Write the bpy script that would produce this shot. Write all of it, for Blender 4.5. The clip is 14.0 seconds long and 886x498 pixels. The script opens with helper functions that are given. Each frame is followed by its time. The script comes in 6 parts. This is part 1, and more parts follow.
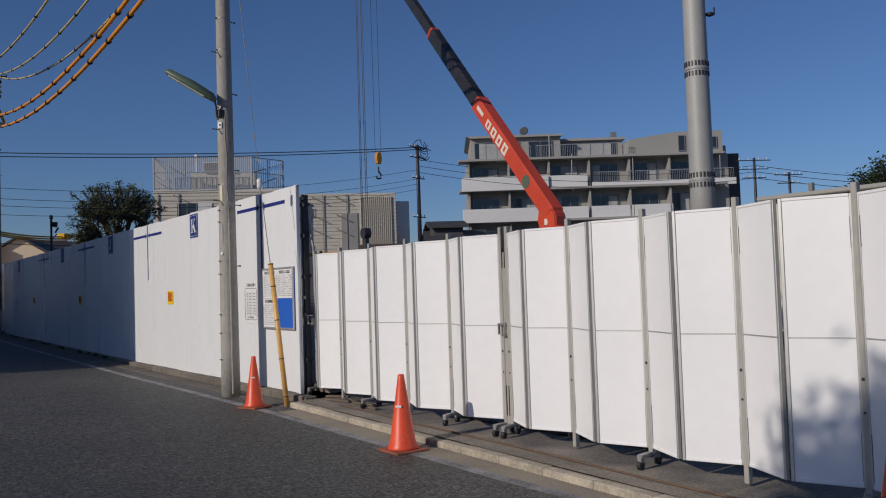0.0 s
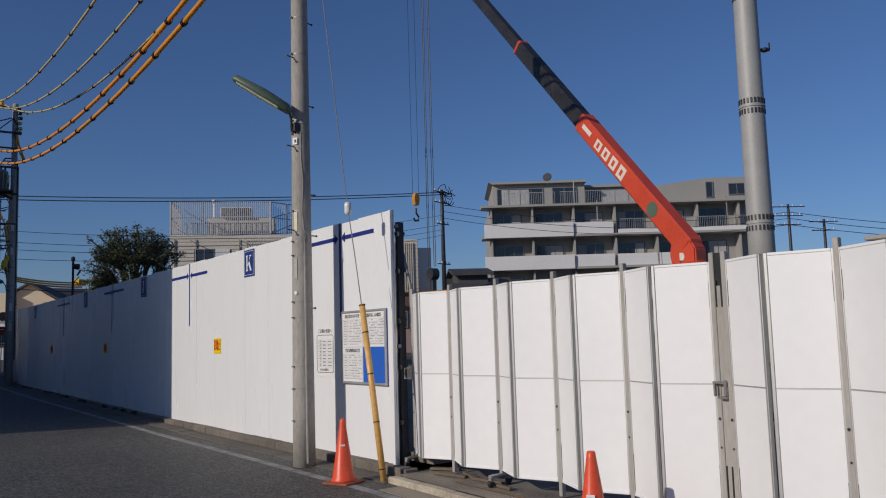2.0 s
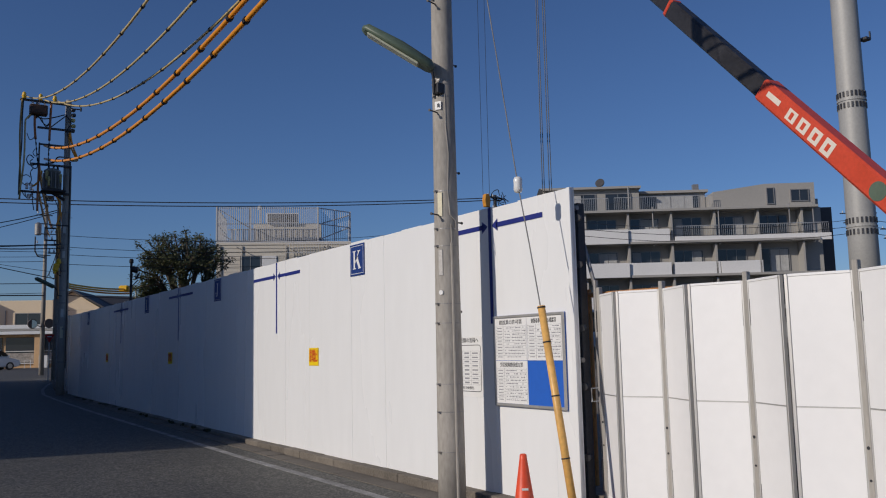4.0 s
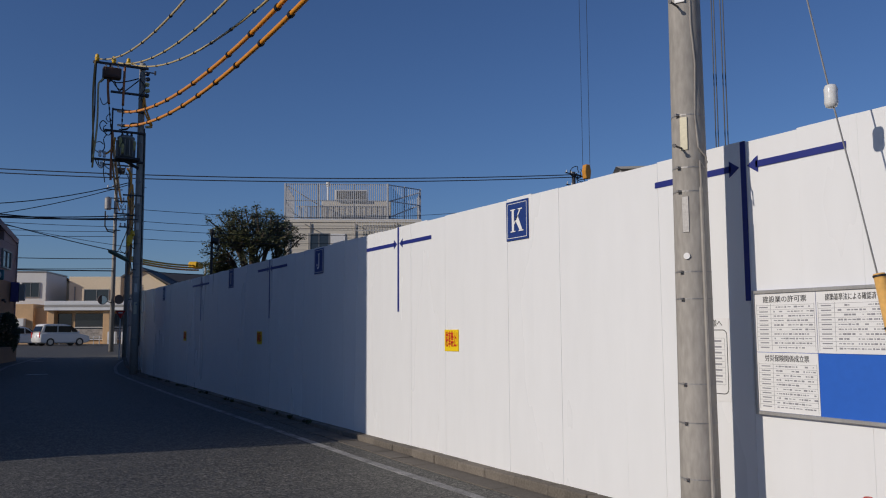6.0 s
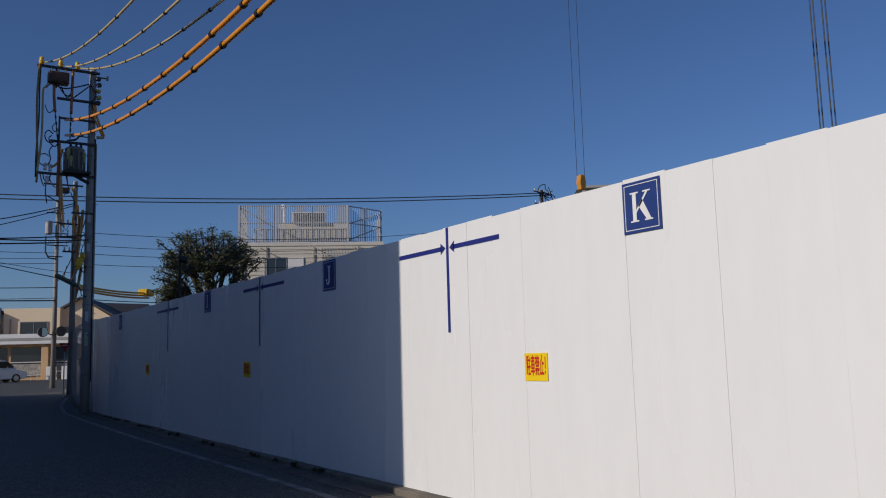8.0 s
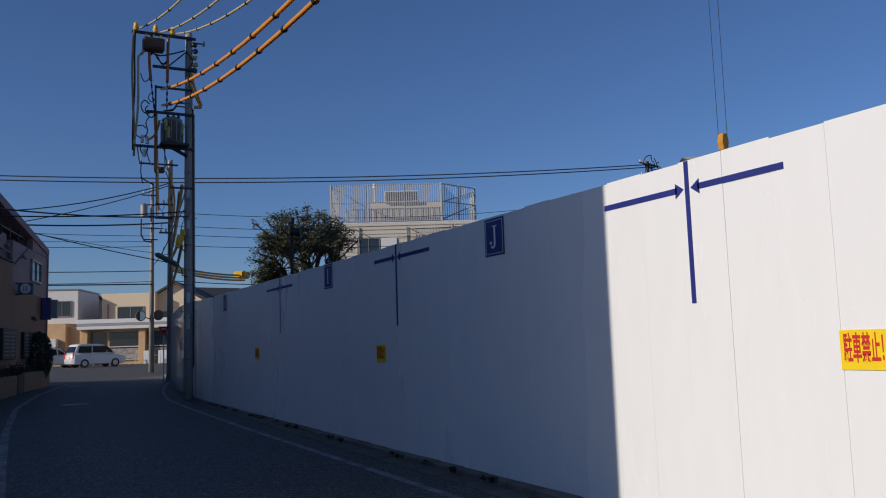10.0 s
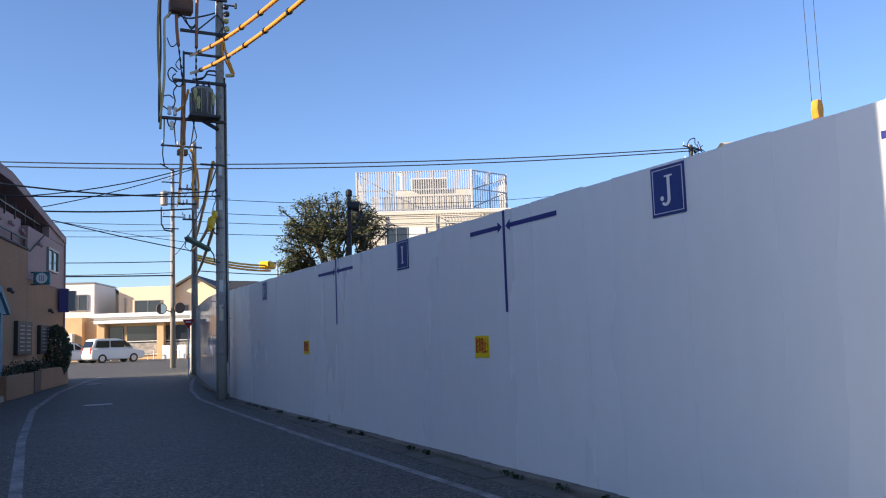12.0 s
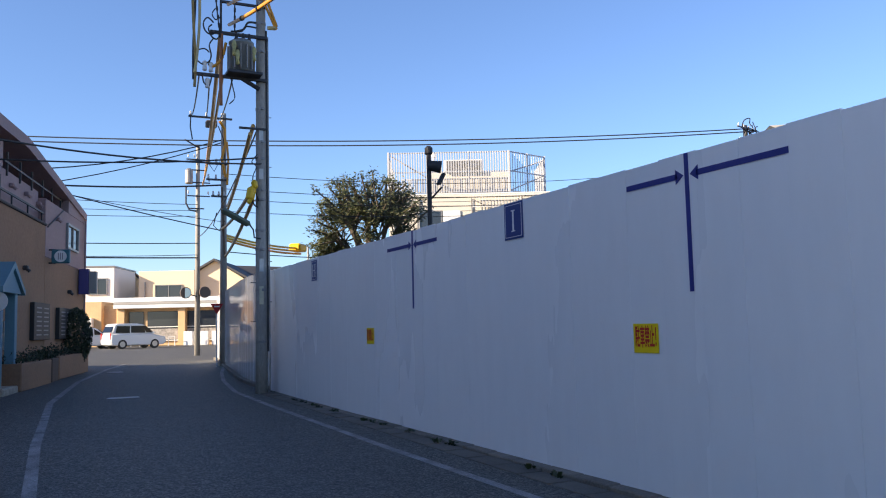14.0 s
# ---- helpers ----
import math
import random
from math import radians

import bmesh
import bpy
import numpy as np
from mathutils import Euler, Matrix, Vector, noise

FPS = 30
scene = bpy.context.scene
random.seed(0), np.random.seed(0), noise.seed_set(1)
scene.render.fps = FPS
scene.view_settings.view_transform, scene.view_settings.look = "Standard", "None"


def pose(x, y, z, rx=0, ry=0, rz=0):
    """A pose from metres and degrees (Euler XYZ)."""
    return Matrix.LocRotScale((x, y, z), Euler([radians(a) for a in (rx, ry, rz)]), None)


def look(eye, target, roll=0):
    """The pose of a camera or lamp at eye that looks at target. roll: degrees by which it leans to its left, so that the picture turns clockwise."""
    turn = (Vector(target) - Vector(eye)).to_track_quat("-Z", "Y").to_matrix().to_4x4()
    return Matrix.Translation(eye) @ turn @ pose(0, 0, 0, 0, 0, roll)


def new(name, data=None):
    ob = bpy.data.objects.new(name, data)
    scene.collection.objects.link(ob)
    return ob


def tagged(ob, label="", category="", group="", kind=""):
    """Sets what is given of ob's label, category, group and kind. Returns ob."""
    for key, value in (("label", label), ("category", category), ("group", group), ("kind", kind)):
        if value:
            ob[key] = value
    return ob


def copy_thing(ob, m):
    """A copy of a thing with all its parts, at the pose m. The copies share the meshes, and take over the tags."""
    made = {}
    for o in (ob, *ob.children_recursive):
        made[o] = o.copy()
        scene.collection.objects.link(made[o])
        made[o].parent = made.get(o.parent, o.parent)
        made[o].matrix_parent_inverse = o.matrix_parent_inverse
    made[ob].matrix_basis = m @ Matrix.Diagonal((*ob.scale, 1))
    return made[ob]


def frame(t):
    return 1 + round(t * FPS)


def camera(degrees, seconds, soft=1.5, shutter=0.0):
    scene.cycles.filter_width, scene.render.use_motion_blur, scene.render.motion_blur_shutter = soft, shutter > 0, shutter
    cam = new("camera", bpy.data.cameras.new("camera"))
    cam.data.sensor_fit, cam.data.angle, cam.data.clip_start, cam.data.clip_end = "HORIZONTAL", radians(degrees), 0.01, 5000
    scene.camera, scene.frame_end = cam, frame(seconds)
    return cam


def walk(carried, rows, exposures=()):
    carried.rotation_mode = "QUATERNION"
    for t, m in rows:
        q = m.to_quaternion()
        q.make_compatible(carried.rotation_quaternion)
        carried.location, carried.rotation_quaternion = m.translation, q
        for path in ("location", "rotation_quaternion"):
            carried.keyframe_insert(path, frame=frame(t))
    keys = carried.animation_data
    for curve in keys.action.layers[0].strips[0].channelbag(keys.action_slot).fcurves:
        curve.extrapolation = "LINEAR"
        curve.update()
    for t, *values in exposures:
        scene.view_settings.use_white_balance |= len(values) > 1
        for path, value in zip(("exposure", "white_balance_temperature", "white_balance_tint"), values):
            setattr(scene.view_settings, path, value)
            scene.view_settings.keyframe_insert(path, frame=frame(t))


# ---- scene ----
cam = camera(55.8, 14.0, soft=1.1)
PATH = [
    (0, (-0.1, 0.695, 1.603), (1.057, 2.324, 1.691), -1.9),
    (0.5, (0.0, 1.295, 1.612), (1.174, 2.911, 1.722), -1.2),
    (1, (0.008, 1.907, 1.605), (1.188, 3.515, 1.763), -1.6),
    (1.5, (0.033, 2.55, 1.589), (1.189, 4.171, 1.78), -1.9),
    (2, (-0.052, 3.223, 1.604), (1.091, 4.851, 1.811), -1.7),
    (2.2, (-0.105, 3.465, 1.631), (1.039, 5.093, 1.839), -1.6),
    (4.3, (-0.11, 6.237, 1.648), (0.946, 7.919, 1.883), -1.2),
    (4.5, (-0.083, 6.512, 1.639), (0.955, 8.206, 1.869), -1.1),
    (5, (-0.044, 7.199, 1.653), (0.949, 8.919, 1.88), -0.9),
    (5.5, (-0.063, 7.877, 1.654), (0.908, 9.615, 1.852), -0.4),
    (6, (-0.015, 8.579, 1.672), (0.953, 10.318, 1.866), -0.3),
    (6.5, (-0.049, 9.282, 1.666), (0.928, 11.017, 1.861), -0.3),
    (7, (-0.048, 9.949, 1.687), (0.964, 11.662, 1.894), 0.0),
    (7.5, (-0.077, 10.623, 1.684), (1.063, 12.247, 1.929), -0.0),
    (8, (-0.007, 11.307, 1.679), (1.072, 12.973, 1.933), -1.6),
    (8.5, (0.035, 12.026, 1.676), (1.083, 13.711, 1.927), -2.0),
    (9, (0.118, 12.75, 1.684), (1.11, 14.469, 1.926), -1.8),
    (9.2, (0.131, 13.023, 1.695), (1.083, 14.766, 1.929), -1.7),
    (11.3, (0.16, 15.777, 1.681), (1.066, 17.547, 1.89), -1.9),
    (11.5, (0.149, 16.086, 1.678), (1.057, 17.856, 1.883), -2.0),
    (12, (0.154, 16.817, 1.687), (1.047, 18.595, 1.894), -2.0),
    (12.5, (0.152, 17.507, 1.696), (1.032, 19.292, 1.897), -2.1),
    (13, (0.174, 18.236, 1.699), (1.052, 20.021, 1.903), -2.0),
    (13.5, (0.17, 18.975, 1.69), (1.036, 20.767, 1.888), -1.8),
    (14, (0.199, 19.714, 1.696), (1.059, 21.51, 1.879), -1.3),
]
walk(cam, [(t, look(eye, target, roll)) for t, eye, target, roll in PATH],
     exposures=[(0.0, -0.1, 6600, 11), (2.2, -0.06, 6600, 11), (4.5, 0.0, 6600, 11), (9.2, 0.0, 6600, 11), (11.3, 1.25, 7200, 11), (12.3, 1.91, 8000, 11), (14.0, 1.95, 8000, 11)])

# ---- light ----
SUN_AZ = Vector((0.998, 0.04, 0.0)).normalized()          # the way the sunlight travels over the ground
SUN_EL = radians(23.8)
sun_dir = Vector((SUN_AZ.x * math.cos(SUN_EL), SUN_AZ.y * math.cos(SUN_EL), -math.sin(SUN_EL)))
sun = new("sun", bpy.data.lights.new("sun", "SUN"))
sun.data.energy, sun.data.angle, sun.data.color = 2.72, radians(0.55), (1.0, 0.925, 0.83)
sun.rotation_euler = sun_dir.to_track_quat("-Z", "Y").to_euler()
world = bpy.data.worlds.new("world")
scene.world = world
world.use_nodes = True
wn, wl = world.node_tree.nodes, world.node_tree.links
sky = wn.new("ShaderNodeTexSky")
sky.sky_type, sky.sun_disc = "NISHITA", False
sky.sun_elevation = SUN_EL
sky.sun_rotation = math.atan2(-SUN_AZ.x, -SUN_AZ.y)
sky.air_density, sky.dust_density, sky.ozone_density, sky.altitude = 1.0, 0.35, 7.5, 50
wn["Background"].inputs["Strength"].default_value = 0.0685
air = wn.new("ShaderNodeMix")
air.data_type, air.blend_type = "RGBA", "MULTIPLY"
air.inputs[0].default_value = 1.0
air.inputs[7].default_value = (0.965, 0.95, 1.06, 1)
wl.new(sky.outputs[0], air.inputs[6])
wl.new(air.outputs[2], wn["Background"].inputs["Color"])


# ---- materials ----
def mat(name, col, rough=0.6, metal=0.0, var=0.10, big=0.7, fine=25.0, bump=0.15, depth=0.004, rnd=0.0, stretch=(1, 1, 1), spec=0.5, tint=None):
    """Paint, stone or metal with stains at one size, grain at another and a fine relief."""
    m = bpy.data.materials.new(name)
    m.use_nodes = True
    n, l = m.node_tree.nodes, m.node_tree.links
    b = n["Principled BSDF"]
    b.inputs["Metallic"].default_value = metal
    b.inputs["Specular IOR Level"].default_value = spec
    geo = n.new("ShaderNodeNewGeometry")
    mp = n.new("ShaderNodeMapping")
    mp.inputs["Scale"].default_value = stretch
    l.new(geo.outputs["Position"], mp.inputs[0])
    n1, n2 = n.new("ShaderNodeTexNoise"), n.new("ShaderNodeTexNoise")
    n1.inputs["Scale"].default_value, n1.inputs["Detail"].default_value = big, 5
    n2.inputs["Scale"].default_value, n2.inputs["Detail"].default_value = fine, 3
    l.new(mp.outputs[0], n1.inputs["Vector"]), l.new(mp.outputs[0], n2.inputs["Vector"])
    add = n.new("ShaderNodeMath")
    add.operation = "ADD"
    l.new(n1.outputs["Fac"], add.inputs[0]), l.new(n2.outputs["Fac"], add.inputs[1])
    last = add
    if rnd:
        info = n.new("ShaderNodeObjectInfo")
        mul = n.new("ShaderNodeMath")
        mul.operation = "MULTIPLY_ADD"
        mul.inputs[1].default_value, mul.inputs[2].default_value = rnd, -rnd / 2
        l.new(info.outputs["Random"], mul.inputs[0])
        add2 = n.new("ShaderNodeMath")
        l.new(add.outputs[0], add2.inputs[0]), l.new(mul.outputs[0], add2.inputs[1])
        last = add2
    ramp = n.new("ShaderNodeValToRGB")
    lo = [c * (1 - var) for c in (tint or col)]
    hi = [min(1, c * (1 + var)) for c in col]
    ramp.color_ramp.elements[0].position, ramp.color_ramp.elements[0].color = 0.30, (*lo, 1)
    ramp.color_ramp.elements[1].position, ramp.color_ramp.elements[1].color = 0.70, (*hi, 1)
    half = n.new("ShaderNodeMath")
    half.operation = "MULTIPLY"
    half.inputs[1].default_value = 0.5
    l.new(last.outputs[0], half.inputs[0])
    l.new(half.outputs[0], ramp.inputs[0])
    l.new(ramp.outputs[0], b.inputs["Base Color"])
    rr = n.new("ShaderNodeMapRange")
    rr.inputs["To Min"].default_value, rr.inputs["To Max"].default_value = max(0.02, rough - 0.08), min(1, rough + 0.08)
    l.new(n1.outputs["Fac"], rr.inputs[0]), l.new(rr.outputs[0], b.inputs["Roughness"])
    if bump:
        bp = n.new("ShaderNodeBump")
        bp.inputs["Strength"].default_value, bp.inputs["Distance"].default_value = bump, depth
        l.new(n2.outputs["Fac"], bp.inputs["Height"]), l.new(bp.outputs[0], b.inputs["Normal"])
    return m


def asphalt_mat():
    m = mat("asphalt", (0.076, 0.074, 0.068), 0.68, var=0.34, big=0.5, fine=9.0, bump=0)
    n, l = m.node_tree.nodes, m.node_tree.links
    b = n["Principled BSDF"]
    geo = n.new("ShaderNodeNewGeometry")
    v = n.new("ShaderNodeTexVoronoi")
    v.inputs["Scale"].default_value = 62
    l.new(geo.outputs["Position"], v.inputs["Vector"])
    n3 = n.new("ShaderNodeTexNoise")
    n3.inputs["Scale"].default_value, n3.inputs["Detail"].default_value = 22, 9
    l.new(geo.outputs["Position"], n3.inputs["Vector"])
    ramp = n["Color Ramp"]
    mix = n.new("ShaderNodeMix")
    mix.data_type, mix.blend_type = "RGBA", "MULTIPLY"
    mix.inputs[0].default_value = 1.0
    cr = n.new("ShaderNodeValToRGB")
    cr.color_ramp.elements[0].position, cr.color_ramp.elements[0].color = 0.27, (0.18, 0.18, 0.18, 1)
    middle = cr.color_ramp.elements.new(0.58)
    middle.color = (1.05, 1.05, 1.0, 1)
    top_el = cr.color_ramp.elements[len(cr.color_ramp.elements) - 1]
    top_el.position, top_el.color = 0.84, (2.7, 2.62, 2.45, 1)
    sep = n.new("ShaderNodeMath")
    sep.operation = "ADD"
    sc = n.new("ShaderNodeSeparateColor")
    l.new(v.outputs["Color"], sc.inputs[0])
    hm = n.new("ShaderNodeMath")
    hm.operation = "MULTIPLY"
    hm.inputs[1].default_value = 0.5
    l.new(sc.outputs[0], sep.inputs[0]), l.new(n3.outputs["Fac"], sep.inputs[1])
    l.new(sep.outputs[0], hm.inputs[0]), l.new(hm.outputs[0], cr.inputs[0])
    l.new(ramp.outputs[0], mix.inputs[6]), l.new(cr.outputs[0], mix.inputs[7])
    # asphalt colour turns paler further along the street, wobbled by noise
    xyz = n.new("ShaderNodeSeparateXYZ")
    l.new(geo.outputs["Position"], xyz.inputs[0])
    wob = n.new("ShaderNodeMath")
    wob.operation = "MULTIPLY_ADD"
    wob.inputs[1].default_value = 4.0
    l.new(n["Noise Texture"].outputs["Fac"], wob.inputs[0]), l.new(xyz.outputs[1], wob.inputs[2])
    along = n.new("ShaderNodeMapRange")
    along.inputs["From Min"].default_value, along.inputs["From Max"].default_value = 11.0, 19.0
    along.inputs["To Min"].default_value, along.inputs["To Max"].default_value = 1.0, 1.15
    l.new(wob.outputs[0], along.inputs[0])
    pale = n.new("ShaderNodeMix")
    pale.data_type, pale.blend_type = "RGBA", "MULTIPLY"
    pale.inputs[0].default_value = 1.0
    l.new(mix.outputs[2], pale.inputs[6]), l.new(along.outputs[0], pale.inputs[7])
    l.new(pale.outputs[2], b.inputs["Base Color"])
    bp = n.new("ShaderNodeBump")
    bp.inputs["Strength"].default_value, bp.inputs["Distance"].default_value = 0.55, 0.006
    l.new(v.outputs["Distance"], bp.inputs["Height"]), l.new(bp.outputs[0], b.inputs["Normal"])
    return m


def leaf_mat(name, dark, light):
    m = bpy.data.materials.new(name)
    m.use_nodes = True
    n, l = m.node_tree.nodes, m.node_tree.links
    b = n["Principled BSDF"]
    geo = n.new("ShaderNodeNewGeometry")
    ramp = n.new("ShaderNodeValToRGB")
    ramp.color_ramp.elements[0].color, ramp.color_ramp.elements[1].color = (*dark, 1), (*light, 1)
    l.new(geo.outputs["Random Per Island"], ramp.inputs[0])
    l.new(ramp.outputs[0], b.inputs["Base Color"])
    b.inputs["Roughness"].default_value = 0.5
    tr = n.new("ShaderNodeBsdfTranslucent")
    l.new(ramp.outputs[0], tr.inputs[0])
    ms = n.new("ShaderNodeMixShader")
    ms.inputs[0].default_value = 0.2
    l.new(b.outputs[0], ms.inputs[1]), l.new(tr.outputs[0], ms.inputs[2])
    l.new(ms.outputs[0], n["Material Output"].inputs[0])
    return m


def glass_mat(name, col, rough=0.05, alpha=0.3):
    """A clear sheet: mostly see-through, with a mirror gloss that grows at a slant."""
    m = bpy.data.materials.new(name)
    m.use_nodes = True
    n, l = m.node_tree.nodes, m.node_tree.links
    tr, gl = n.new("ShaderNodeBsdfTransparent"), n.new("ShaderNodeBsdfGlossy")
    tr.inputs[0].default_value = (*col, 1)
    gl.inputs["Roughness"].default_value = rough
    fr = n.new("ShaderNodeFresnel")
    fr.inputs["IOR"].default_value = 1.45
    ms = n.new("ShaderNodeMixShader")
    l.new(fr.outputs[0], ms.inputs[0]), l.new(tr.outputs[0], ms.inputs[1]), l.new(gl.outputs[0], ms.inputs[2])
    df = n.new("ShaderNodeBsdfDiffuse")
    df.inputs[0].default_value = (0.8, 0.8, 0.82, 1)
    ms2 = n.new("ShaderNodeMixShader")
    ms2.inputs[0].default_value = alpha
    l.new(ms.outputs[0], ms2.inputs[1]), l.new(df.outputs[0], ms2.inputs[2])
    l.new(ms2.outputs[0], n["Material Output"].inputs[0])
    return m


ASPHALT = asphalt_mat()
WHITE_STEEL = mat("white_painted_steel", (0.80, 0.805, 0.80), 0.27, var=0.03, big=0.5, fine=6, bump=0.06, depth=0.002, rnd=0.10, stretch=(1, 1, 0.25))
GATE_WHITE = mat("white_gate_sheet", (0.83, 0.825, 0.815), 0.42, var=0.03, big=1.2, fine=9, bump=0.05, rnd=0.2)
ALU = mat("dull_aluminium", (0.50, 0.49, 0.47), 0.42, 0.55, var=0.16, big=3, fine=60, bump=0.08, stretch=(1, 1, 0.2))
ALU_DARK = mat("worn_galvanised_steel", (0.30, 0.29, 0.28), 0.5, 0.5, var=0.25, big=4, fine=50, bump=0.15)
BACKING = mat("shaded_backing_sheet", (0.7, 0.7, 0.7), 0.7, var=0.1)
CONCRETE = mat("weathered_concrete", (0.20, 0.180, 0.152), 0.85, var=0.30, big=2.2, fine=40, bump=0.35, rnd=0.25)
GUTTER = mat("tan_gutter_concrete", (0.27, 0.232, 0.178), 0.88, var=0.35, big=1.6, fine=45, bump=0.4)
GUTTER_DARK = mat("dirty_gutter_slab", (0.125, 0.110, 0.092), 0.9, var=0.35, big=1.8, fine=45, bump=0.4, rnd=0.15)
CONCRETE_DARK = mat("stained_concrete_block", (0.165, 0.142, 0.115), 0.9, var=0.40, big=3.0, fine=40, bump=0.4, rnd=0.35)
KERB = mat("pale_kerb_stone", (0.40, 0.345, 0.265), 0.85, var=0.45, big=5, fine=45, bump=0.35, rnd=0.3)
POLE_CONC = mat("grey_pole_concrete", (0.34, 0.315, 0.28), 0.8, var=0.28, big=2.5, fine=30, bump=0.25, stretch=(1, 1, 0.3))
LINE_WHITE = mat("worn_road_paint", (0.31, 0.305, 0.30), 0.85, var=0.32, big=3.0, fine=60, bump=0.3, tint=(0.055, 0.055, 0.054))
BLUE_TAPE = mat("navy_blue_sheet", (0.016, 0.026, 0.19), 0.45, var=0.08, big=3, fine=20, bump=0.03)
BLUE_BOARD = mat("bright_blue_sheet", (0.02, 0.12, 0.52), 0.45, var=0.06, big=2, fine=20, bump=0.03)
PAPER = mat("white_printed_sheet", (0.78, 0.775, 0.76), 0.5, var=0.03, big=4, fine=20, bump=0.02)
INK = mat("black_print", (0.03, 0.03, 0.035), 0.6, var=0.1)
INK_GREY = mat("grey_print", (0.27, 0.27, 0.29), 0.6, var=0.1)
YELLOW_SIGN = mat("yellow_sign_sheet", (0.86, 0.60, 0.01), 0.45, var=0.05, big=4, fine=20, bump=0.02)
RED_INK = mat("red_print", (0.55, 0.02, 0.015), 0.5, var=0.08)
CONE_RED = mat("orange_red_plastic", (0.78, 0.085, 0.03), 0.42, var=0.14, big=6, fine=30, bump=0.08)
BAMBOO = mat("yellow_guard_tube", (0.74, 0.42, 0.125), 0.42, var=0.2, big=5, fine=30, bump=0.1)
BLACK = mat("black_rubber", (0.018, 0.018, 0.02), 0.6, var=0.3, big=8, fine=40)
DARK_STEEL = mat("dark_steel", (0.055, 0.055, 0.06), 0.5, 0.4, var=0.3, big=4, fine=40)
CRANE_RED = mat("orange_red_crane_paint", (0.62, 0.075, 0.035), 0.35, var=0.15, big=2, fine=25, bump=0.06)
CRANE_BLACK = mat("greasy_dark_boom", (0.035, 0.034, 0.036), 0.38, 0.2, var=0.4, big=3, fine=20, bump=0.1)
PALE = mat("cream_lettering", (0.75, 0.68, 0.58), 0.5, var=0.06)
ORANGE_TUBE = mat("orange_line_guard", (0.76, 0.29, 0.02), 0.4, var=0.12, big=3, fine=20, bump=0.05)
YELLOW_TUBE = mat("yellow_line_guard", (0.78, 0.46, 0.02), 0.4, var=0.15, big=3, fine=20, bump=0.05)
CREAM_TUBE = mat("cream_line_guard", (0.55, 0.43, 0.20), 0.45, var=0.2, big=3, fine=20, bump=0.05)
WIRE = mat("black_cable", (0.02, 0.02, 0.022), 0.5, var=0.2)
TOWER = mat("galvanised_tower", (0.36, 0.355, 0.335), 0.55, 0.1, var=0.12, big=1.2, fine=14, bump=0.05)
LAMP_GREEN = mat("green_lamp_housing", (0.10, 0.14, 0.10), 0.45, var=0.12, big=6, fine=30)
LAMP_LENS = mat("milky_lamp_cover", (0.55, 0.58, 0.48), 0.3, var=0.05)
PORCELAIN = mat("white_porcelain", (0.72, 0.72, 0.70), 0.2, var=0.04)
TAG = mat("cream_plate", (0.66, 0.60, 0.42), 0.5, var=0.15, big=9, fine=40)
BARK = mat("brown_bark", (0.10, 0.075, 0.055), 0.9, var=0.35, big=6, fine=40, bump=0.5)
LEAF = leaf_mat("broad_leaves", (0.03, 0.045, 0.014), (0.115, 0.115, 0.045))
LEAF_DARK = leaf_mat("dark_leaves", (0.012, 0.025, 0.010), (0.05, 0.07, 0.022))
LEAF_MID = leaf_mat("glossy_leaves", (0.024, 0.038, 0.014), (0.135, 0.135, 0.055))
WALL_GREY = mat("grey_render", (0.35, 0.335, 0.31), 0.8, var=0.07, big=0.3, fine=8, bump=0.1)
WALL_PALEGREY = mat("pale_balcony_render", (0.72, 0.71, 0.69), 0.75, var=0.06, big=0.4, fine=8, bump=0.1)
WALL_DARK = mat("charcoal_render", (0.075, 0.075, 0.08), 0.75, var=0.12, big=0.4, fine=8)
SIDING = mat("cream_siding", (0.64, 0.585, 0.49), 0.7, var=0.06, big=0.4, fine=10, bump=0.08)
WALL_ORANGE = mat("ochre_render", (0.34, 0.178, 0.10), 0.8, var=0.20, big=0.6, fine=12, bump=0.15)
WALL_MAUVE = mat("mauve_tiles", (0.36, 0.235, 0.23), 0.7, var=0.14, big=0.7, fine=12, bump=0.12)
WALL_CREAM = mat("cream_house_render", (0.72, 0.60, 0.43), 0.8, var=0.05, big=0.5, fine=10)
WALL_WHITE = mat("white_house_render", (0.70, 0.69, 0.66), 0.8, var=0.05, big=0.5, fine=10)
STORE_WHITE = mat("white_fascia", (0.74, 0.74, 0.73), 0.4, var=0.04)
STORE_BRICK = mat("orange_brick_tile", (0.60, 0.38, 0.20), 0.75, var=0.14, big=2, fine=15)
ROOF = mat("dark_roof_slate", (0.06, 0.058, 0.06), 0.7, var=0.2, big=2, fine=12, bump=0.2)
ROOF_BROWN = mat("brown_roof", (0.12, 0.07, 0.05), 0.7, var=0.2, big=2, fine=12, bump=0.2)
WINDOW = mat("dark_window_glass", (0.025, 0.03, 0.036), 0.06, var=0.1, bump=0, spec=0.8)
CURTAIN = mat("grey_white_curtain", (0.42, 0.42, 0.41), 0.9, var=0.2, big=2, fine=15)
FRAME = mat("window_frame_metal", (0.28, 0.27, 0.26), 0.4, 0.4, var=0.08)
FENCE_WHITE = mat("white_rail_paint", (0.66, 0.65, 0.63), 0.5, var=0.05)
CAR_GLASS = mat("tinted_car_glass", (0.008, 0.009, 0.011), 0.12, var=0.1, bump=0, spec=0.3)
CAR_WHITE = mat("white_car_paint", (0.78, 0.78, 0.77), 0.2, var=0.02, bump=0)
TEAL = mat("teal_painted_board", (0.10, 0.26, 0.33), 0.6, var=0.1)
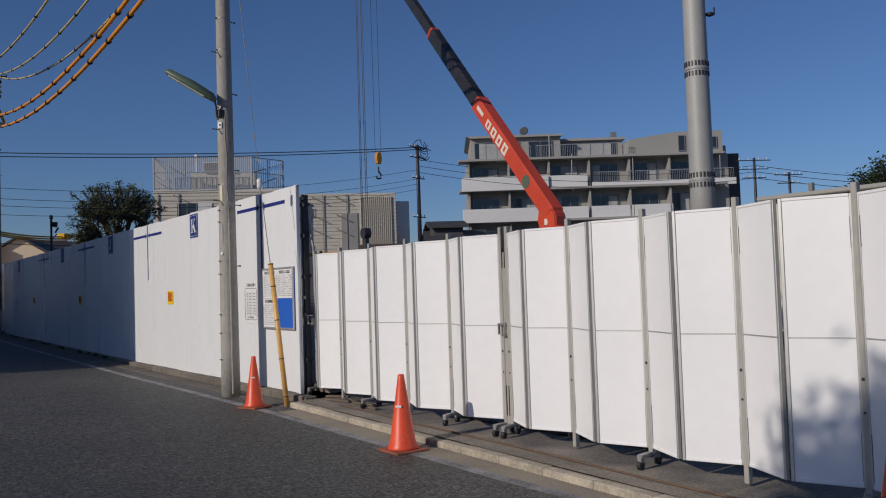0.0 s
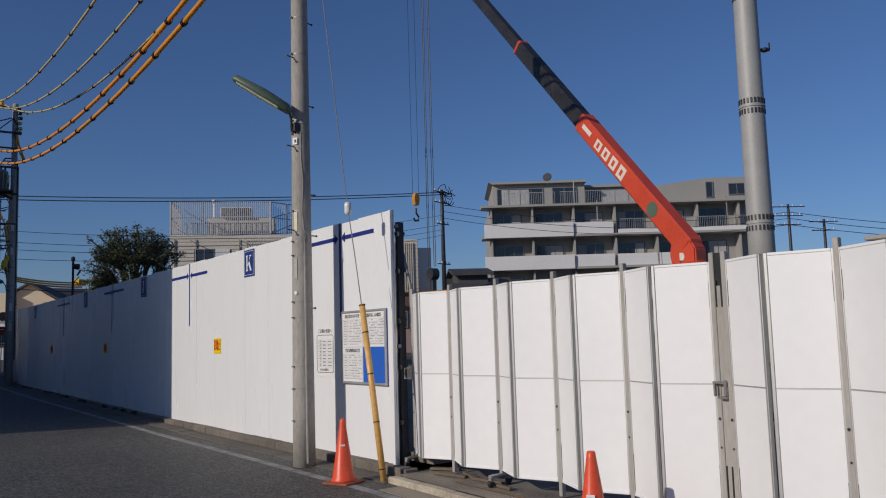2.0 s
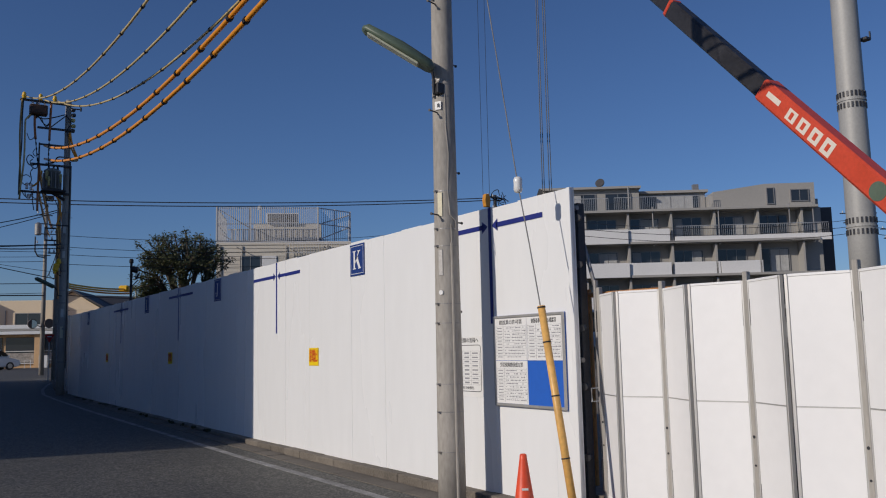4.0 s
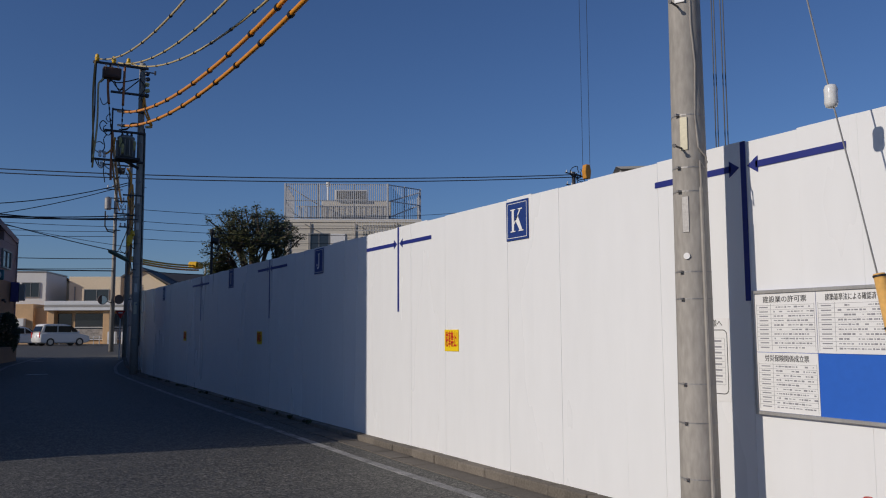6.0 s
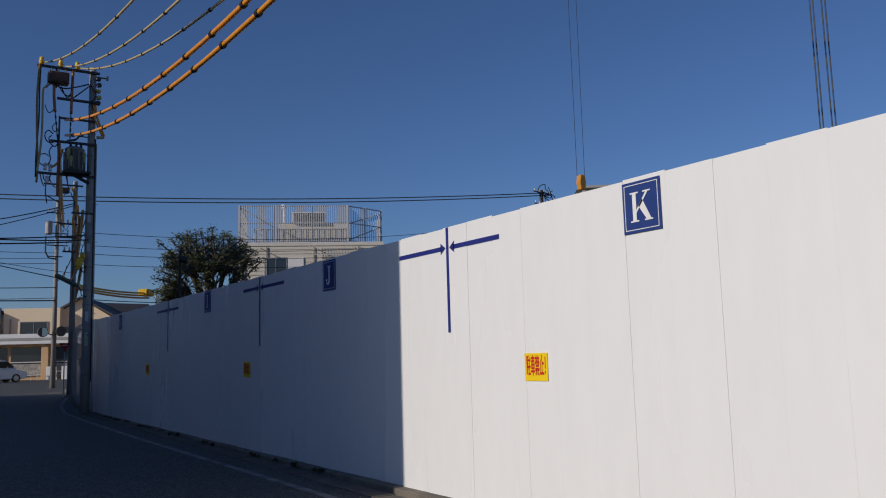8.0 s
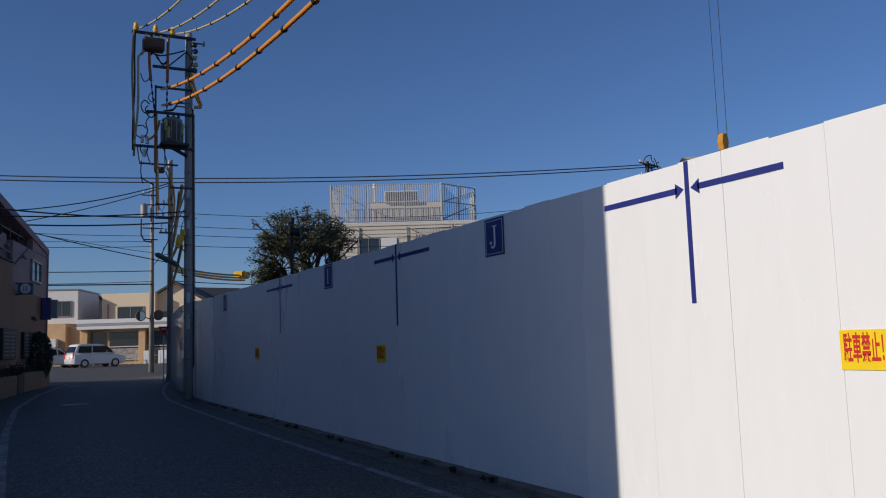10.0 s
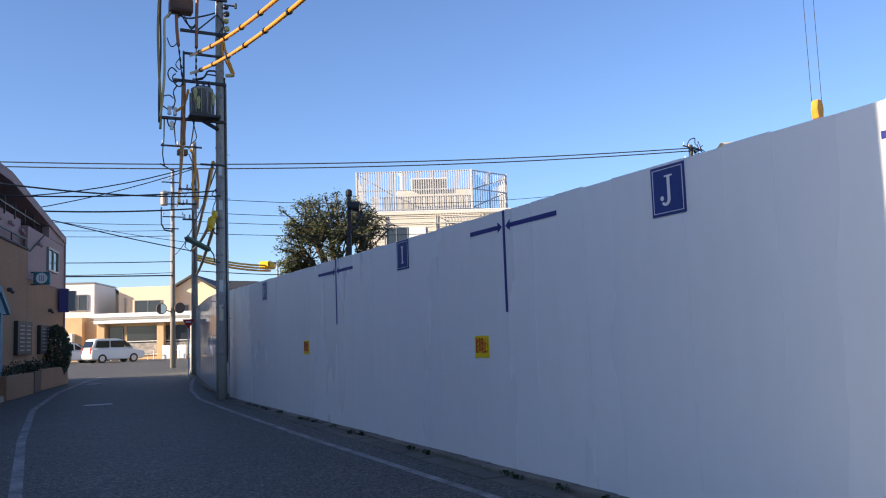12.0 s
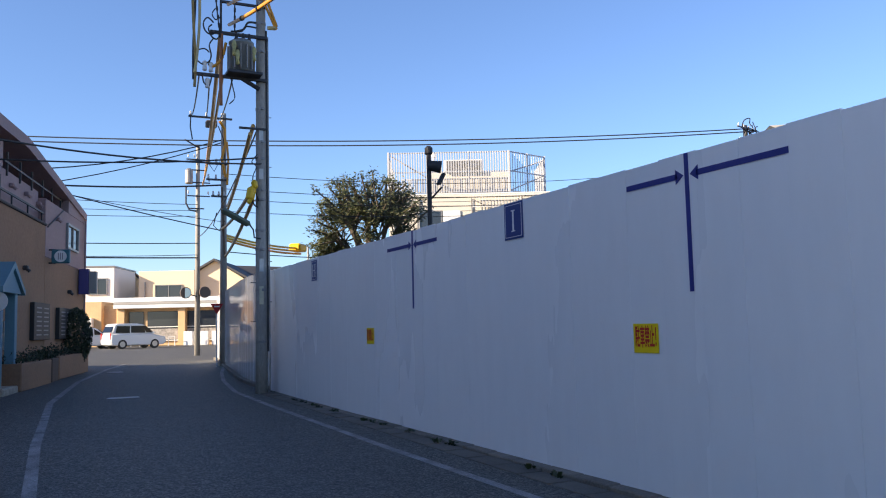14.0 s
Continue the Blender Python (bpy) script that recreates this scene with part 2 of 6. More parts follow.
PURPLE = mat("violet_sign_sheet", (0.07, 0.06, 0.22), 0.4, var=0.08)
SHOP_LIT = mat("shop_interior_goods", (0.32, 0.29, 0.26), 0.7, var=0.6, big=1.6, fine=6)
DIRT = mat("site_earth", (0.20, 0.17, 0.13), 0.95, var=0.3, big=1.0, fine=15, bump=0.4)
CLEAR = glass_mat("clear_polycarbonate", (0.93, 0.945, 0.96), 0.07, 0.28)
POST_CREAM = mat("dull_cream_gate_post", (0.41, 0.385, 0.345), 0.5, 0.15, var=0.2, big=3, fine=50, bump=0.1, stretch=(1, 1, 0.2))
PIPE_BROWN = mat("brown_rusted_pipe", (0.13, 0.085, 0.055), 0.75, var=0.3, big=5, fine=30)
OFFCUT = mat("weathered_timber_offcut", (0.15, 0.115, 0.08), 0.85, var=0.35, big=6, fine=40, stretch=(1, 0.2, 1))
PLATE_BLUE = mat("dark_blue_plate", (0.016, 0.045, 0.20), 0.45, var=0.08, big=3, fine=20, bump=0.03)
AGED_GUARD = mat("aged_yellow_guard", (0.34, 0.22, 0.07), 0.6, var=0.3, big=5, fine=30)
APRON = mat("dirty_site_apron", (0.25, 0.215, 0.168), 0.92, var=0.40, big=2.2, fine=55, bump=0.6, depth=0.01, tint=(0.14, 0.12, 0.095))
MARK_WHITE = mat("road_mark_paint", (0.58, 0.57, 0.55), 0.8, var=0.2, big=4, fine=50, bump=0.2)
SCREEN_GREY = mat("grey_screen_slats", (0.52, 0.52, 0.52), 0.6, var=0.1)
CONE_BASE = mat("scuffed_cone_base", (0.34, 0.085, 0.04), 0.75, var=0.3, big=8, fine=40, tint=(0.16, 0.09, 0.06))
CLEAR_RIB = mat("milky_plastic_rib", (0.62, 0.63, 0.65), 0.35, var=0.1)
HOOK_YELLOW = mat("yellow_hook_paint", (0.62, 0.27, 0.03), 0.45, var=0.2, big=4, fine=20)
RUST_ORANGE = mat("rusty_orange_pipe", (0.50, 0.22, 0.06), 0.6, var=0.3, big=5, fine=30)


# ---- mesh helpers ----
def ground(y, x=4.4):
    """Height of the road: level, then a slight climb; it falls a little towards the fence."""
    return 0.02 + 0.0102 * (min(max(y, 18.0), 78.0) - 18.0) + 0.09 * min(max((4.4 - x) / 3.4, 0.0), 1.0)


def box(bm, c, s, rot=None, bev=0.0):
    m = Matrix.Translation(c) @ (rot.to_4x4() if rot else Matrix()) @ Matrix.Diagonal((*s, 1))
    r = bmesh.ops.create_cube(bm, size=1, matrix=m)
    if bev:
        es = list({e for v in r["verts"] for e in v.link_edges})
        bmesh.ops.bevel(bm, geom=es, offset=bev, segments=1, affect="EDGES", profile=0.5)
    return bm


def rod(bm, a, b, r0, r1=None, n=8, caps=True):
    a, b = Vector(a), Vector(b)
    d = b - a
    q = d.to_track_quat("Z", "Y").to_matrix().to_4x4()
    bmesh.ops.create_cone(bm, cap_ends=caps, segments=n, radius1=r0, radius2=r0 if r1 is None else r1, depth=d.length, matrix=Matrix.Translation((a + b) / 2) @ q)
    return bm


def lathe(bm, prof, n=24, at=(0, 0, 0)):
    """Turned shape from (radius, height) pairs."""
    rings = []
    for r, z in prof:
        rings.append([bm.verts.new((at[0] + r * math.cos(2 * math.pi * i / n), at[1] + r * math.sin(2 * math.pi * i / n), at[2] + z)) for i in range(n)])
    for p, q in zip(rings, rings[1:]):
        for i in range(n):
            bm.faces.new((p[i], p[(i + 1) % n], q[(i + 1) % n], q[i]))
    bm.faces.new(rings[-1]), bm.faces.new(list(reversed(rings[0])))
    return bm


def tube(bm, pts, r, n=6):
    """A bent pipe or cable along pts."""
    pts = [Vector(p) for p in pts]
    rings = []
    for i, p in enumerate(pts):
        d = (pts[min(i + 1, len(pts) - 1)] - pts[max(i - 1, 0)]).normalized()
        up = Vector((0, 0, 1)) if abs(d.z) < 0.95 else Vector((1, 0, 0))
        u = d.cross(up).normalized()
        v = d.cross(u)
        rings.append([bm.verts.new(p + r * (math.cos(2 * math.pi * k / n) * u + math.sin(2 * math.pi * k / n) * v)) for k in range(n)])
    for p, q in zip(rings, rings[1:]):
        for k in range(n):
            bm.faces.new((p[k], p[(k + 1) % n], q[(k + 1) % n], q[k]))
    bm.faces.new(rings[-1]), bm.faces.new(list(reversed(rings[0])))
    return bm


def prism(bm, outline, axis, a, b):
    """An outline of (u, v) pairs pushed from a to b along axis: x gives (u, v) = (y, z), y gives (x, z), z gives (x, y)."""
    def at(u, v, w):
        return {"x": (w, u, v), "y": (u, w, v), "z": (u, v, w)}[axis]
    p = [bm.verts.new(at(u, v, a)) for u, v in outline]
    q = [bm.verts.new(at(u, v, b)) for u, v in outline]
    bm.faces.new(p), bm.faces.new(list(reversed(q)))
    for i in range(len(p)):
        j = (i + 1) % len(p)
        bm.faces.new((p[j], p[i], q[i], q[j]))
    bmesh.ops.recalc_face_normals(bm, faces=bm.faces)
    return bm


def sagging(a, b, sag, n=14):
    a, b = Vector(a), Vector(b)
    return [a.lerp(b, i / n) - Vector((0, 0, sag * 4 * (i / n) * (1 - i / n))) for i in range(n + 1)]


def finish(name, bm, material, smooth=False):
    me = bpy.data.meshes.new(name)
    bmesh.ops.recalc_face_normals(bm, faces=bm.faces)
    bm.to_mesh(me)
    bm.free()
    me.materials.append(material)
    if smooth:
        for p in me.polygons:
            p.use_smooth = len(p.vertices) <= 4
    return me


def solid(name, bm, material, label="", category="", group="", kind="", smooth=False, at=None):
    ob = new(name, finish(name, bm, material, smooth))
    if at is not None:
        ob.location = at
    return tagged(ob, label, category, group, kind)


def part(name, bm, material, parent, label="", smooth=False):
    ob = new(name, finish(name, bm, material, smooth))
    ob.parent = parent
    return tagged(ob, label)


def shared(name, me, parent, loc=(0, 0, 0), rot=(0, 0, 0), scale=(1, 1, 1)):
    ob = new(name, me)
    ob.parent = parent
    ob.location, ob.rotation_euler, ob.scale = loc, rot, scale
    return ob


def thing(name, at, label, category, group="", kind="", rz=0.0):
    ob = new(name)
    ob.location, ob.rotation_euler = at, (0, 0, radians(rz))
    ob.empty_display_size = 0.2
    return tagged(ob, label, category, group, kind)


def B():
    return bmesh.new()


def words(name, body, size, material, parent, m, thick=0.001, width=None, bold=0.0):
    """Lettering as a thin raised mesh, centred, read from its own +z side."""
    cu = bpy.data.curves.new(name, "FONT")
    cu.body, cu.size, cu.align_x, cu.align_y, cu.extrude = body, size, "CENTER", "CENTER", thick
    cu.resolution_u, cu.offset = 3, bold
    tmp = bpy.data.objects.new(name, cu)
    scene.collection.objects.link(tmp)
    dg = bpy.context.evaluated_depsgraph_get()
    me = bpy.data.meshes.new_from_object(tmp.evaluated_get(dg))
    bpy.data.objects.remove(tmp)
    if width and len(me.vertices):
        xs = [v.co.x for v in me.vertices]
        k, mid_x = width / max(1e-6, max(xs) - min(xs)), (max(xs) + min(xs)) / 2
        for v in me.vertices:
            v.co.x = (v.co.x - mid_x) * k
    me.materials.clear()
    me.materials.append(material)
    ob = new(name, me)
    ob.parent = parent
    ob.matrix_local = m
    return ob


FACE = Matrix.Rotation(radians(-90), 4, "Z") @ Matrix.Rotation(radians(90), 4, "X")    # lettering that faces -x

# ---- ground, road, kerbs ----
gy = [-1500, -60, -20, 0, 18] + [18 + 6 * i for i in range(1, 11)] + [120, 300, 1500]
gx = [-1500, -60, -8, 1.0, 4.4, 12, 60, 1500]
bm = B()
grid = [[bm.verts.new((x, y, ground(y, x))) for x in gx] for y in gy]
for r0, r1 in zip(grid, grid[1:]):
    for i in range(len(gx) - 1):
        bm.faces.new((r0[i], r0[i + 1], r1[i + 1], r1[i]))
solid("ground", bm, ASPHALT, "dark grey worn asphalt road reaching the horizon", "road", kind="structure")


def strip(name, path, w, h, material, label, category, n=1):
    """A painted band along path, a few millimetres thick, that follows the road's height."""
    bm = B()
    pts = []
    for (xa, ya), (xb, yb) in zip(path, path[1:]):
        k = max(1, int(abs(yb - ya) / 3))
        pts += [(xa + (xb - xa) * i / k, ya + (yb - ya) * i / k) for i in range(k)]
    pts.append(path[-1])
    rows = []
    for x, y in pts:
        z = ground(y, x)
        rows.append([bm.verts.new(p) for p in ((x - w / 2, y, z - 0.02), (x - w / 2, y, z + h), (x + w / 2, y, z + h), (x + w / 2, y, z - 0.02))])
    for a, b in zip(rows, rows[1:]):
        for i in range(3):
            bm.faces.new((a[i], a[i + 1], b[i + 1], b[i]))
    return solid(name, bm, material, label, category, kind="structure")


strip("road_line", [(4.20, -20), (4.22, 6), (4.40, 11), (4.42, 16), (4.36, 22), (4.25, 30), (4.27, 36), (4.36, 40), (4.85, 44), (5.55, 48), (6.3, 51.5)], 0.115, 0.004, LINE_WHITE, "worn white edge line along the road beside the fence", "road line")
strip("road_line", [(0.08, 20), (0.10, 27), (0.14, 32), (0.36, 38.5), (1.1, 45), (2.3, 52), (3.2, 56)], 0.13, 0.004, LINE_WHITE, "worn white edge line along the road beside the buildings", "road line")
bm = B()
box(bm, (1.72, 39.2, ground(39.2, 1.72) + 0.002), (0.80, 0.32, 0.008))
solid("road_mark", bm, MARK_WHITE, "short worn white bar painted on the asphalt", "road mark", kind="structure")
bm = B()
box(bm, (2.4, 50.0, ground(50.0, 2.4) + 0.002), (0.5, 1.4, 0.008))
box(bm, (2.9, 53.6, ground(53.6, 2.9) + 0.002), (0.9, 0.25, 0.008))
solid("road_mark", bm, LINE_WHITE, "faded white stop lettering worn off the asphalt", "road mark", kind="structure")

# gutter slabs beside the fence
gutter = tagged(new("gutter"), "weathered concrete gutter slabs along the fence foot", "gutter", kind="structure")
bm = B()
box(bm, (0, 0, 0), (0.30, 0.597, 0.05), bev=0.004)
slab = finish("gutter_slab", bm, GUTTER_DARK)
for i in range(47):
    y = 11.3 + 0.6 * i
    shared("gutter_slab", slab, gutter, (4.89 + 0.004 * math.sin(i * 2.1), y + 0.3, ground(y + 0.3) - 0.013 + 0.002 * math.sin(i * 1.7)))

# concrete blocks that carry the fence
footing = tagged(new("fence_footing"), "stained low concrete blocks under the white fence", "footing", kind="structure")
bm = B()
box(bm, (0, 0, 0), (0.18, 0.594, 0.30), bev=0.012)
foot_block = finish("concrete_block", bm, CONCRETE_DARK)
for i in range(46):
    y = 11.35 + 0.6 * i
    top = 0.125 + max(0.0, y - 20) * 0.0055
    shared("concrete_block", foot_block, footing, (5.14 + 0.006 * math.sin(i * 2.7), y + 0.3, top - 0.15 + 0.004 * math.sin(i * 1.3)))

# low kerb and the paved strip at the gate
def kerb_x(y):
    return 4.745 - (10.35 - y) * 0.050


apron = B()
rows = []
for y in (-8, 2, 6, 10.5, 11.28):
    rows.append([apron.verts.new((kerb_x(y) + 0.10, y, 0.098)), apron.verts.new((kerb_x(y) + 3.0, y, 0.11)), apron.verts.new((40, y, 0.12))])
for a, b in zip(rows, rows[1:]):
    for i in range(2):
        apron.faces.new((a[i], a[i + 1], b[i + 1], b[i]))
solid("pavement", apron, APRON, "dusty grey concrete strip under the folding gate", "pavement", kind="structure")
bm = B()
box(bm, (22, 36.3, 0.2), (33.2, 50, 0.1))
solid("site_ground", bm, DIRT, "bare brown earth of the building site", "site ground", kind="structure")
kerb = tagged(new("kerb"), "pale low concrete kerb stones at the road edge", "kerb", kind="structure")
bm = B()
box(bm, (0, 0, 0), (0.13, 0.597, 0.2), bev=0.012)
kerb_stone = finish("kerb_stone", bm, KERB)
ang = math.atan(0.050)
for i in range(28):
    y = 11.0 - 0.6 * i
    shared("kerb_stone", kerb_stone, kerb, (kerb_x(y) + 0.06, y, -0.012 + 0.003 * math.sin(i * 1.9)), (0, 0, -ang))
strip("gutter_edge", [(kerb_x(-6) - 0.14, -6), (kerb_x(11) - 0.14, 11)], 0.29, 0.006, GUTTER, "flat worn tan concrete gutter in front of the kerb", "gutter")

# weeds along the shaded foot
rng = random.Random(5)
bm = B()
for i in range(34):
    y = 22 + rng.random() * 20
    x = 5.0 + rng.uniform(-0.06, 0.05) + max(0, y - 38.5) * 0.12
    z = 0.10 + max(0, y - 20) * 0.0055
    for k in range(9):
        a, L = rng.uniform(0, 6.28), rng.uniform(0.02, 0.06)
        p = Vector((x + rng.uniform(-.05, .05), y + rng.uniform(-.1, .1), z))
        d = Vector((math.cos(a) * 0.5, math.sin(a) * 0.5, 1)) * L
        s = Vector((-math.sin(a), math.cos(a), 0)) * 0.012
        bm.faces.new([bm.verts.new(q) for q in (p - s, p + s, p + d + s * 2, p + d - s * 2)])
solid("weeds", bm, LEAF_DARK, "sparse dark weeds along the fence foot", "weeds", kind="stuff")

# ---- white site fence ----
FX, TOP, PITCH, Y0 = 5.20, 3.14, 0.482, 11.63
fence = tagged(new("wall_fence"), "tall white painted steel panel fence of a building site", "fence", kind="structure")
N_PANEL = 59
# added sheet behind the panel gaps; its grey sets the seams' shade
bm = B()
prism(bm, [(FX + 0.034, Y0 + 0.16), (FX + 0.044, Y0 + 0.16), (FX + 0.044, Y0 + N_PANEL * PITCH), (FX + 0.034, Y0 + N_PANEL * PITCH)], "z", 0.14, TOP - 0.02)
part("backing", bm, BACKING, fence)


def fence_panel(w, h):
    """One flat steel panel with folded edges: a proud sheet with rounded sides."""
    bm = B()
    prism(bm, [(0.0012, 0), (0.030, 0), (0.030, w), (0.0012, w), (0.0, w - 0.0018), (0.0, 0.0018)], "z", 0, h)
    return finish("panel", bm, WHITE_STEEL)


full = fence_panel(PITCH - 0.0008, 1.0)
for i in range(N_PANEL):
    y = Y0 + PITCH * i
    lo = 0.118 + max(0.0, y - 20) * 0.0055
    hi = TOP + 0.006 * math.sin(i * 2.3) + 0.003 * math.sin(i * 5.1)
    w = 1.0
    if i == 0:
        y, w = y + 0.13, (PITCH - 0.1308) / (PITCH - 0.0008)
    shared("panel", full, fence, (FX + 0.0012 * math.sin(i * 3.7), y, lo), (0, 0.0006 * math.sin(i * 1.1), 0), (1, w, hi - lo))
bm = B()
for i in range(N_PANEL + 1):
    y = Y0 + PITCH * i
    if i % 4 == 1:
        rod(bm, (FX + 0.14, y, 0.0), (FX + 0.14, y, 3.05), 0.024, n=8)
for z in (0.6, 1.5, 2.4, 2.95):
    rod(bm, (FX + 0.085, Y0 + 0.15, z), (FX + 0.085, Y0 + N_PANEL * PITCH, z), 0.024, n=8)
part("pipe_frame", bm, ALU_DARK, fence, "dark scaffold pipes behind the fence")
bm = B()
box(bm, (FX - 0.004, Y0 + 0.155, 1.63), (0.05, 0.05, 3.02), bev=0.004)
part("end_trim", bm, WHITE_STEEL, fence)

# clear corner panels past the white ones
corner = tagged(new("wall_clear_fence"), "clear plastic site fence panels at the street corner", "fence", kind="structure")
path = [(FX, Y0 + N_PANEL * PITCH)]
head = 0.0
while path[-1][1] < 58:
    head = min(head + 0.012, 0.132)
    path.append((path[-1][0] + 0.5 * math.sin(head), path[-1][1] + 0.5 * math.cos(head)))
bm = B()
box(bm, (0, 0, 0), (0.006, 0.49, 2.9))
clear_sheet = finish("clear_panel", bm, CLEAR)
bm = B()
box(bm, (0, 0, 0), (0.008, 0.010, 2.9))
clear_rib = finish("panel_rib", bm, CLEAR_RIB)
for (xa, ya), (xb, yb) in zip(path, path[1:]):
    a = -math.atan2(xb - xa, yb - ya)
    ym = (ya + yb) / 2
    sheet = shared("clear_panel", clear_sheet, corner, ((xa + xb) / 2, ym, 1.62 + ground(ym) * 0.4), (0, 0, a))
    sheet.visible_shadow = False
    shared("panel_rib", clear_rib, corner, (xb, yb, 1.62 + ground(ym) * 0.4), (0, 0, a))
    shared("concrete_block", foot_block, corner, ((xa + xb) / 2 - 0.05, ym, ground(ym) - 0.06), (0, 0, a), (1, 0.85, 1))
for z in (0.35, 1.0, 1.9, 3.05):
    bm = B()
    tube(bm, [(x + 0.04, y, z + ground(y) * 0.4) for x, y in path], 0.022)
    part("rail", bm, ALU, corner)


# ---- signs on the fence ----
def letter_plate(ch, y0, y1, z0, z1):
    yc, zc = (y0 + y1) / 2, (z0 + z1) / 2
    t = thing("letter_plate", (FX - 0.008, yc, zc), "navy blue plate with the white letter %s on the fence" % ch, "sign", "letter plates on the fence")
    w, h = y1 - y0, z1 - z0
    bm = B()
    box(bm, (0, 0, 0), (0.006, w, h), bev=0.001)
    part("plate", bm, PLATE_BLUE, t)
    bm = B()
    for s in (-1, 1):
        box(bm, (-0.0045, s * (w / 2 - 0.028), 0), (0.003, 0.006, h - 0.05))
        box(bm, (-0.0045, 0, s * (h / 2 - 0.028)), (0.003, w - 0.062, 0.006))
    part("border", bm, PAPER, t, "thin white border line")
    # serif letter cut from sheet; +y lies to its left
    bm = B()

    def bar(y, z, w, h):
        box(bm, (-0.0068, y, z), (0.003, w, h))

    def slant(pts):
        prism(bm, pts, "x", -0.0083, -0.0053)

    if ch == "J":
        bar(-0.016, 0.127, 0.10, 0.014)
        bar(-0.016, 0.023, 0.036, 0.195)
        arc = [radians(180 + 12 * k) for k in range(13)]
        outer_arc = [(0.028 + 0.062 * math.cos(a), -0.074 + 0.062 * math.sin(a)) for a in arc]
        inner_arc = [(0.030 + 0.028 * math.cos(a), -0.074 + (0.030 + 0.010 * k / 12) * math.sin(a)) for k, a in enumerate(arc)]
        for k in range(12):
            slant([outer_arc[k], outer_arc[k + 1], inner_arc[k + 1], inner_arc[k]])
        rod(bm, (-0.0083, 0.072, -0.066), (-0.0053, 0.072, -0.066), 0.022, n=14)
    elif ch == "K":
        bar(0.075, 0.0, 0.042, 0.232)
        for z in (0.122, -0.122):
            bar(0.075, z, 0.095, 0.012)
        slant([(0.053, -0.025), (0.053, -0.052), (-0.080, 0.115), (-0.056, 0.115)])
        slant([(0.030, 0.006), (-0.014, 0.062), (-0.108, -0.115), (-0.056, -0.115)])
        bar(-0.066, 0.122, 0.085, 0.012)
        bar(-0.084, -0.122, 0.090, 0.012)
    else:
        stems = (0.0,) if ch == "I" else (0.075, -0.075)
        for y in stems:
            bar(y, 0.0, 0.036, 0.232)
            for z in (0.122, -0.122):
                bar(y, z, 0.088, 0.012)
        if ch == "H":
            bar(0.0, 0.0, 0.113, 0.016)
    part("letter", bm, PAPER, t, "white serif letter")


letter_plate("K", 16.02, 16.45, 2.668, 3.11)
letter_plate("J", 22.195, 22.625, 2.672, 3.115)
letter_plate("I", 27.985, 28.41, 2.695, 3.13)
letter_plate("H", 36.09, 36.45, 2.675, 3.09)


def dimension_mark(y, z0, ya, yb, zl, w=0.05):
    """A blue tape line down from the fence top, with an arrow to it from each side."""
    t = thing("dimension_mark", (FX - 0.004, y, zl), "navy blue tape line with two arrows on the fence", "wall marking", "dimension marks on the fence")
    bm = B()
    box(bm, (0, 0, (TOP + z0) / 2 - zl), (0.004, w, TOP - z0))
    part("vertical_line", bm, BLUE_TAPE, t)
    for far in (ya, yb):
        s = 1 if far > y else -1
        L = abs(far - y)
        bm = B()
        box(bm, (0, s * (L + 0.12) / 2, 0), (0.004, L - 0.12, 0.052))
        prism(bm, [(s * 0.04, 0), (s * 0.14, 0.065), (s * 0.14, -0.065)], "x", -0.002, 0.002)
        part("arrow", bm, BLUE_TAPE, t)


dimension_mark(13.09, 1.888, 12.198, 14.07, 2.94)
dimension_mark(19.25, 1.941, 18.26, 20.355, 2.905)
dimension_mark(25.245, 1.941, 24.145, 26.07, 2.95)
dimension_mark(31.22, 1.965, 30.35, 32.23, 2.92)


def parking_sign(y, z):
    t = thing("parking_sign", (FX - 0.006, y, z), "yellow no-parking sign with red lettering on the fence", "sign", "parking signs on the fence")
    bm = B()
    box(bm, (0, 0, 0), (0.004, 0.35, 0.268), bev=0.001)
    part("plate", bm, YELLOW_SIGN, t)
    words("lettering", "駐車禁止！", 0.15, RED_INK, t, Matrix.Translation((-0.0035, 0.0, 0)) @ FACE @ Matrix.Diagonal((1, 1.4, 1, 1)), width=0.295, bold=0.003)


for y, z in ((17.73, 1.549), (25.88, 1.541), (33.06, 1.556)):
    parking_sign(y, z)

# permit board
board = thing("permit_board", (FX - 0.02, 12.473, 1.497), "silver-framed notice board with white permits and a blue corner", "notice board")
W2, H2 = 0.565, 0.465
bm = B()
box(bm, (0.006, 0, 0), (0.02, 2 * W2, 2 * H2), bev=0.004)
part("back_board", bm, BLUE_BOARD, board, "bright blue board")
bm = B()
for s in (-1, 1):
    box(bm, (-0.006, s * (W2 - 0.014), 0), (0.028, 0.028, 2 * H2), bev=0.005)
    box(bm, (-0.006, 0, s * (H2 - 0.014)), (0.028, 2 * W2 - 0.058, 0.028), bev=0.005)
part("frame", bm, ALU, board, "silver metal frame")


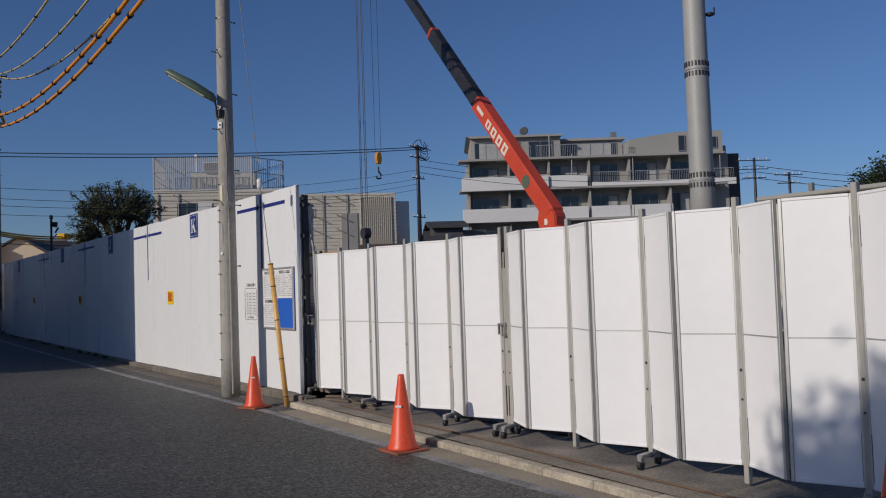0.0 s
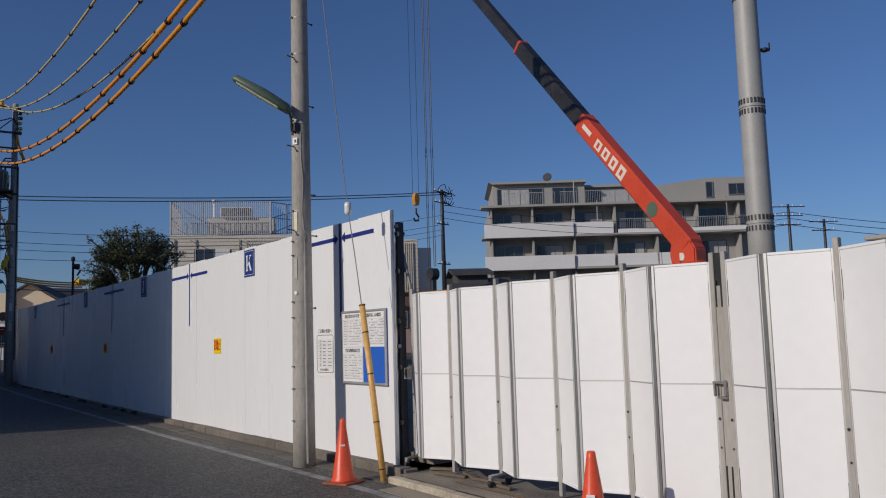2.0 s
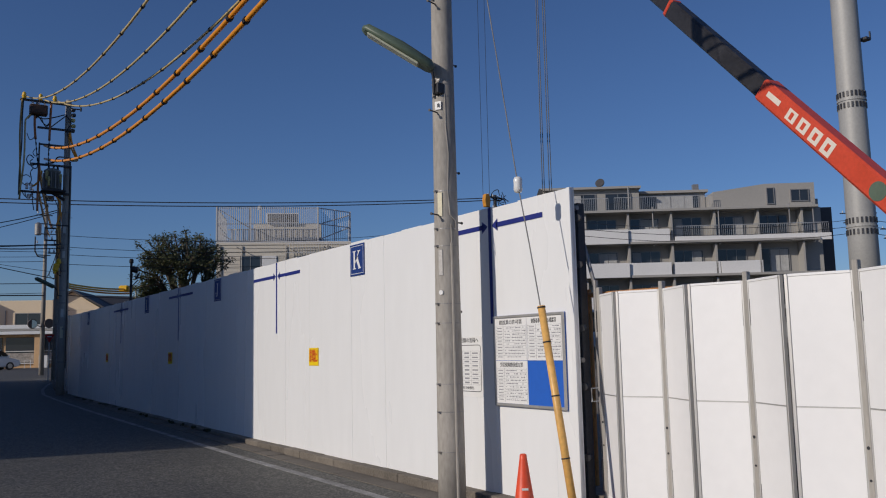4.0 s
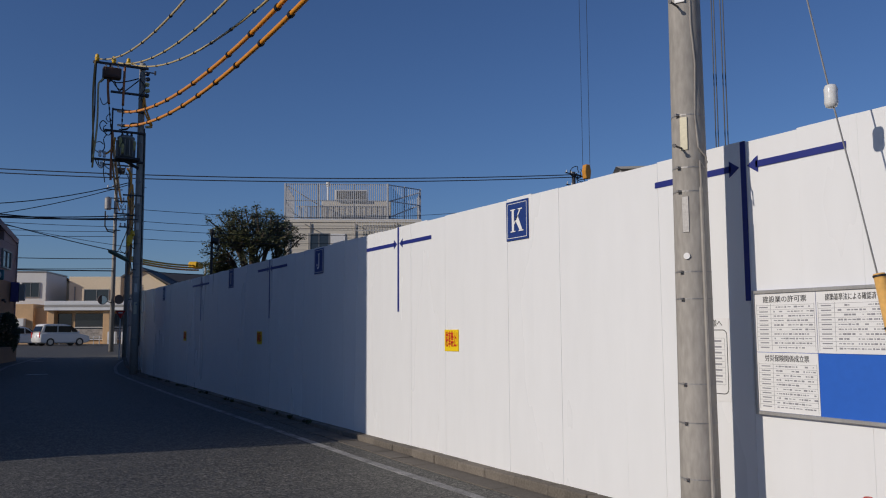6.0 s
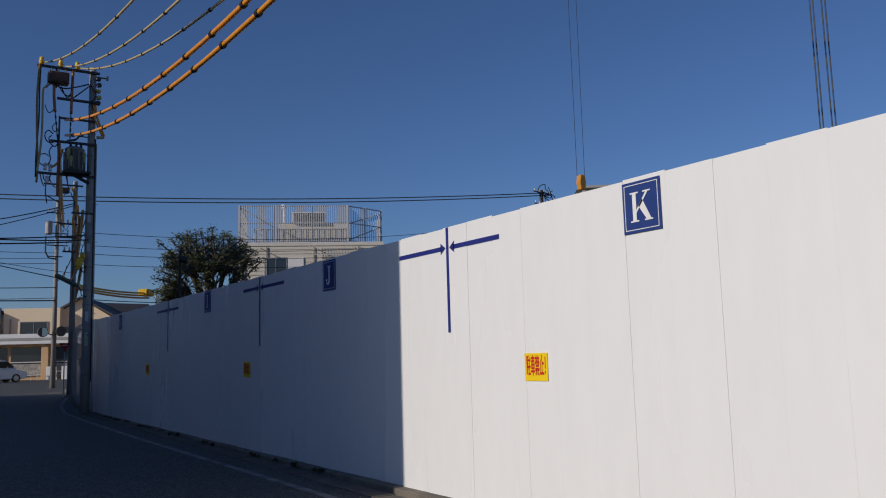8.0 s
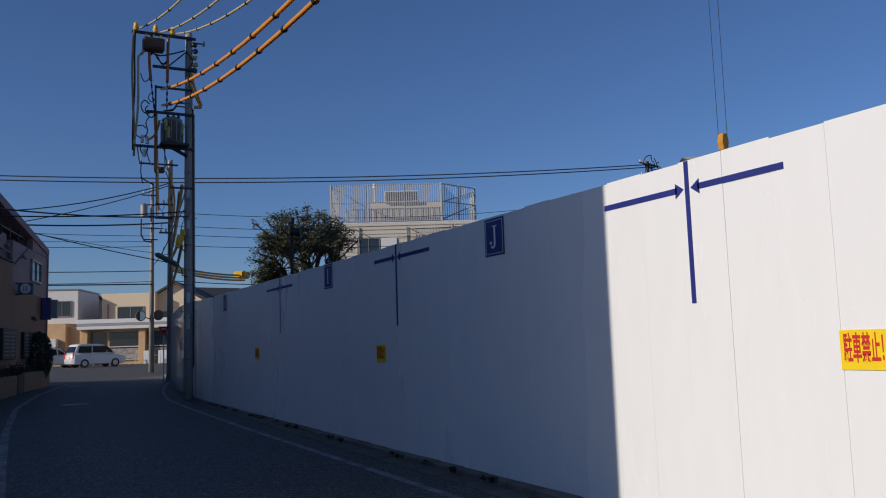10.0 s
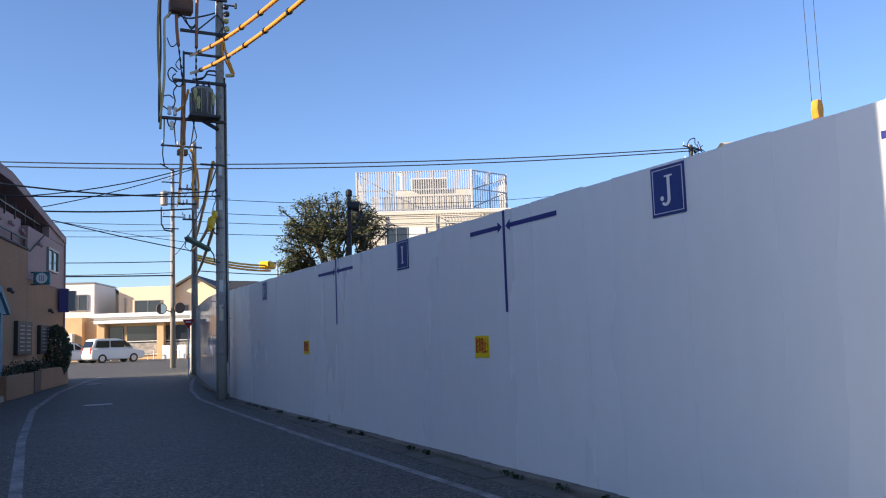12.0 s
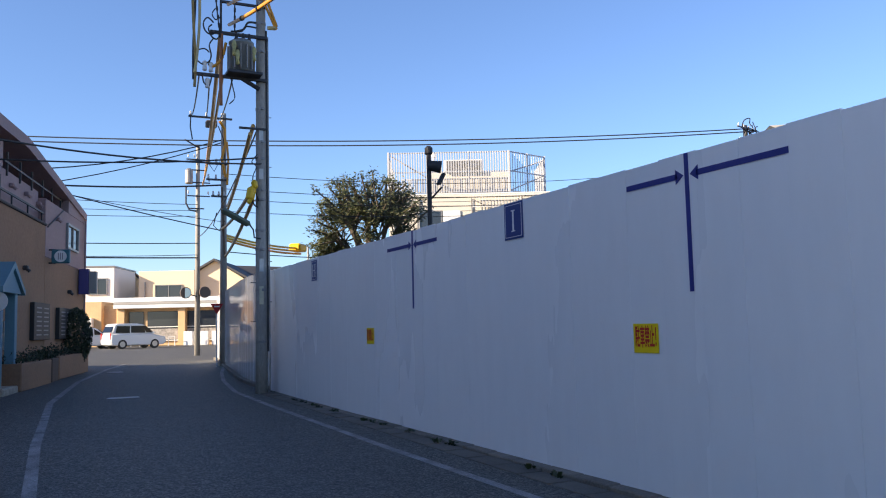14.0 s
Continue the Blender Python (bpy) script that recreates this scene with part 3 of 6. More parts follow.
def permit(y0, y1, z0, z1, title, n):
    yc, zc, w, h = (y0 + y1) / 2, (z0 + z1) / 2, y1 - y0, z1 - z0
    bm = B()
    box(bm, (-0.007, yc, zc), (0.004, w, h))
    sheet = part("permit_sheet", bm, PAPER, board, "white printed permit sheet")
    words("heading", title, 0.052, INK, sheet, Matrix.Translation((-0.0105, yc, z1 - 0.045)) @ FACE, width=w * 0.72)
    bm = B()
    r = random.Random(n)
    zz = z1 - 0.085
    while zz > z0 + 0.03:
        box(bm, (-0.0098, yc, zz), (0.001, w - 0.03, 0.0018))
        y = y1 - 0.03
        box(bm, (-0.0098, y - w * 0.09, zz - 0.015), (0.001, w * 0.15, 0.008))
        y -= w * 0.26
        while y > y0 + 0.04:
            L = r.uniform(0.008, 0.03)
            if r.random() < 0.82:
                box(bm, (-0.0098, max(y - L / 2, y0 + 0.03), zz - 0.015), (0.001, L, r.choice((0.006, 0.009, 0.012))))
            y -= L + r.uniform(0.004, 0.012)
        zz -= 0.033
    for yy in (y0 + 0.014, y1 - 0.014, y1 - w * 0.27):
        box(bm, (-0.0098, yy, zc - 0.03), (0.001, 0.0018, h - 0.09))
    part("small_print", bm, INK_GREY, sheet)


permit(0.007, 0.535, 0.003, 0.435, "建設業の許可票", 1)
permit(-0.53, 0.003, 0.003, 0.435, "建築基準法による確認済", 2)
permit(0.007, 0.535, -0.435, -0.001, "労災保険関係成立票", 3)

# neighbours' notice with the week's work
t = thing("week_notice", (FX - 0.003, 13.56, 1.43), "white notice with rounded black border and ruled weekly table", "notice")
bm = B()
box(bm, (0, 0, 0), (0.003, 0.53, 0.66))
part("sheet", bm, PAPER, t)
bm = B()
y0, y1, z0, z1, r = -0.243, 0.243, -0.27, 0.235, 0.04
loop = []
for cy, cz, a0 in ((y1 - r, z1 - r, 0), (y0 + r, z1 - r, 90), (y0 + r, z0 + r, 180), (y1 - r, z0 + r, 270)):
    loop += [(-0.0025, cy + r * math.cos(radians(a0 + a)), cz + r * math.sin(radians(a0 + a))) for a in (0, 30, 60, 90)]
tube(bm, loop + [loop[0]], 0.0035, 4)
part("border", bm, INK, t, "rounded black border line")
bm = B()
for i in range(9):
    box(bm, (-0.0022, 0, 0.17 - 0.046 * i), (0.001, 0.434, 0.002))
for y in (-0.217, -0.05, 0.110, 0.162, 0.217):
    box(bm, (-0.0022, y, -0.014), (0.001, 0.002, 0.368))
part("table_lines", bm, INK_GREY, t)
for i, ch in enumerate(("日", "月", "火", "水", "木", "金", "土", "日")):
    words("day", ch, 0.034, INK, t, Matrix.Translation((-0.0025, 0.136, 0.147 - 0.046 * i)) @ FACE)
    for y, w, h in ((0.03, 0.09, 0.018), (-0.13, 0.11, 0.014), (0.19, 0.026, 0.006)):
        bm = B()
        box(bm, (-0.0022, y, 0.147 - 0.046 * i), (0.001, w, h))
        part("print_bar", bm, INK_GREY, t)
words("heading", "ご近隣の皆様へ", 0.06, INK, t, Matrix.Translation((-0.0025, 0, 0.285)) @ FACE, width=0.40)
words("footing", "✦安全最優先", 0.036, INK, t, Matrix.Translation((-0.0025, 0.03, -0.235)) @ FACE, width=0.26)

# ---- folding gate ----
AMP = 0.185
POSTS = [(5.40, 11.65), (5.385, 10.86), (5.318, 9.945), (5.280, 9.035), (5.282, 8.165), (5.272, 7.245)]
POSTS2 = [(5.256, 7.127), (5.224, 6.224), (5.162, 5.292), (5.140, 4.396), (5.110, 3.492), (5.08, 2.58), (5.05, 1.67)]


def gate_sheet(t, a, b):
    """One white sheet in an aluminium frame between two upright edges, with a seam at half height."""
    a, b = Vector((*a, 0)), Vector((*b, 0))
    d = (b - a)
    L, ang = d.length, math.atan2(d.y, d.x)
    q = Matrix.Rotation(ang, 3, "Z")
    mid = (a + b) / 2
    sheets = []
    for z0, z1 in ((0.268, 1.180), (1.190, 2.088)):
        bm = B()
        box(bm, (mid.x, mid.y, (z0 + z1) / 2), (L - 0.075, 0.012, z1 - z0), q)
        sheets.append(part("panel", bm, GATE_WHITE, t))
    for p, s in ((a, 1), (b, -1)):
        c = p + d.normalized() * s * 0.026
        bm = B()
        box(bm, (c.x, c.y, 1.178), (0.024, 0.03, 1.86), q, 0.003)
        part("panel_frame", bm, ALU, sheets[0], "dull aluminium frame")
    bm = B()
    box(bm, (mid.x, mid.y, 1.185), (L - 0.07, 0.016, 0.008), q)
    part("seam_strip", bm, ALU, sheets[0], "thin aluminium seam")
    for z, sheet in zip((0.258, 2.098), sheets):
        bm = B()
        box(bm, (mid.x, mid.y, z), (L - 0.076, 0.024, 0.02), q, 0.003)
        part("edge_rail", bm, GATE_WHITE, sheet)


def caster(t, x, y, rz):
    q = Matrix.Rotation(radians(rz), 3, "Z")
    bm = B()
    box(bm, (x, y, 0.205), (0.30, 0.05, 0.03), q, 0.004)
    for s in (-1, 1):
        c = q @ Vector((s * 0.13, 0, 0)) + Vector((x, y, 0))
        box(bm, (c.x, c.y, 0.18), (0.05, 0.035, 0.05), q, 0.003)
    c = part("caster_bracket", bm, ALU_DARK, t)
    for s in (-1, 1):
        p = q @ Vector((s * 0.135, 0, 0)) + Vector((x, y, 0))
        bm = B()
        u = q @ Vector((0.0, 0.016, 0))
        rod(bm, (p.x - u.x, p.y - u.y, 0.137), (p.x + u.x, p.y + u.y, 0.137), 0.038, n=14)
        part("wheel", bm, BLACK, c, "small black caster wheel")


def gate_leaf(posts, wheels, label):
    t = thing("folding_gate", (0, 0, 0), label, "gate", "leaves of the folding gate")
    for i, (gx, y) in enumerate(posts):
        bm = B()
        foot = 0.20 if i in wheels else 0.12
        box(bm, (gx, y, (2.175 + foot) / 2), (0.05, 0.042, 2.175 - foot), bev=0.005)
        p = part("post", bm, POST_CREAM, t, "upright cream metal post")
        # black strip that puts the shade of the gap beside the post into colour
        bm = B()
        box(bm, (gx + 0.004, y - 0.031, 1.18), (0.016, 0.012, 1.80))
        part("gap_strip", bm, BLACK, p, "black strip drawing the shaded gap beside the post")
        # hinges drawn long in black, so they also give the slots' shade
        for s in (-1, 1):
            for z, h in ((1.86, 0.20), (0.44, 0.30)):
                bm = B()
                box(bm, (gx - 0.012, y + s * 0.029, z), (0.022, 0.014, h), bev=0.002)
                part("hinge", bm, BLACK, p)
        for z, r in ((0.93, 0.012), (0.72, 0.009)):
            bm = B()
            rod(bm, (gx - 0.028, y, z), (gx - 0.02, y, z), r, n=8)
            part("bolt", bm, DARK_STEEL, p)
        if i in wheels:
            caster(t, gx - 0.04, y, 20 + 9 * math.sin(i * 2.2))
    for a, b in zip(posts, posts[1:]):
        f = ((a[0] + b[0]) / 2 - AMP, (a[1] + b[1]) / 2)
        gate_sheet(t, a, f)
        gate_sheet(t, f, b)
    return t


left_leaf = gate_leaf(POSTS, {0, 2, 4, 5}, "white folding gate leaf with aluminium posts on casters, closed")
right_leaf = gate_leaf(POSTS2, {0, 2, 4, 6}, "white folding gate leaf with aluminium frames beside the road, closed")
GX = 5.264
bm = B()
box(bm, (GX - 0.004, 7.186, 1.06), (0.012, 0.07, 1.72))
part("closing_strip", bm, POST_CREAM, right_leaf, "cream closing strip between the leaves")
# black filler standing in for the shade in the upper part of the gap
bm = B()
box(bm, (GX + 0.006, 7.186, 2.02), (0.012, 0.07, 0.30))
part("closing_strip", bm, BLACK, right_leaf, "black strip for the shaded top of the leaf gap")
bm = B()
box(bm, (GX - 0.05, 7.21, 1.2), (0.03, 0.10, 0.02), bev=0.004)
box(bm, (GX - 0.05, 7.155, 1.16), (0.025, 0.02, 0.12), bev=0.004)
box(bm, (GX - 0.045, 7.18, 1.09), (0.03, 0.07, 0.02), bev=0.004)
box(bm, (GX - 0.06, 7.24, 1.15), (0.02, 0.015, 0.10))
part("latch", bm, ALU_DARK, left_leaf, "worn metal drop latch")
bm = B()
tube(bm, [(5.35, 11.67, 1.24), (5.28, 11.68, 1.24), (5.28, 11.68, 1.12), (5.35, 11.67, 1.12)], 0.009)
part("handle", bm, ALU, left_leaf, "bent metal pull handle")

# hinge post and pipe frame in the gap beside the fence
t = thing("gate_post", (5.36, 11.82, 0.1), "dark steel gate post with clamps beside the fence end", "gate post")
bm = B()
box(bm, (-0.02, 0.0, 1.45), (0.09, 0.06, 2.9), bev=0.006)
part("upright", bm, DARK_STEEL, t)
for z in (0.5, 1.15, 1.7, 2.3, 2.75):
    bm = B()
    rod(bm, (-0.09, -0.05, z), (0.06, 0.06, z + 0.02), 0.035, n=8)
    part("clamp", bm, DARK_STEEL, t)
bm = B()
rod(bm, (0.06, -0.10, 2.15), (0.14, -0.02, 0.3), 0.024)
rod(bm, (0.02, 0.03, 2.62), (0.12, -0.22, 1.5), 0.02)
part("brace", bm, ALU_DARK, t)
bm = B()
rod(bm, (5.55, 12.2, 2.13), (5.55, 10.6, 2.11), 0.022)
rod(bm, (5.78, 12.4, 2.15), (5.78, 10.95, 2.13), 0.022)
rod(bm, (5.78, 12.2, 0.05), (5.78, 12.2, 2.2), 0.024)
rod(bm, (5.78, 11.0, 0.05), (5.78, 11.0, 2.14), 0.024)
solid("pipe_rail", bm, RUST_ORANGE, "rusty orange scaffold pipes behind the gate", "scaffold pipe")
# steel sheets and a low plank on the ground behind the gate
bm = B()
box(bm, (5.9, 6.2, 0.125), (0.6, 4.4, 0.03), Matrix.Rotation(0.03, 3, "Z"), 0.004)
solid("steel_plate", bm, DARK_STEEL, "dark steel road plate lying under the gate", "steel plate")
bm = B()
tube(bm, [(kerb_x(10.4 - 0.9 * i) + 0.32 + 0.015 * math.sin(i * 1.9), 10.4 - 0.9 * i, 0.108) for i in range(12)], 0.011)
solid("thin_pipe", bm, PIPE_BROWN, "thin rusty pipe lying along the gate foot", "pipe")


# timber scraps on the ground where the gate meets the fence
for k, (x, y, L, w, a) in enumerate(((5.24, 10.75, 0.46, 0.05, 12), (5.36, 10.55, 0.38, 0.06, -20), (5.30, 10.15, 0.5, 0.04, 4), (5.42, 11.1, 0.35, 0.07, 34), (5.20, 9.8, 0.3, 0.04, -8))):
    bm = B()
    box(bm, (0, 0, 0), (w, L, 0.028), bev=0.003)
    solid("timber_offcut", bm, OFFCUT, "short weathered timber scrap lying by the gate foot", "timber", "timber scraps by the gate", at=Vector((x, y, 0.119 + 0.004 * (k % 2)))).rotation_euler.z = radians(a)


# ---- traffic cones ----
def cone(x, y, z):
    t = thing("traffic_cone", (x, y, z), "orange-red plastic traffic cone standing on the road", "traffic cone", "traffic cones beside the gate")
    bm = B()
    box(bm, (0, 0, 0.014), (0.37, 0.37, 0.028), bev=0.010)
    part("base", bm, CONE_BASE, t, "scuffed square base")
    bm = B()
    lathe(bm, [(0.148, 0.026), (0.150, 0.045), (0.128, 0.075), (0.036, 0.66), (0.031, 0.70), (0.022, 0.706)], 28)
    part("body", bm, CONE_RED, t, smooth=True)
    bm = B()
    q = Matrix.Rotation(radians(-9), 3, "Y")
    box(bm, (-0.068, -0.046, 0.42), (0.004, 0.06, 0.018), Matrix.Rotation(radians(34), 3, "Z"))
    part("label", bm, PAPER, t, "small white label")
    return t


main_cone = cone(4.26, 7.61, ground(7))
for x, y, rz in ((4.419, 11.635, 24), (4.30, 2.93, 10)):
    other = copy_thing(main_cone, pose(x, y, ground(y), 0, 0, rz))
    other.scale = (0.93, 0.93, 1.0)
main_cone.scale = (1.0, 1.0, 1.05)

# ---- lamp pole ----
PX, PY = 4.665, 13.135
pole = thing("lamp_pole", (PX, PY, ground(PY) - 0.05), "round grey concrete utility pole with a street lamp", "utility pole")
bm = B()
lathe(bm, [(0.143, 0), (0.139, 0.8), (0.122, 3.6), (0.103, 7.0), (0.086, 10.6), (0.08, 10.62)], 32)
part("shaft", bm, POLE_CONC, pole, smooth=True)


def band(z, r, extra=0.004, h=0.018):
    bm = B()
    lathe(bm, [(r, z), (r + extra, z), (r + extra, z + h), (r, z + h)], 28)
    box(bm, (-(r + 0.015), -0.02, z + h / 2), (0.035, 0.03, h + 0.006))
    return part("band", bm, ALU_DARK, pole, "thin metal strap")


for z in (0.62, 1.02, 1.30, 1.92, 2.12, 2.72, 2.90, 3.30, 4.32, 4.45, 4.50, 5.4, 5.9):
    band(z, 0.1415 - 0.0058 * z, 0.0035, 0.010)
bm = B()
tube(bm, [(-0.02, -0.142 + 0.0058 * z, z) for z in (0.1, 0.8, 1.6, 2.75)], 0.016, 8)
part("conduit", bm, POLE_CONC, pole, "grey cable conduit")
bm = B()
tube(bm, [(-0.02, -0.13, 2.7), (-0.025, -0.13, 2.95), (0.02, -0.15, 2.88), (0.03, -0.14, 2.98), (-0.03, -0.125, 3.05), (-0.045, -0.113, 3.3), (-0.03, -0.118, 3.7), (-0.05, -0.108, 4.0), (-0.05, -0.105, 4.35)], 0.007, 6)
part("cable", bm, POLE_CONC, pole)
for z, a in ((3.05, 200), (3.55, 20), (3.0, 15), (4.15, 200), (4.75, 20), (5.35, 200), (2.05, 25), (5.9, 20)):
    c, s = math.cos(radians(a)), math.sin(radians(a))
    bm = B()
    r = 0.14 - 0.0062 * z
    rod(bm, (c * r, s * r, z), (c * (r + 0.13), s * (r + 0.13), z), 0.008)
    rod(bm, (c * (r + 0.125), s * (r + 0.125), z), (c * (r + 0.135), s * (r + 0.135), z), 0.015)
    part("step_bolt", bm, DARK_STEEL, pole)
q = Matrix.Rotation(radians(28), 3, "Z")
bm = B()
box(bm, (-0.112, -0.062, 3.16), (0.008, 0.055, 0.25), q, 0.002)
part("plate", bm, TAG, pole, "cream pole tag")
bm = B()
box(bm, (-0.116, -0.058, 2.55), (0.008, 0.05, 0.27), q, 0.002)
part("plate", bm, ALU_DARK, pole, "grey pole tag")
bm = B()
rod(bm, (-0.113, -0.058, 2.24), (-0.127, -0.065, 2.24), 0.024, n=14)
part("disc", bm, PAPER, pole, "round white marker")
bm = B()
box(bm, (-0.11, -0.062, 4.22), (0.008, 0.075, 0.09), q, 0.002)
tag = part("number_plate", bm, PAPER, pole, "small white plate")
bm = B()
for k in range(3):
    box(bm, (-0.1155, -0.045 - 0.018 * k, 4.22 ), (0.002, 0.010, 0.04), q)
part("print_bar", bm, INK, tag)
# street lamp on its bent arm
bm = B()
tube(bm, [(-0.09, -0.06, 4.33), (-0.15, -0.05, 4.36), (-0.17, -0.08, 4.50), (-0.20, -0.10, 4.58)], 0.016, 8)
part("lamp_arm", bm, DARK_STEEL, pole, "dark bent lamp bracket")
bm = B()
box(bm, (-0.10, -0.06, 4.40), (0.09, 0.10, 0.12), bev=0.01)
part("junction_box", bm, DARK_STEEL, pole)
a, b = Vector((-0.19, -0.10, 4.575)), Vector((-0.84, 0.24, 5.03))
d = (b - a)
rot = d.to_track_quat("Y", "Z").to_matrix().to_4x4()
bm = B()
for f, w, h, up in ((0.0, 0.045, 0.05, 0), (0.08, 0.10, 0.085, 0.01), (0.5, 0.115, 0.095, 0.012), (0.95, 0.10, 0.07, 0.006), (1.0, 0.05, 0.035, 0)):
    ring = []
    for k in range(14):
        an = 2 * math.pi * k / 14
        ring.append(bm.verts.new((w * math.cos(an), f * d.length, up + h * (max(math.sin(an), -0.35)))))
    if f:
        for k in range(14):
            bm.faces.new((prev[k], prev[(k + 1) % 14], ring[(k + 1) % 14], ring[k]))
    else:
        bm.faces.new(ring)
    prev = ring
bm.faces.new(prev)
bmesh.ops.transform(bm, matrix=Matrix.Translation(a) @ rot, verts=bm.verts)
housing = part("lamp_head", bm, LAMP_GREEN, pole, "long pale green lamp housing", smooth=True)
bm = B()
box(bm, (0, d.length * 0.55, -0.026), (0.13, d.length * 0.72, 0.025), bev=0.01)
bmesh.ops.transform(bm, matrix=Matrix.Translation(a) @ rot, verts=bm.verts)
part("lens", bm, LAMP_LENS, housing, "milky lamp cover")

# guy wire with its insulator and yellow guard
guy = thing("guy_wire", (4.785, 11.375, ground(11)), "steel guy wire with yellow banded guard tube at its foot", "guy wire")
g0, g1 = Vector((0.0, 0.0, -0.03)), Vector((-0.05, 0.33, 1.98))
bm = B()
rod(bm, g0, g1, 0.036, 0.034, n=16)
tubeob = part("guard_tube", bm, BAMBOO, guy, "yellow plastic guard tube", smooth=True)
for f in (0.08, 0.335, 0.60, 0.835, 0.99):
    p, q2 = g0.lerp(g1, f), g0.lerp(g1, f + 0.006)
    bm = B()
    rod(bm, p, q2, 0.038, n=16)
    part("black_band", bm, BLACK, tubeob)
bm = B()
ins = Vector((-0.085, 0.565, 3.13))
tube(bm, [g1 + Vector((0, 0, -0.05)), (-0.066, 0.45, 2.56), ins, (-0.09, 1.02, 5.4), (-0.095, 1.49, 7.8), (-0.10, 1.76, 9.2)], 0.006, 6)
part("wire", bm, ALU_DARK, guy)
bm = B()
lathe(bm, [(0.012, -0.078), (0.034, -0.07), (0.043, -0.045), (0.041, -0.01), (0.041, 0.012), (0.043, 0.045), (0.034, 0.07), (0.012, 0.078)], 14, ins)
part("insulator", bm, PORCELAIN, guy, "white porcelain guy insulator", smooth=True)

# ---- crane behind the gate ----
crane = thing("crane", (8.79, 10.2, 0.12), "orange-red telescopic truck crane with dark extended boom", "crane")
base, tip = Vector((0.0, 0.0, 2.51)), Vector((0.77, 6.98, 9.90))
dirb = (tip - base).normalized()


def boom(name, a, b, w, h, material, label):
    bm = B()
    d = b - a
    rot = d.to_track_quat("Y", "Z").to_matrix()
    box(bm, (a + b) / 2, (w, d.length, h), rot, 0.03)
    return part(name, bm, material, crane, label)


outer = boom("outer_boom", base, base.lerp(tip, 0.298), 0.25, 0.285, CRANE_RED, "orange-red outer boom section")
boom("second_boom", base.lerp(tip, 0.29), base.lerp(tip, 0.524), 0.21, 0.25, CRANE_BLACK, "dark greasy boom section")
boom("third_boom", base.lerp(tip, 0.515), base.lerp(tip, 0.74), 0.17, 0.20, CRANE_BLACK, "dark greasy boom section")
boom("fourth_boom", base.lerp(tip, 0.73), tip, 0.145, 0.165, CRANE_BLACK, "dark greasy boom section")
boom("boom_collar", base.lerp(tip, 0.520), base.lerp(tip, 0.530), 0.215, 0.255, CRANE_RED, "orange-red boom collar")
boom("boom_collar", base.lerp(tip, 0.737), base.lerp(tip, 0.745), 0.185, 0.215, CRANE_RED, "orange-red boom collar")
rot = (tip - base).to_track_quat("Y", "Z").to_matrix()
bm = B()
# rounded knuckle at the boom foot
foot = [(-0.34, -0.42), (-0.10, -0.52), (0.16, -0.50), (0.30, -0.34), (0.36, -0.08), (0.30, 0.18), (0.12, 0.34), (-0.16, 0.24), (-0.34, 0.0)]
prism(bm, [(0.60 * u, 0.66 * v) for u, v in foot], "x", -0.116, 0.116)
bmesh.ops.bevel(bm, geom=list(bm.edges), offset=0.02, segments=2, affect="EDGES")
bmesh.ops.transform(bm, matrix=Matrix.Translation(base + Vector((0, 0.07, 0.0))), verts=bm.verts)
part("boom_foot", bm, CRANE_RED, crane, "orange-red curved boom foot")
side = Matrix.Translation(base) @ rot.to_4x4()


def on_boom(f, dz, L, h, material, name, label, n=0):
    bm = B()
    if n:
        rod(bm, (-0.121, f, dz), (-0.128, f, dz), h, n=n)
    else:
        box(bm, (-0.123, f, dz), (0.008, L, h), bev=0.002)
    bmesh.ops.transform(bm, matrix=side, verts=bm.verts)
    return part(name, bm, material, outer, label)


Lb = (tip - base).length * 0.298
on_boom(Lb * 0.90, 0.02, 0.26, 0.07, PALE, "mark", "pale lettering patch")
for k in range(4):
    on_boom(Lb * (0.55 + 0.075 * k), 0.0, 0.165, 0.19 - 0.015 * k, PALE, "mark", "pale lettering patch")
    bm = B()
    box(bm, (-0.1265, Lb * (0.55 + 0.075 * k), 0.0), (0.004, 0.055, 0.09))
    bmesh.ops.transform(bm, matrix=side, verts=bm.verts)
    part("mark_core", bm, CRANE_RED, outer)
on_boom(Lb * 0.27, 0.0, 0, 0.11, LAMP_GREEN, "emblem", "round green emblem", 20)
on_boom(-0.02, -0.12, 0, 0.055, PALE, "pin_cap", "pale pin cover", 14)
on_boom(-0.10, -0.22, 0, 0.09, DARK_STEEL, "pivot_pin", "dark pivot pin", 14)
bm = B()
lathe(bm, [(0.22, 0), (0.22, 1.5), (0.26, 1.55), (0.26, 1.9), (0.16, 1.95), (0.16, 2.35)], 20)
part("column", bm, CRANE_RED, crane, "orange-red slewing column", smooth=True)
bm = B()
box(bm, (0, 0.3, 0.55), (2.0, 1.2, 0.3), bev=0.02)
for s in (-1, 1):
    box(bm, (s * 1.2, 0.1, 0.35), (0.16, 0.16, 0.7), bev=0.01)
    box(bm, (s * 1.2, 0.1, 0.02), (0.4, 0.4, 0.04), bev=0.005)
part("outrigger_frame", bm, DARK_STEEL, crane)
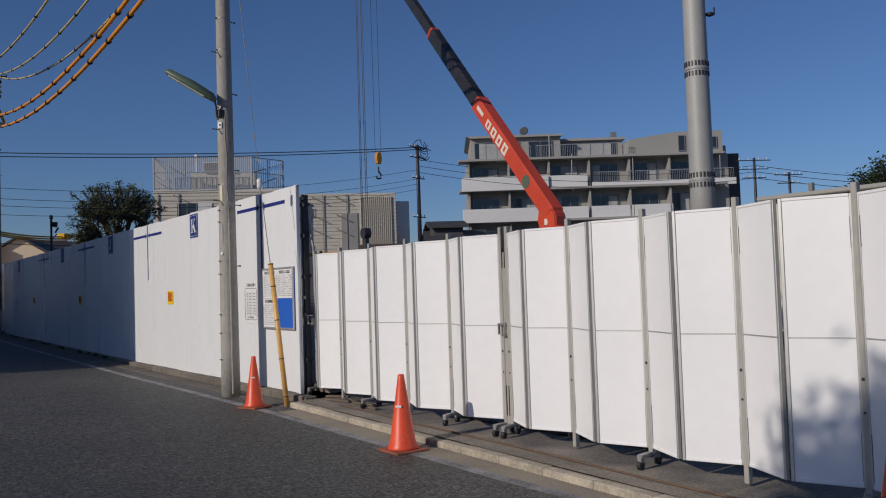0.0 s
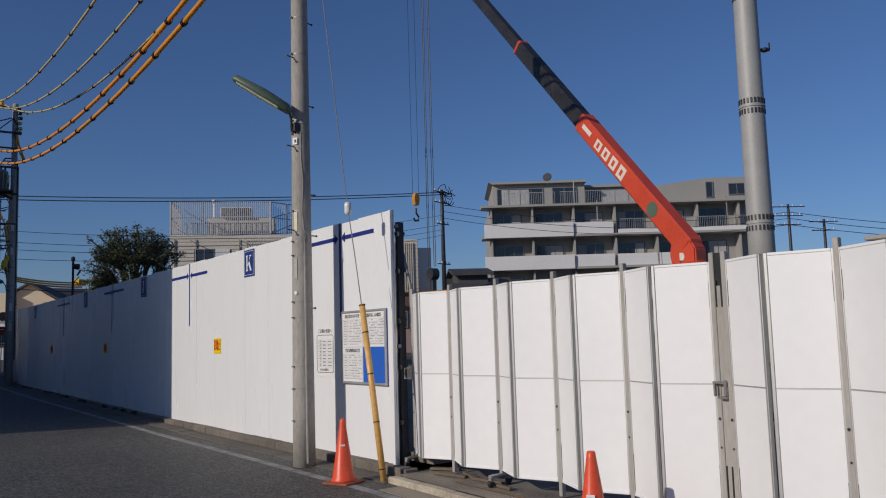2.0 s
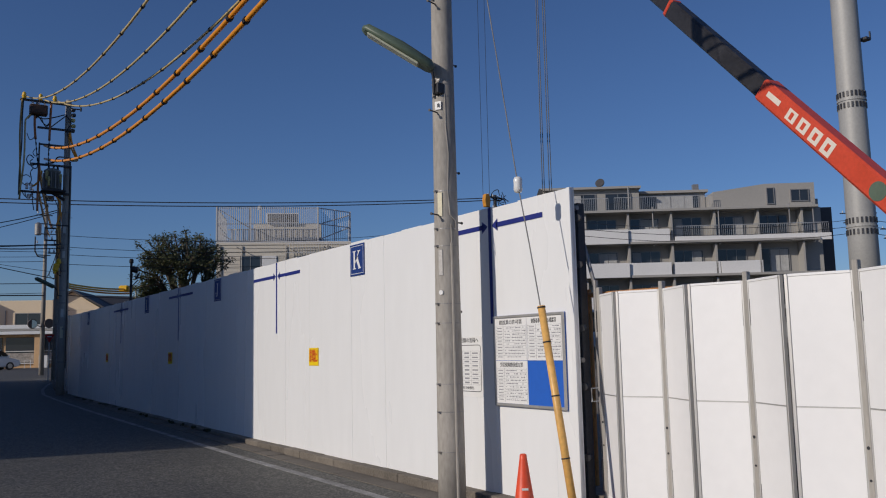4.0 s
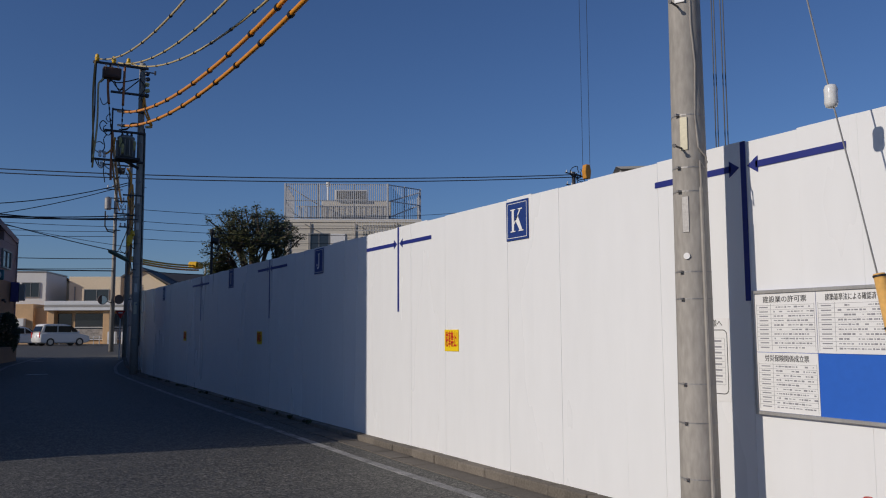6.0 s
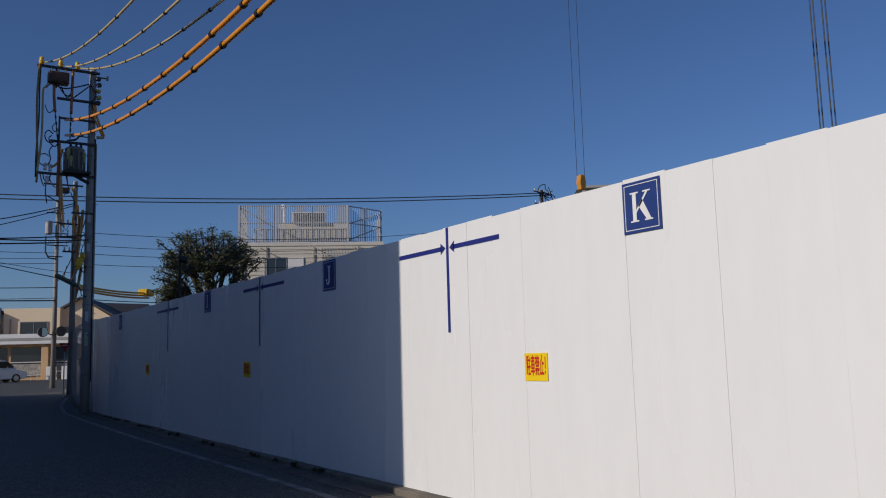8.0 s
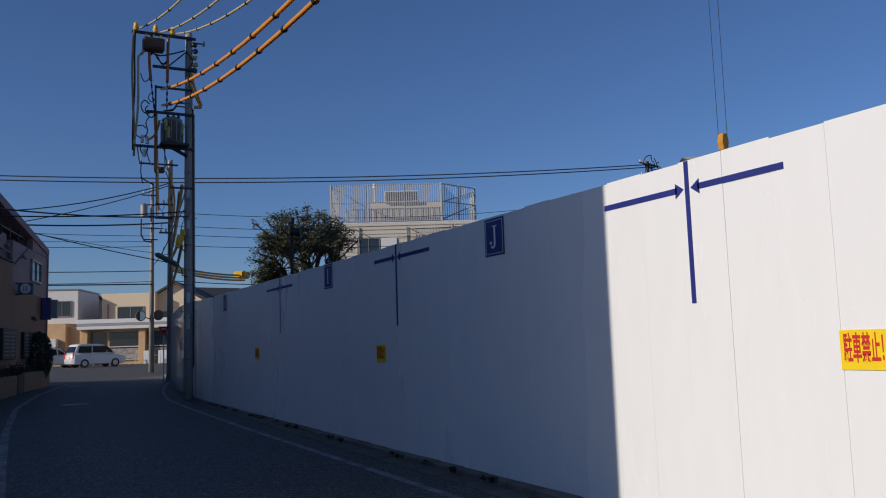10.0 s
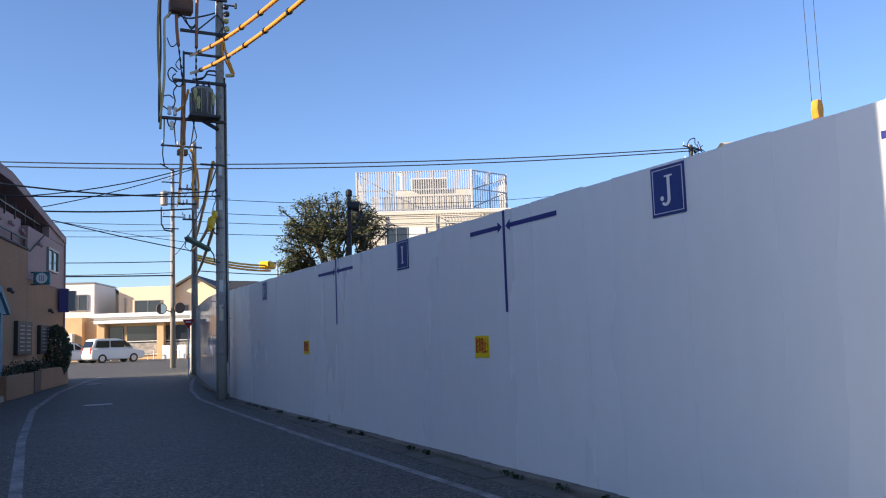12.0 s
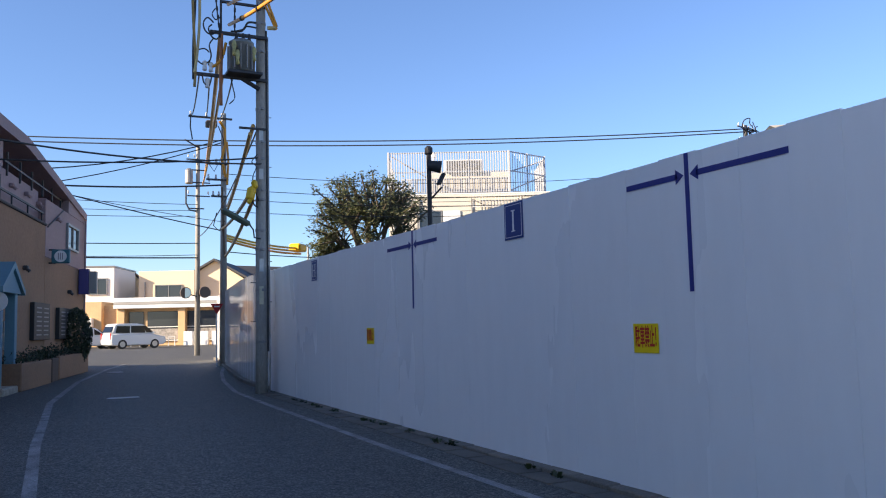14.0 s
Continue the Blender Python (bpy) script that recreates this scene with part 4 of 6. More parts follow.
# ropes and hook
hoist = thing("crane_hook", (9.42, 17.09, 0.1), "dark crane hook block hanging on four steel ropes", "crane hook")
for k, dx in enumerate((-0.10, -0.065, 0.03, 0.07)):
    bm = B()
    rod(bm, (dx * 0.4, -dx, 2.9), (dx * 0.35, -dx * 0.9, 10.2), 0.008, n=6)
    part("rope", bm, WIRE, hoist)
bm = B()
rod(bm, (-0.08, 0, 2.75), (0.08, 0, 2.75), 0.12, n=20)
box(bm, (0, 0, 2.52), (0.12, 0.1, 0.3), bev=0.02)
part("block", bm, DARK_STEEL, hoist)
bm = B()
tube(bm, [(0, 0, 2.4), (0, 0.0, 2.3), (0, 0.1, 2.2), (0, 0.08, 2.08), (0, -0.04, 2.05), (0, -0.1, 2.13)], 0.03, 8)
part("hook", bm, DARK_STEEL, hoist)
hoist2 = thing("crane_hook", (18.42, 31.35, 0.5), "yellow crane hook block hanging on two thin ropes", "crane hook")
for s in (-1, 1):
    bm = B()
    rod(bm, (s * 0.10, -s * 0.07, 6.9), (s * 0.12, -s * 0.08, 26.0), 0.008, n=6)
    part("rope", bm, WIRE, hoist2)
bm = B()
prism(bm, [(-0.10, 6.42), (0.10, 6.42), (0.14, 6.68), (0.09, 6.92), (-0.09, 6.92), (-0.14, 6.68)], "y", -0.1, 0.1)
bmesh.ops.bevel(bm, geom=list(bm.edges), offset=0.02, segments=1, affect="EDGES")
part("block", bm, HOOK_YELLOW, hoist2, "yellow hook block")
bm = B()
tube(bm, [(0, 0, 6.3), (0, 0, 6.1), (0.12, 0, 5.95), (0.1, 0, 5.8), (-0.08, 0, 5.78), (-0.12, 0, 5.9)], 0.04, 8)
part("hook", bm, DARK_STEEL, hoist2)

# ---- tall steel mast ----
tower = thing("steel_mast", (29.2, 22.95, 0.12), "tall grey tubular steel mast with bolted flange rings", "mast")
bm = B()
lathe(bm, [(0.53, 0), (0.503, 6), (0.475, 11), (0.45, 16), (0.41, 24), (0.40, 24.1)], 36)
part("shaft", bm, TOWER, tower, smooth=True)
for z in (5.55, 10.25, 15.0):
    r = 0.53 - 0.0050 * z
    bm = B()
    lathe(bm, [(r, z - 0.02), (r + 0.03, z - 0.02), (r + 0.03, z + 0.04), (r, z + 0.04)], 36)
    ringp = part("flange", bm, TOWER, tower)
    for k in range(22):
        a = 2 * math.pi * k / 22
        q = Matrix.Rotation(a, 3, "Z")
        for dz in (-0.2, 0.22):
            bm = B()
            box(bm, q @ Vector((r + 0.012, 0, z + dz)), (0.04, 0.065, 0.20), q)
            part("bolt_plate", bm, DARK_STEEL, ringp)
bm = B()
box(bm, (0.45, -0.45, 12.6), (0.3, 0.3, 0.12), bev=0.02)
box(bm, (0.6, -0.56, 12.75), (0.05, 0.05, 0.3))
part("antenna_bracket", bm, DARK_STEEL, tower)

# ---- utility poles and lines ----
UX, UY = 4.80, 39.2
upole = thing("utility_pole", (UX, UY, 0.0), "tall grey concrete utility pole crowded with cables and a transformer", "utility pole")
bm = B()
lathe(bm, [(0.142, 0), (0.136, 2.2), (0.122, 6), (0.108, 10), (0.102, 11.2), (0.092, 11.22)], 26)
part("shaft", bm, POLE_CONC, upole, smooth=True)
for z in (1.4, 2.6, 3.55, 4.0, 4.72, 4.95, 5.7, 6.1, 6.9, 8.3, 9.0, 9.9):
    bm = B()
    r = 0.1425 - 0.0036 * z
    lathe(bm, [(r, z), (r + 0.012, z), (r + 0.012, z + 0.05), (r, z + 0.05)], 20)
    box(bm, (0.0, -r - 0.02, z + 0.025), (0.05, 0.05, 0.06), bev=0.006)
    part("band", bm, ALU_DARK, upole)
for k, z in enumerate((1.9, 2.35, 2.8, 3.3, 5.2, 5.55, 6.5, 6.75)):
    bm = B()
    s_ = 1 if k % 2 else -1
    rod(bm, (s_ * 0.11, 0, z), (s_ * 0.25, 0, z), 0.008)
    part("step_bolt", bm, DARK_STEEL, upole)
for z, h in ((2.5, 0.42), (3.2, 0.3), (5.35, 0.25), (6.3, 0.3)):
    bm = B()
    box(bm, (-0.03, -0.135, z), (0.10, 0.012, h), bev=0.003)
    part("plate", bm, TAG if h > 0.35 else ALU, upole, "pale plate strapped to the pole")


def arm(z, x0, x1, y=-0.14, s=0.075):
    bm = B()
    box(bm, ((x0 + x1) / 2, y, z), (x1 - x0, s, s), bev=0.006)
    return part("crossarm", bm, DARK_STEEL, upole, "dark steel crossarm")


def stay(a, b, r):
    bm = B()
    rod(bm, a, b, r)
    part("stay", bm, DARK_STEEL, upole)


def lead(pts, r, material, label, name="loose_cable"):
    """A cable or guard tube bent smoothly through pts, given as (x, z) before the arms."""
    p = [Vector((x, -0.17 - 0.012 * (i % 3), z)) for i, (x, z) in enumerate(pts)]
    fine = []
    for i in range(len(p) - 1):
        p0, p1, p2_, p3_ = p[max(i - 1, 0)], p[i], p[i + 1], p[min(i + 2, len(p) - 1)]
        for j in range(5):
            f = j / 5
            fine.append(0.5 * (2 * p1 + (p2_ - p0) * f + (2 * p0 - 5 * p1 + 4 * p2_ - p3_) * f * f + (3 * p1 - p0 - 3 * p2_ + p3_) * f ** 3))
    bm = B()
    tube(bm, fine + [p[len(p) - 1]], r, 6)
    return part(name, bm, material, upole, label, smooth=True)


def sleeves(a, b, n, r):
    """Black joint sleeves spaced along a straight drop."""
    a, b = Vector((a[0], -0.18, a[1])), Vector((b[0], -0.18, b[1]))
    for i in range(n):
        c = a.lerp(b, (i + 0.5) / n)
        bm = B()
        rod(bm, c - (b - a).normalized() * 0.05, c + (b - a).normalized() * 0.05, r, n=7)
        part("sleeve", bm, BLACK, upole)


arm(11.0, -1.66, 0.18)
arm(10.02, -1.06, 0.10)
arm(9.40, -0.98, 0.10, s=0.06)
arm(8.64, -1.22, 0.12)
arm(7.60, -1.52, 0.10)
arm(6.42, -0.55, 0.08, s=0.05)
stay((-0.60, -0.14, 10.08), (-0.06, -0.08, 10.62), 0.02)
stay((-0.60, -0.14, 7.66), (-0.06, -0.08, 7.40), 0.055)
stay((-0.97, -0.14, 9.45), (-0.97, -0.14, 8.6), 0.028)
stay((-1.10, -0.14, 10.95), (-1.10, -0.14, 10.35), 0.03)
for x in (-1.53, -0.98, -0.50):
    bm = B()
    lathe(bm, [(0.03, 0), (0.085, 0.02), (0.055, 0.07), (0.09, 0.10), (0.06, 0.16), (0.07, 0.21), (0.03, 0.26)], 12, (x, -0.14, 11.03))
    part("insulator", bm, YELLOW_TUBE, upole, "yellow covered insulator", smooth=True)
# switch box under the top arm
bm = B()
box(bm, (-1.04, -0.14, 10.66), (0.60, 0.32, 0.38), bev=0.03)
box(bm, (-1.04, -0.31, 10.66), (0.48, 0.02, 0.26), bev=0.008)
sbox = part("switch_box", bm, mat("rusty_switch_box", (0.10, 0.055, 0.04), 0.6, 0.2, var=0.3, big=4, fine=30), upole, "dark brown switch box")
for x in (-1.24, -1.04, -0.84):
    bm = B()
    lathe(bm, [(0.02, 10.85), (0.05, 10.87), (0.03, 10.91), (0.045, 10.95), (0.02, 10.99)], 9, (x, -0.14, 0))
    part("bushing", bm, PORCELAIN, sbox)
# transformer
tx, ty = -0.52, -0.25
bm = B()
lathe(bm, [(0.22, 7.70), (0.27, 7.72), (0.27, 8.34), (0.29, 8.36), (0.29, 8.41), (0.20, 8.47), (0.05, 8.49)], 24, (tx, ty, 0))
trafo = part("transformer", bm, mat("grey_transformer_tank", (0.22, 0.23, 0.22), 0.45, 0.3, var=0.15, big=3, fine=30), upole, "grey ribbed transformer tank", smooth=True)
for k in range(14):
    a = 2 * math.pi * k / 14
    bm = B()
    q = Matrix.Rotation(a, 3, "Z")
    box(bm, Vector((tx, ty, 8.02)) + q @ Vector((0.295, 0, 0)), (0.06, 0.02, 0.56), q)
    part("fin", bm, ALU_DARK, trafo)
for x in (-0.14, 0.02, 0.16):
    bm = B()
    lathe(bm, [(0.02, 8.44), (0.05, 8.47), (0.03, 8.52), (0.045, 8.56), (0.015, 8.62)], 9, (tx + x, ty - 0.12, 0))
    part("bushing", bm, DARK_STEEL, trafo)
COVER = mat("dull_yellow_cover", (0.44, 0.38, 0.15), 0.5, var=0.3, big=6, fine=30)
for x, y, z in ((-0.22, -0.28, 0.12), (-0.15, -0.32, -0.1), (0.25, -0.22, 0.05), (0.29, 0.1, -0.05)):
    bm = B()
    lathe(bm, [(0.02, 7.88 + z), (0.05, 7.92 + z), (0.035, 8.02 + z), (0.06, 8.12 + z), (0.045, 8.2 + z), (0.02, 8.24 + z)], 10, (tx + x, ty + y, 0))
    part("cover", bm, COVER, trafo, "yellow protective cover", smooth=True)
bm = B()
box(bm, (tx + 0.05, ty + 0.05, 7.66), (0.80, 0.6, 0.07), bev=0.01)
part("platform", bm, DARK_STEEL, upole)
# long guarded drops at the end of the top arm
DROP_RED = mat("rust_red_guard", (0.36, 0.12, 0.04), 0.5, var=0.2)
DROP = "yellowish guarded drop cable"
lead([(-1.59, 11.0), (-1.63, 9.95), (-1.60, 8.8), (-1.55, 7.85), (-1.57, 7.28)], 0.034, AGED_GUARD, DROP, "guarded_drop")
lead([(-1.55, 11.0), (-1.57, 10.3), (-1.56, 9.3), (-1.60, 8.3), (-1.60, 7.45)], 0.026, WIRE, "black drop cable")
lead([(-1.30, 10.45), (-1.42, 10.3), (-1.47, 10.1), (-1.46, 8.9), (-1.52, 8.0), (-1.58, 7.6)], 0.034, CREAM_TUBE, "cream guarded drop cable", "guarded_drop")
lead([(-1.16, 10.42), (-1.15, 10.0), (-1.11, 9.55)], 0.045, DROP_RED, "rust-red guarded drop cable", "guarded_drop")
lead([(-0.62, 10.98), (-0.64, 10.3), (-0.65, 9.55)], 0.045, DROP_RED, "rust-red guarded drop cable", "guarded_drop")
lead([(-1.11, 9.6), (-1.05, 9.0), (-0.99, 8.5)], 0.016, WIRE, "thin black drop cable")
lead([(-0.65, 9.6), (-0.66, 9.1), (-0.66, 8.72)], 0.016, WIRE, "thin black drop cable")
sleeves((-1.10, 9.5), (-0.99, 8.5), 5, 0.026)
sleeves((-0.65, 9.5), (-0.66, 8.75), 4, 0.026)
lead([(-0.96, 8.6), (-0.97, 8.0), (-0.98, 7.4), (-0.97, 6.9)], 0.042, DROP_RED, "rust-red guarded drop cable", "guarded_drop")
lead([(-0.86, 8.4), (-0.94, 8.05), (-1.08, 7.85), (-1.22, 7.78)], 0.036, ORANGE_TUBE, "bent orange guard", "guarded_drop")
# jumper wires, loops and cut-outs
BLK = "thin black drop cable"
for pts, r in (([(-1.38, 10.30), (-1.25, 10.45), (-1.05, 10.42), (-0.9, 10.22), (-0.75, 10.12), (-0.62, 10.3)], 0.018),
               ([(-1.30, 10.5), (-0.9, 10.35), (-0.5, 10.45), (-0.15, 10.6)], 0.022),
               ([(-0.95, 10.4), (-0.8, 10.08), (-0.66, 10.2), (-0.60, 10.6)], 0.018),
               ([(-1.40, 9.75), (-1.30, 9.52), (-1.16, 9.62), (-1.12, 9.95)], 0.015),
               ([(-1.14, 8.85), (-1.28, 8.95), (-1.38, 8.80), (-1.32, 8.62), (-1.18, 8.56), (-1.08, 8.66)], 0.018),
               ([(-1.18, 8.80), (-1.26, 8.70), (-1.20, 8.52), (-1.08, 8.46), (-1.0, 8.56)], 0.018),
               ([(-1.10, 9.20), (-1.18, 9.05), (-1.10, 8.92), (-1.0, 9.0)], 0.014),
               ([(-0.66, 8.7), (-0.45, 8.78), (-0.35, 8.95), (-0.15, 8.98)], 0.026),
               ([(-0.75, 8.7), (-0.5, 8.72), (-0.40, 8.85), (-0.14, 8.86)], 0.020),
               ([(-1.14, 8.48), (-1.24, 8.30), (-1.20, 8.05), (-1.26, 7.82)], 0.018),
               ([(-1.52, 8.15), (-1.35, 8.20), (-1.24, 8.12)], 0.016),
               ([(-1.50, 7.9), (-1.36, 7.82), (-1.22, 7.94)], 0.016),
               ([(-1.40, 7.62), (-1.36, 7.40), (-1.24, 7.34), (-1.18, 7.58)], 0.018),
               ([(-0.75, 7.6), (-0.70, 7.35), (-0.66, 7.1), (-0.78, 6.95)], 0.014),
               ([(-0.12, 10.6), (0.08, 10.3), (-0.05, 10.0), (0.07, 9.6)], 0.018),
               ([(-0.10, 4.70), (-0.24, 5.2), (-0.16, 5.5), (-0.26, 5.62), (-0.13, 5.8)], 0.014),
               ([(-0.30, 4.80), (-0.20, 4.6), (-0.12, 4.55)], 0.018)):
    lead(pts, r, WIRE, BLK)
for x, z in ((-1.34, 7.80), (-1.20, 7.78), (-1.28, 7.40)):
    bm = B()
    lathe(bm, [(0.03, z - 0.12), (0.055, z - 0.1), (0.045, z), (0.06, z + 0.08), (0.025, z + 0.12)], 10, (x, -0.17, 0))
    part("cut_out", bm, PORCELAIN, upole, "small pale fuse cut-out")
# clamps and lumps on the far side of the top
for k, z in enumerate((10.82, 10.62, 10.42, 10.2, 10.02)):
    bm = B()
    box(bm, (0.14 + 0.02 * (k % 2), -0.16, z), (0.15, 0.13, 0.14), Matrix.Rotation(0.2 * (-1) ** k, 3, "Y"), 0.03)
    part("clamp", bm, COVER if k in (2, 3) else DARK_STEEL, upole)
bm = B()
box(bm, (0.28, -0.2, 10.86), (0.26, 0.04, 0.04), bev=0.008)
rod(bm, (0.40, -0.2, 10.80), (0.40, -0.2, 10.94), 0.035)
part("bracket", bm, DARK_STEEL, upole)
lead([(0.06, 9.95), (0.12, 9.55), (0.26, 9.15), (0.34, 8.92), (0.19, 8.89)], 0.036, ORANGE_TUBE, "bent orange line guard", "guard_loop")
lead([(0.02, 9.9), (0.05, 9.5), (0.22, 9.1), (0.30, 8.95)], 0.030, ORANGE_TUBE, "bent orange line guard", "guard_loop")
bm = B()
rod(bm, (0.12, -0.2, 8.88), (0.30, -0.2, 8.90), 0.05, n=10)
part("guard_end", bm, CREAM_TUBE, upole, "cream guard end")
for x, r, z0, z1 in ((0.125, 0.022, 8.85, 1.2), (0.165, 0.016, 8.7, 0.3), (-0.07, 0.012, 10.8, 5.2)):
    bm = B()
    tube(bm, [(x * 0.9, -0.07, z0), (x, -0.075, (z0 + z1) / 2), (x * 1.08, -0.08, z1)], r, 6)
    part("riser", bm, WIRE if r > 0.02 or x < 0 else ALU_DARK, upole, "upright riser cable")
# bulky cover strapped to the pole
bm = B()
box(bm, (-0.29, -0.2, 4.86), (0.20, 0.2, 0.36), Matrix.Rotation(0.2, 3, "Y"), 0.07)
box(bm, (-0.20, -0.2, 5.08), (0.14, 0.15, 0.22), Matrix.Rotation(-0.2, 3, "Y"), 0.05)
box(bm, (-0.33, -0.22, 4.68), (0.10, 0.12, 0.14), Matrix.Rotation(0.5, 3, "Y"), 0.04)
part("cable_cover", bm, YELLOW_TUBE, upole, "bulky yellow cable cover")
# street lamp on the pole
a, b = Vector((-0.30, -0.15, 4.13)), Vector((-0.98, -0.3, 4.45))
bm = B()
tube(bm, [(-0.05, -0.12, 3.82), (-0.20, -0.15, 3.84), (-0.22, -0.15, 4.02), a], 0.018, 6)
part("lamp_arm", bm, DARK_STEEL, upole)
bm = B()
rot = (b - a).to_track_quat("Y", "Z").to_matrix()
box(bm, (a + b) / 2, (0.19, (b - a).length, 0.13), rot, 0.055)
part("lamp_head", bm, LAMP_GREEN, upole, "long pale green lamp housing")


# guarded lines that run back over the street
def overhead(name, x, z0, k, yv, r, material, label, step):
    """A line that hangs as a shallow bow from the pole, with black joint sleeves."""
    t = thing(name, (x, UY - 0.14, z0 + k * (UY - yv) ** 2), label, "overhead line", "guarded overhead lines")
    o = t.location.copy()
    ys = [UY - 0.14 - 1.2 * i for i in range(36)]
    bm = B()
    tube(bm, [Vector((x, y, z0 + k * (y - yv) ** 2)) - o for y in ys], r, 8)
    part("guard", bm, material, t, smooth=True)
    n = 0
    y = UY - step
    while y > 4:
        p = Vector((x, y, z0 + k * (y - yv) ** 2)) - o
        d = Vector((0, 1, 2 * k * (y - yv))).normalized()
        bm = B()
        rod(bm, p - d * 0.045, p + d * 0.045, r * 1.45, n=8)
        part("sleeve", bm, BLACK, t)
        y -= step
    return t


overhead("orange_line", 4.02, 6.53, 0.00655, 20.2, 0.040, ORANGE_TUBE, "orange insulating guard tube over a sagging power line", 1.55)
overhead("orange_line", 4.00, 6.84, 0.0069, 20.0, 0.040, ORANGE_TUBE, "orange insulating guard tube over a sagging power line", 1.5)
overhead("cream_line", 4.40, 7.47, 0.0078, 17.5, 0.026, CREAM_TUBE, "cream and black guarded sagging power line", 1.7)
overhead("cream_line", 3.95, 7.78, 0.0078, 18.5, 0.026, CREAM_TUBE, "cream and black guarded sagging power line", 1.75)
overhead("cream_line", 3.36, 7.98, 0.0078, 19.0, 0.026, CREAM_TUBE, "cream and black guarded sagging power line", 1.8)


def plain_pole(x, y, h, label, arms=((0.3, 0.9), (1.0, 0.8)), r=0.15, turn=0.0, dark=False):
    t = thing("utility_pole", (x, y, ground(y) - 0.05), label, "utility pole", rz=turn)
    bm = B()
    lathe(bm, [(r, 0), (r * 0.62, h), (r * 0.5, h + 0.02)], 18)
    part("shaft", bm, DARK_STEEL if dark else POLE_CONC, t, smooth=True)
    for dz, w in arms:
        bm = B()
        box(bm, (-0.1, -0.1, h - dz), (2 * w, 0.07, 0.07), bev=0.005)
        a = part("crossarm", bm, DARK_STEEL, t)
        for s in (-0.85, -0.3, 0.3, 0.8):
            bm = B()
            lathe(bm, [(0.03, 0), (0.05, 0.05), (0.03, 0.1), (0.045, 0.15), (0.01, 0.18)], 8, (s * w - 0.1, -0.1, h - dz + 0.03))
            part("insulator", bm, PORCELAIN, a)
    return t


TAN_TUBE = mat("tan_line_guard", (0.60, 0.30, 0.06), 0.45, var=0.2)
p2 = plain_pole(6.45, 52.4, 9.85, "grey concrete utility pole with orange guards at the corner", ())
for z, x0, x1 in ((9.62, -1.36, 0.30), (7.82, -0.66, 0.10), (7.20, -0.68, 0.10), (6.55, -0.5, 0.08)):
    bm = B()
    box(bm, ((x0 + x1) / 2, -0.12, z), (x1 - x0, 0.07, 0.07), bev=0.005)
    a = part("crossarm", bm, DARK_STEEL, p2)
    for k in range(3):
        bm = B()
        lathe(bm, [(0.03, 0), (0.055, 0.05), (0.03, 0.1), (0.045, 0.15), (0.01, 0.18)], 8, (x0 + 0.08 + k * (x1 - x0) * 0.36, -0.12, z + 0.03))
        part("insulator", bm, PORCELAIN, a)
bm = B()
box(bm, (-0.50, -0.14, 9.36), (0.42, 0.26, 0.26), bev=0.03)
part("switch_box", bm, PIPE_BROWN, p2, "small rusty brown box")
for pts, r, m in (([(-0.2, -0.2, 9.5), (0.0, -0.2, 9.2), (0.02, -0.2, 8.6), (-0.12, -0.2, 8.0), (0.05, -0.2, 7.3)], 0.055, ORANGE_TUBE), ([(0.08, -0.2, 8.7), (0.14, -0.2, 8.0), (0.10, -0.2, 7.0)], 0.045, ORANGE_TUBE),
                  ([(-0.25, -0.2, 9.3), (-0.05, -0.2, 8.8), (0.0, -0.2, 8.0)], 0.02, WIRE), ([(-0.6, -0.2, 7.8), (-0.4, -0.2, 7.5), (-0.2, -0.2, 7.9), (0.0, -0.2, 7.6)], 0.018, WIRE),
                  ([(-0.3, -0.2, 5.9), (-0.42, -0.2, 5.4), (-0.2, -0.2, 5.2), (0.0, -0.2, 5.6)], 0.02, WIRE), ([(-0.1, -0.2, 6.9), (-0.05, -0.2, 5.6), (0.0, -0.18, 4.2)], 0.035, PIPE_BROWN),
                  ([(-1.28, -0.2, 9.7), (-1.3, -0.2, 9.2), (-1.22, -0.2, 8.7)], 0.025, WIRE)):
    bm = B()
    tube(bm, pts, r)
    part("drop_cable", bm, m, p2, "orange guarded cable" if m is ORANGE_TUBE else "")
p3 = plain_pole(7.3, 63.7, 10.85, "pale concrete utility pole across the junction", ())
for z, x0, x1, tilt in ((10.9, -0.75, 0.15, 0.5), (10.1, -0.6, 0.35, 0.0), (9.55, -0.6, 0.35, 0.0), (8.9, -0.6, 0.6, 0.0), (8.2, -0.55, 0.6, 0.0), (7.55, -0.5, 0.3, 0.0)):
    bm = B()
    box(bm, ((x0 + x1) / 2, -0.12, z), (x1 - x0, 0.06, 0.06), Matrix.Rotation(tilt, 3, "Y"), 0.005)
    part("crossarm", bm, DARK_STEEL, p3)
for x, z in ((-0.5, 10.2), (-0.2, 10.2), (0.3, 8.98), (0.55, 8.98), (-0.5, 8.3), (0.5, 8.3)):
    bm = B()
    lathe(bm, [(0.03, 0), (0.05, 0.05), (0.03, 0.1), (0.045, 0.15), (0.01, 0.18)], 8, (x, -0.12, z))
    part("insulator", bm, PORCELAIN, p3)
bm = B()
lathe(bm, [(0.17, 8.8), (0.20, 8.85), (0.20, 9.5), (0.09, 9.6)], 16, (-0.48, -0.2, 0))
part("transformer", bm, ALU_DARK, p3, "small grey transformer")
bm = B()
tube(bm, [(-0.62, -0.2, 8.7), (-0.62, -0.2, 7.8), (-0.45, -0.2, 7.45), (-0.1, -0.2, 7.4)], 0.045)
part("loop_pipe", bm, DARK_STEEL, p3)
MIRROR_BACK = mat("brown_mirror_back", (0.14, 0.10, 0.08), 0.5, var=0.1)
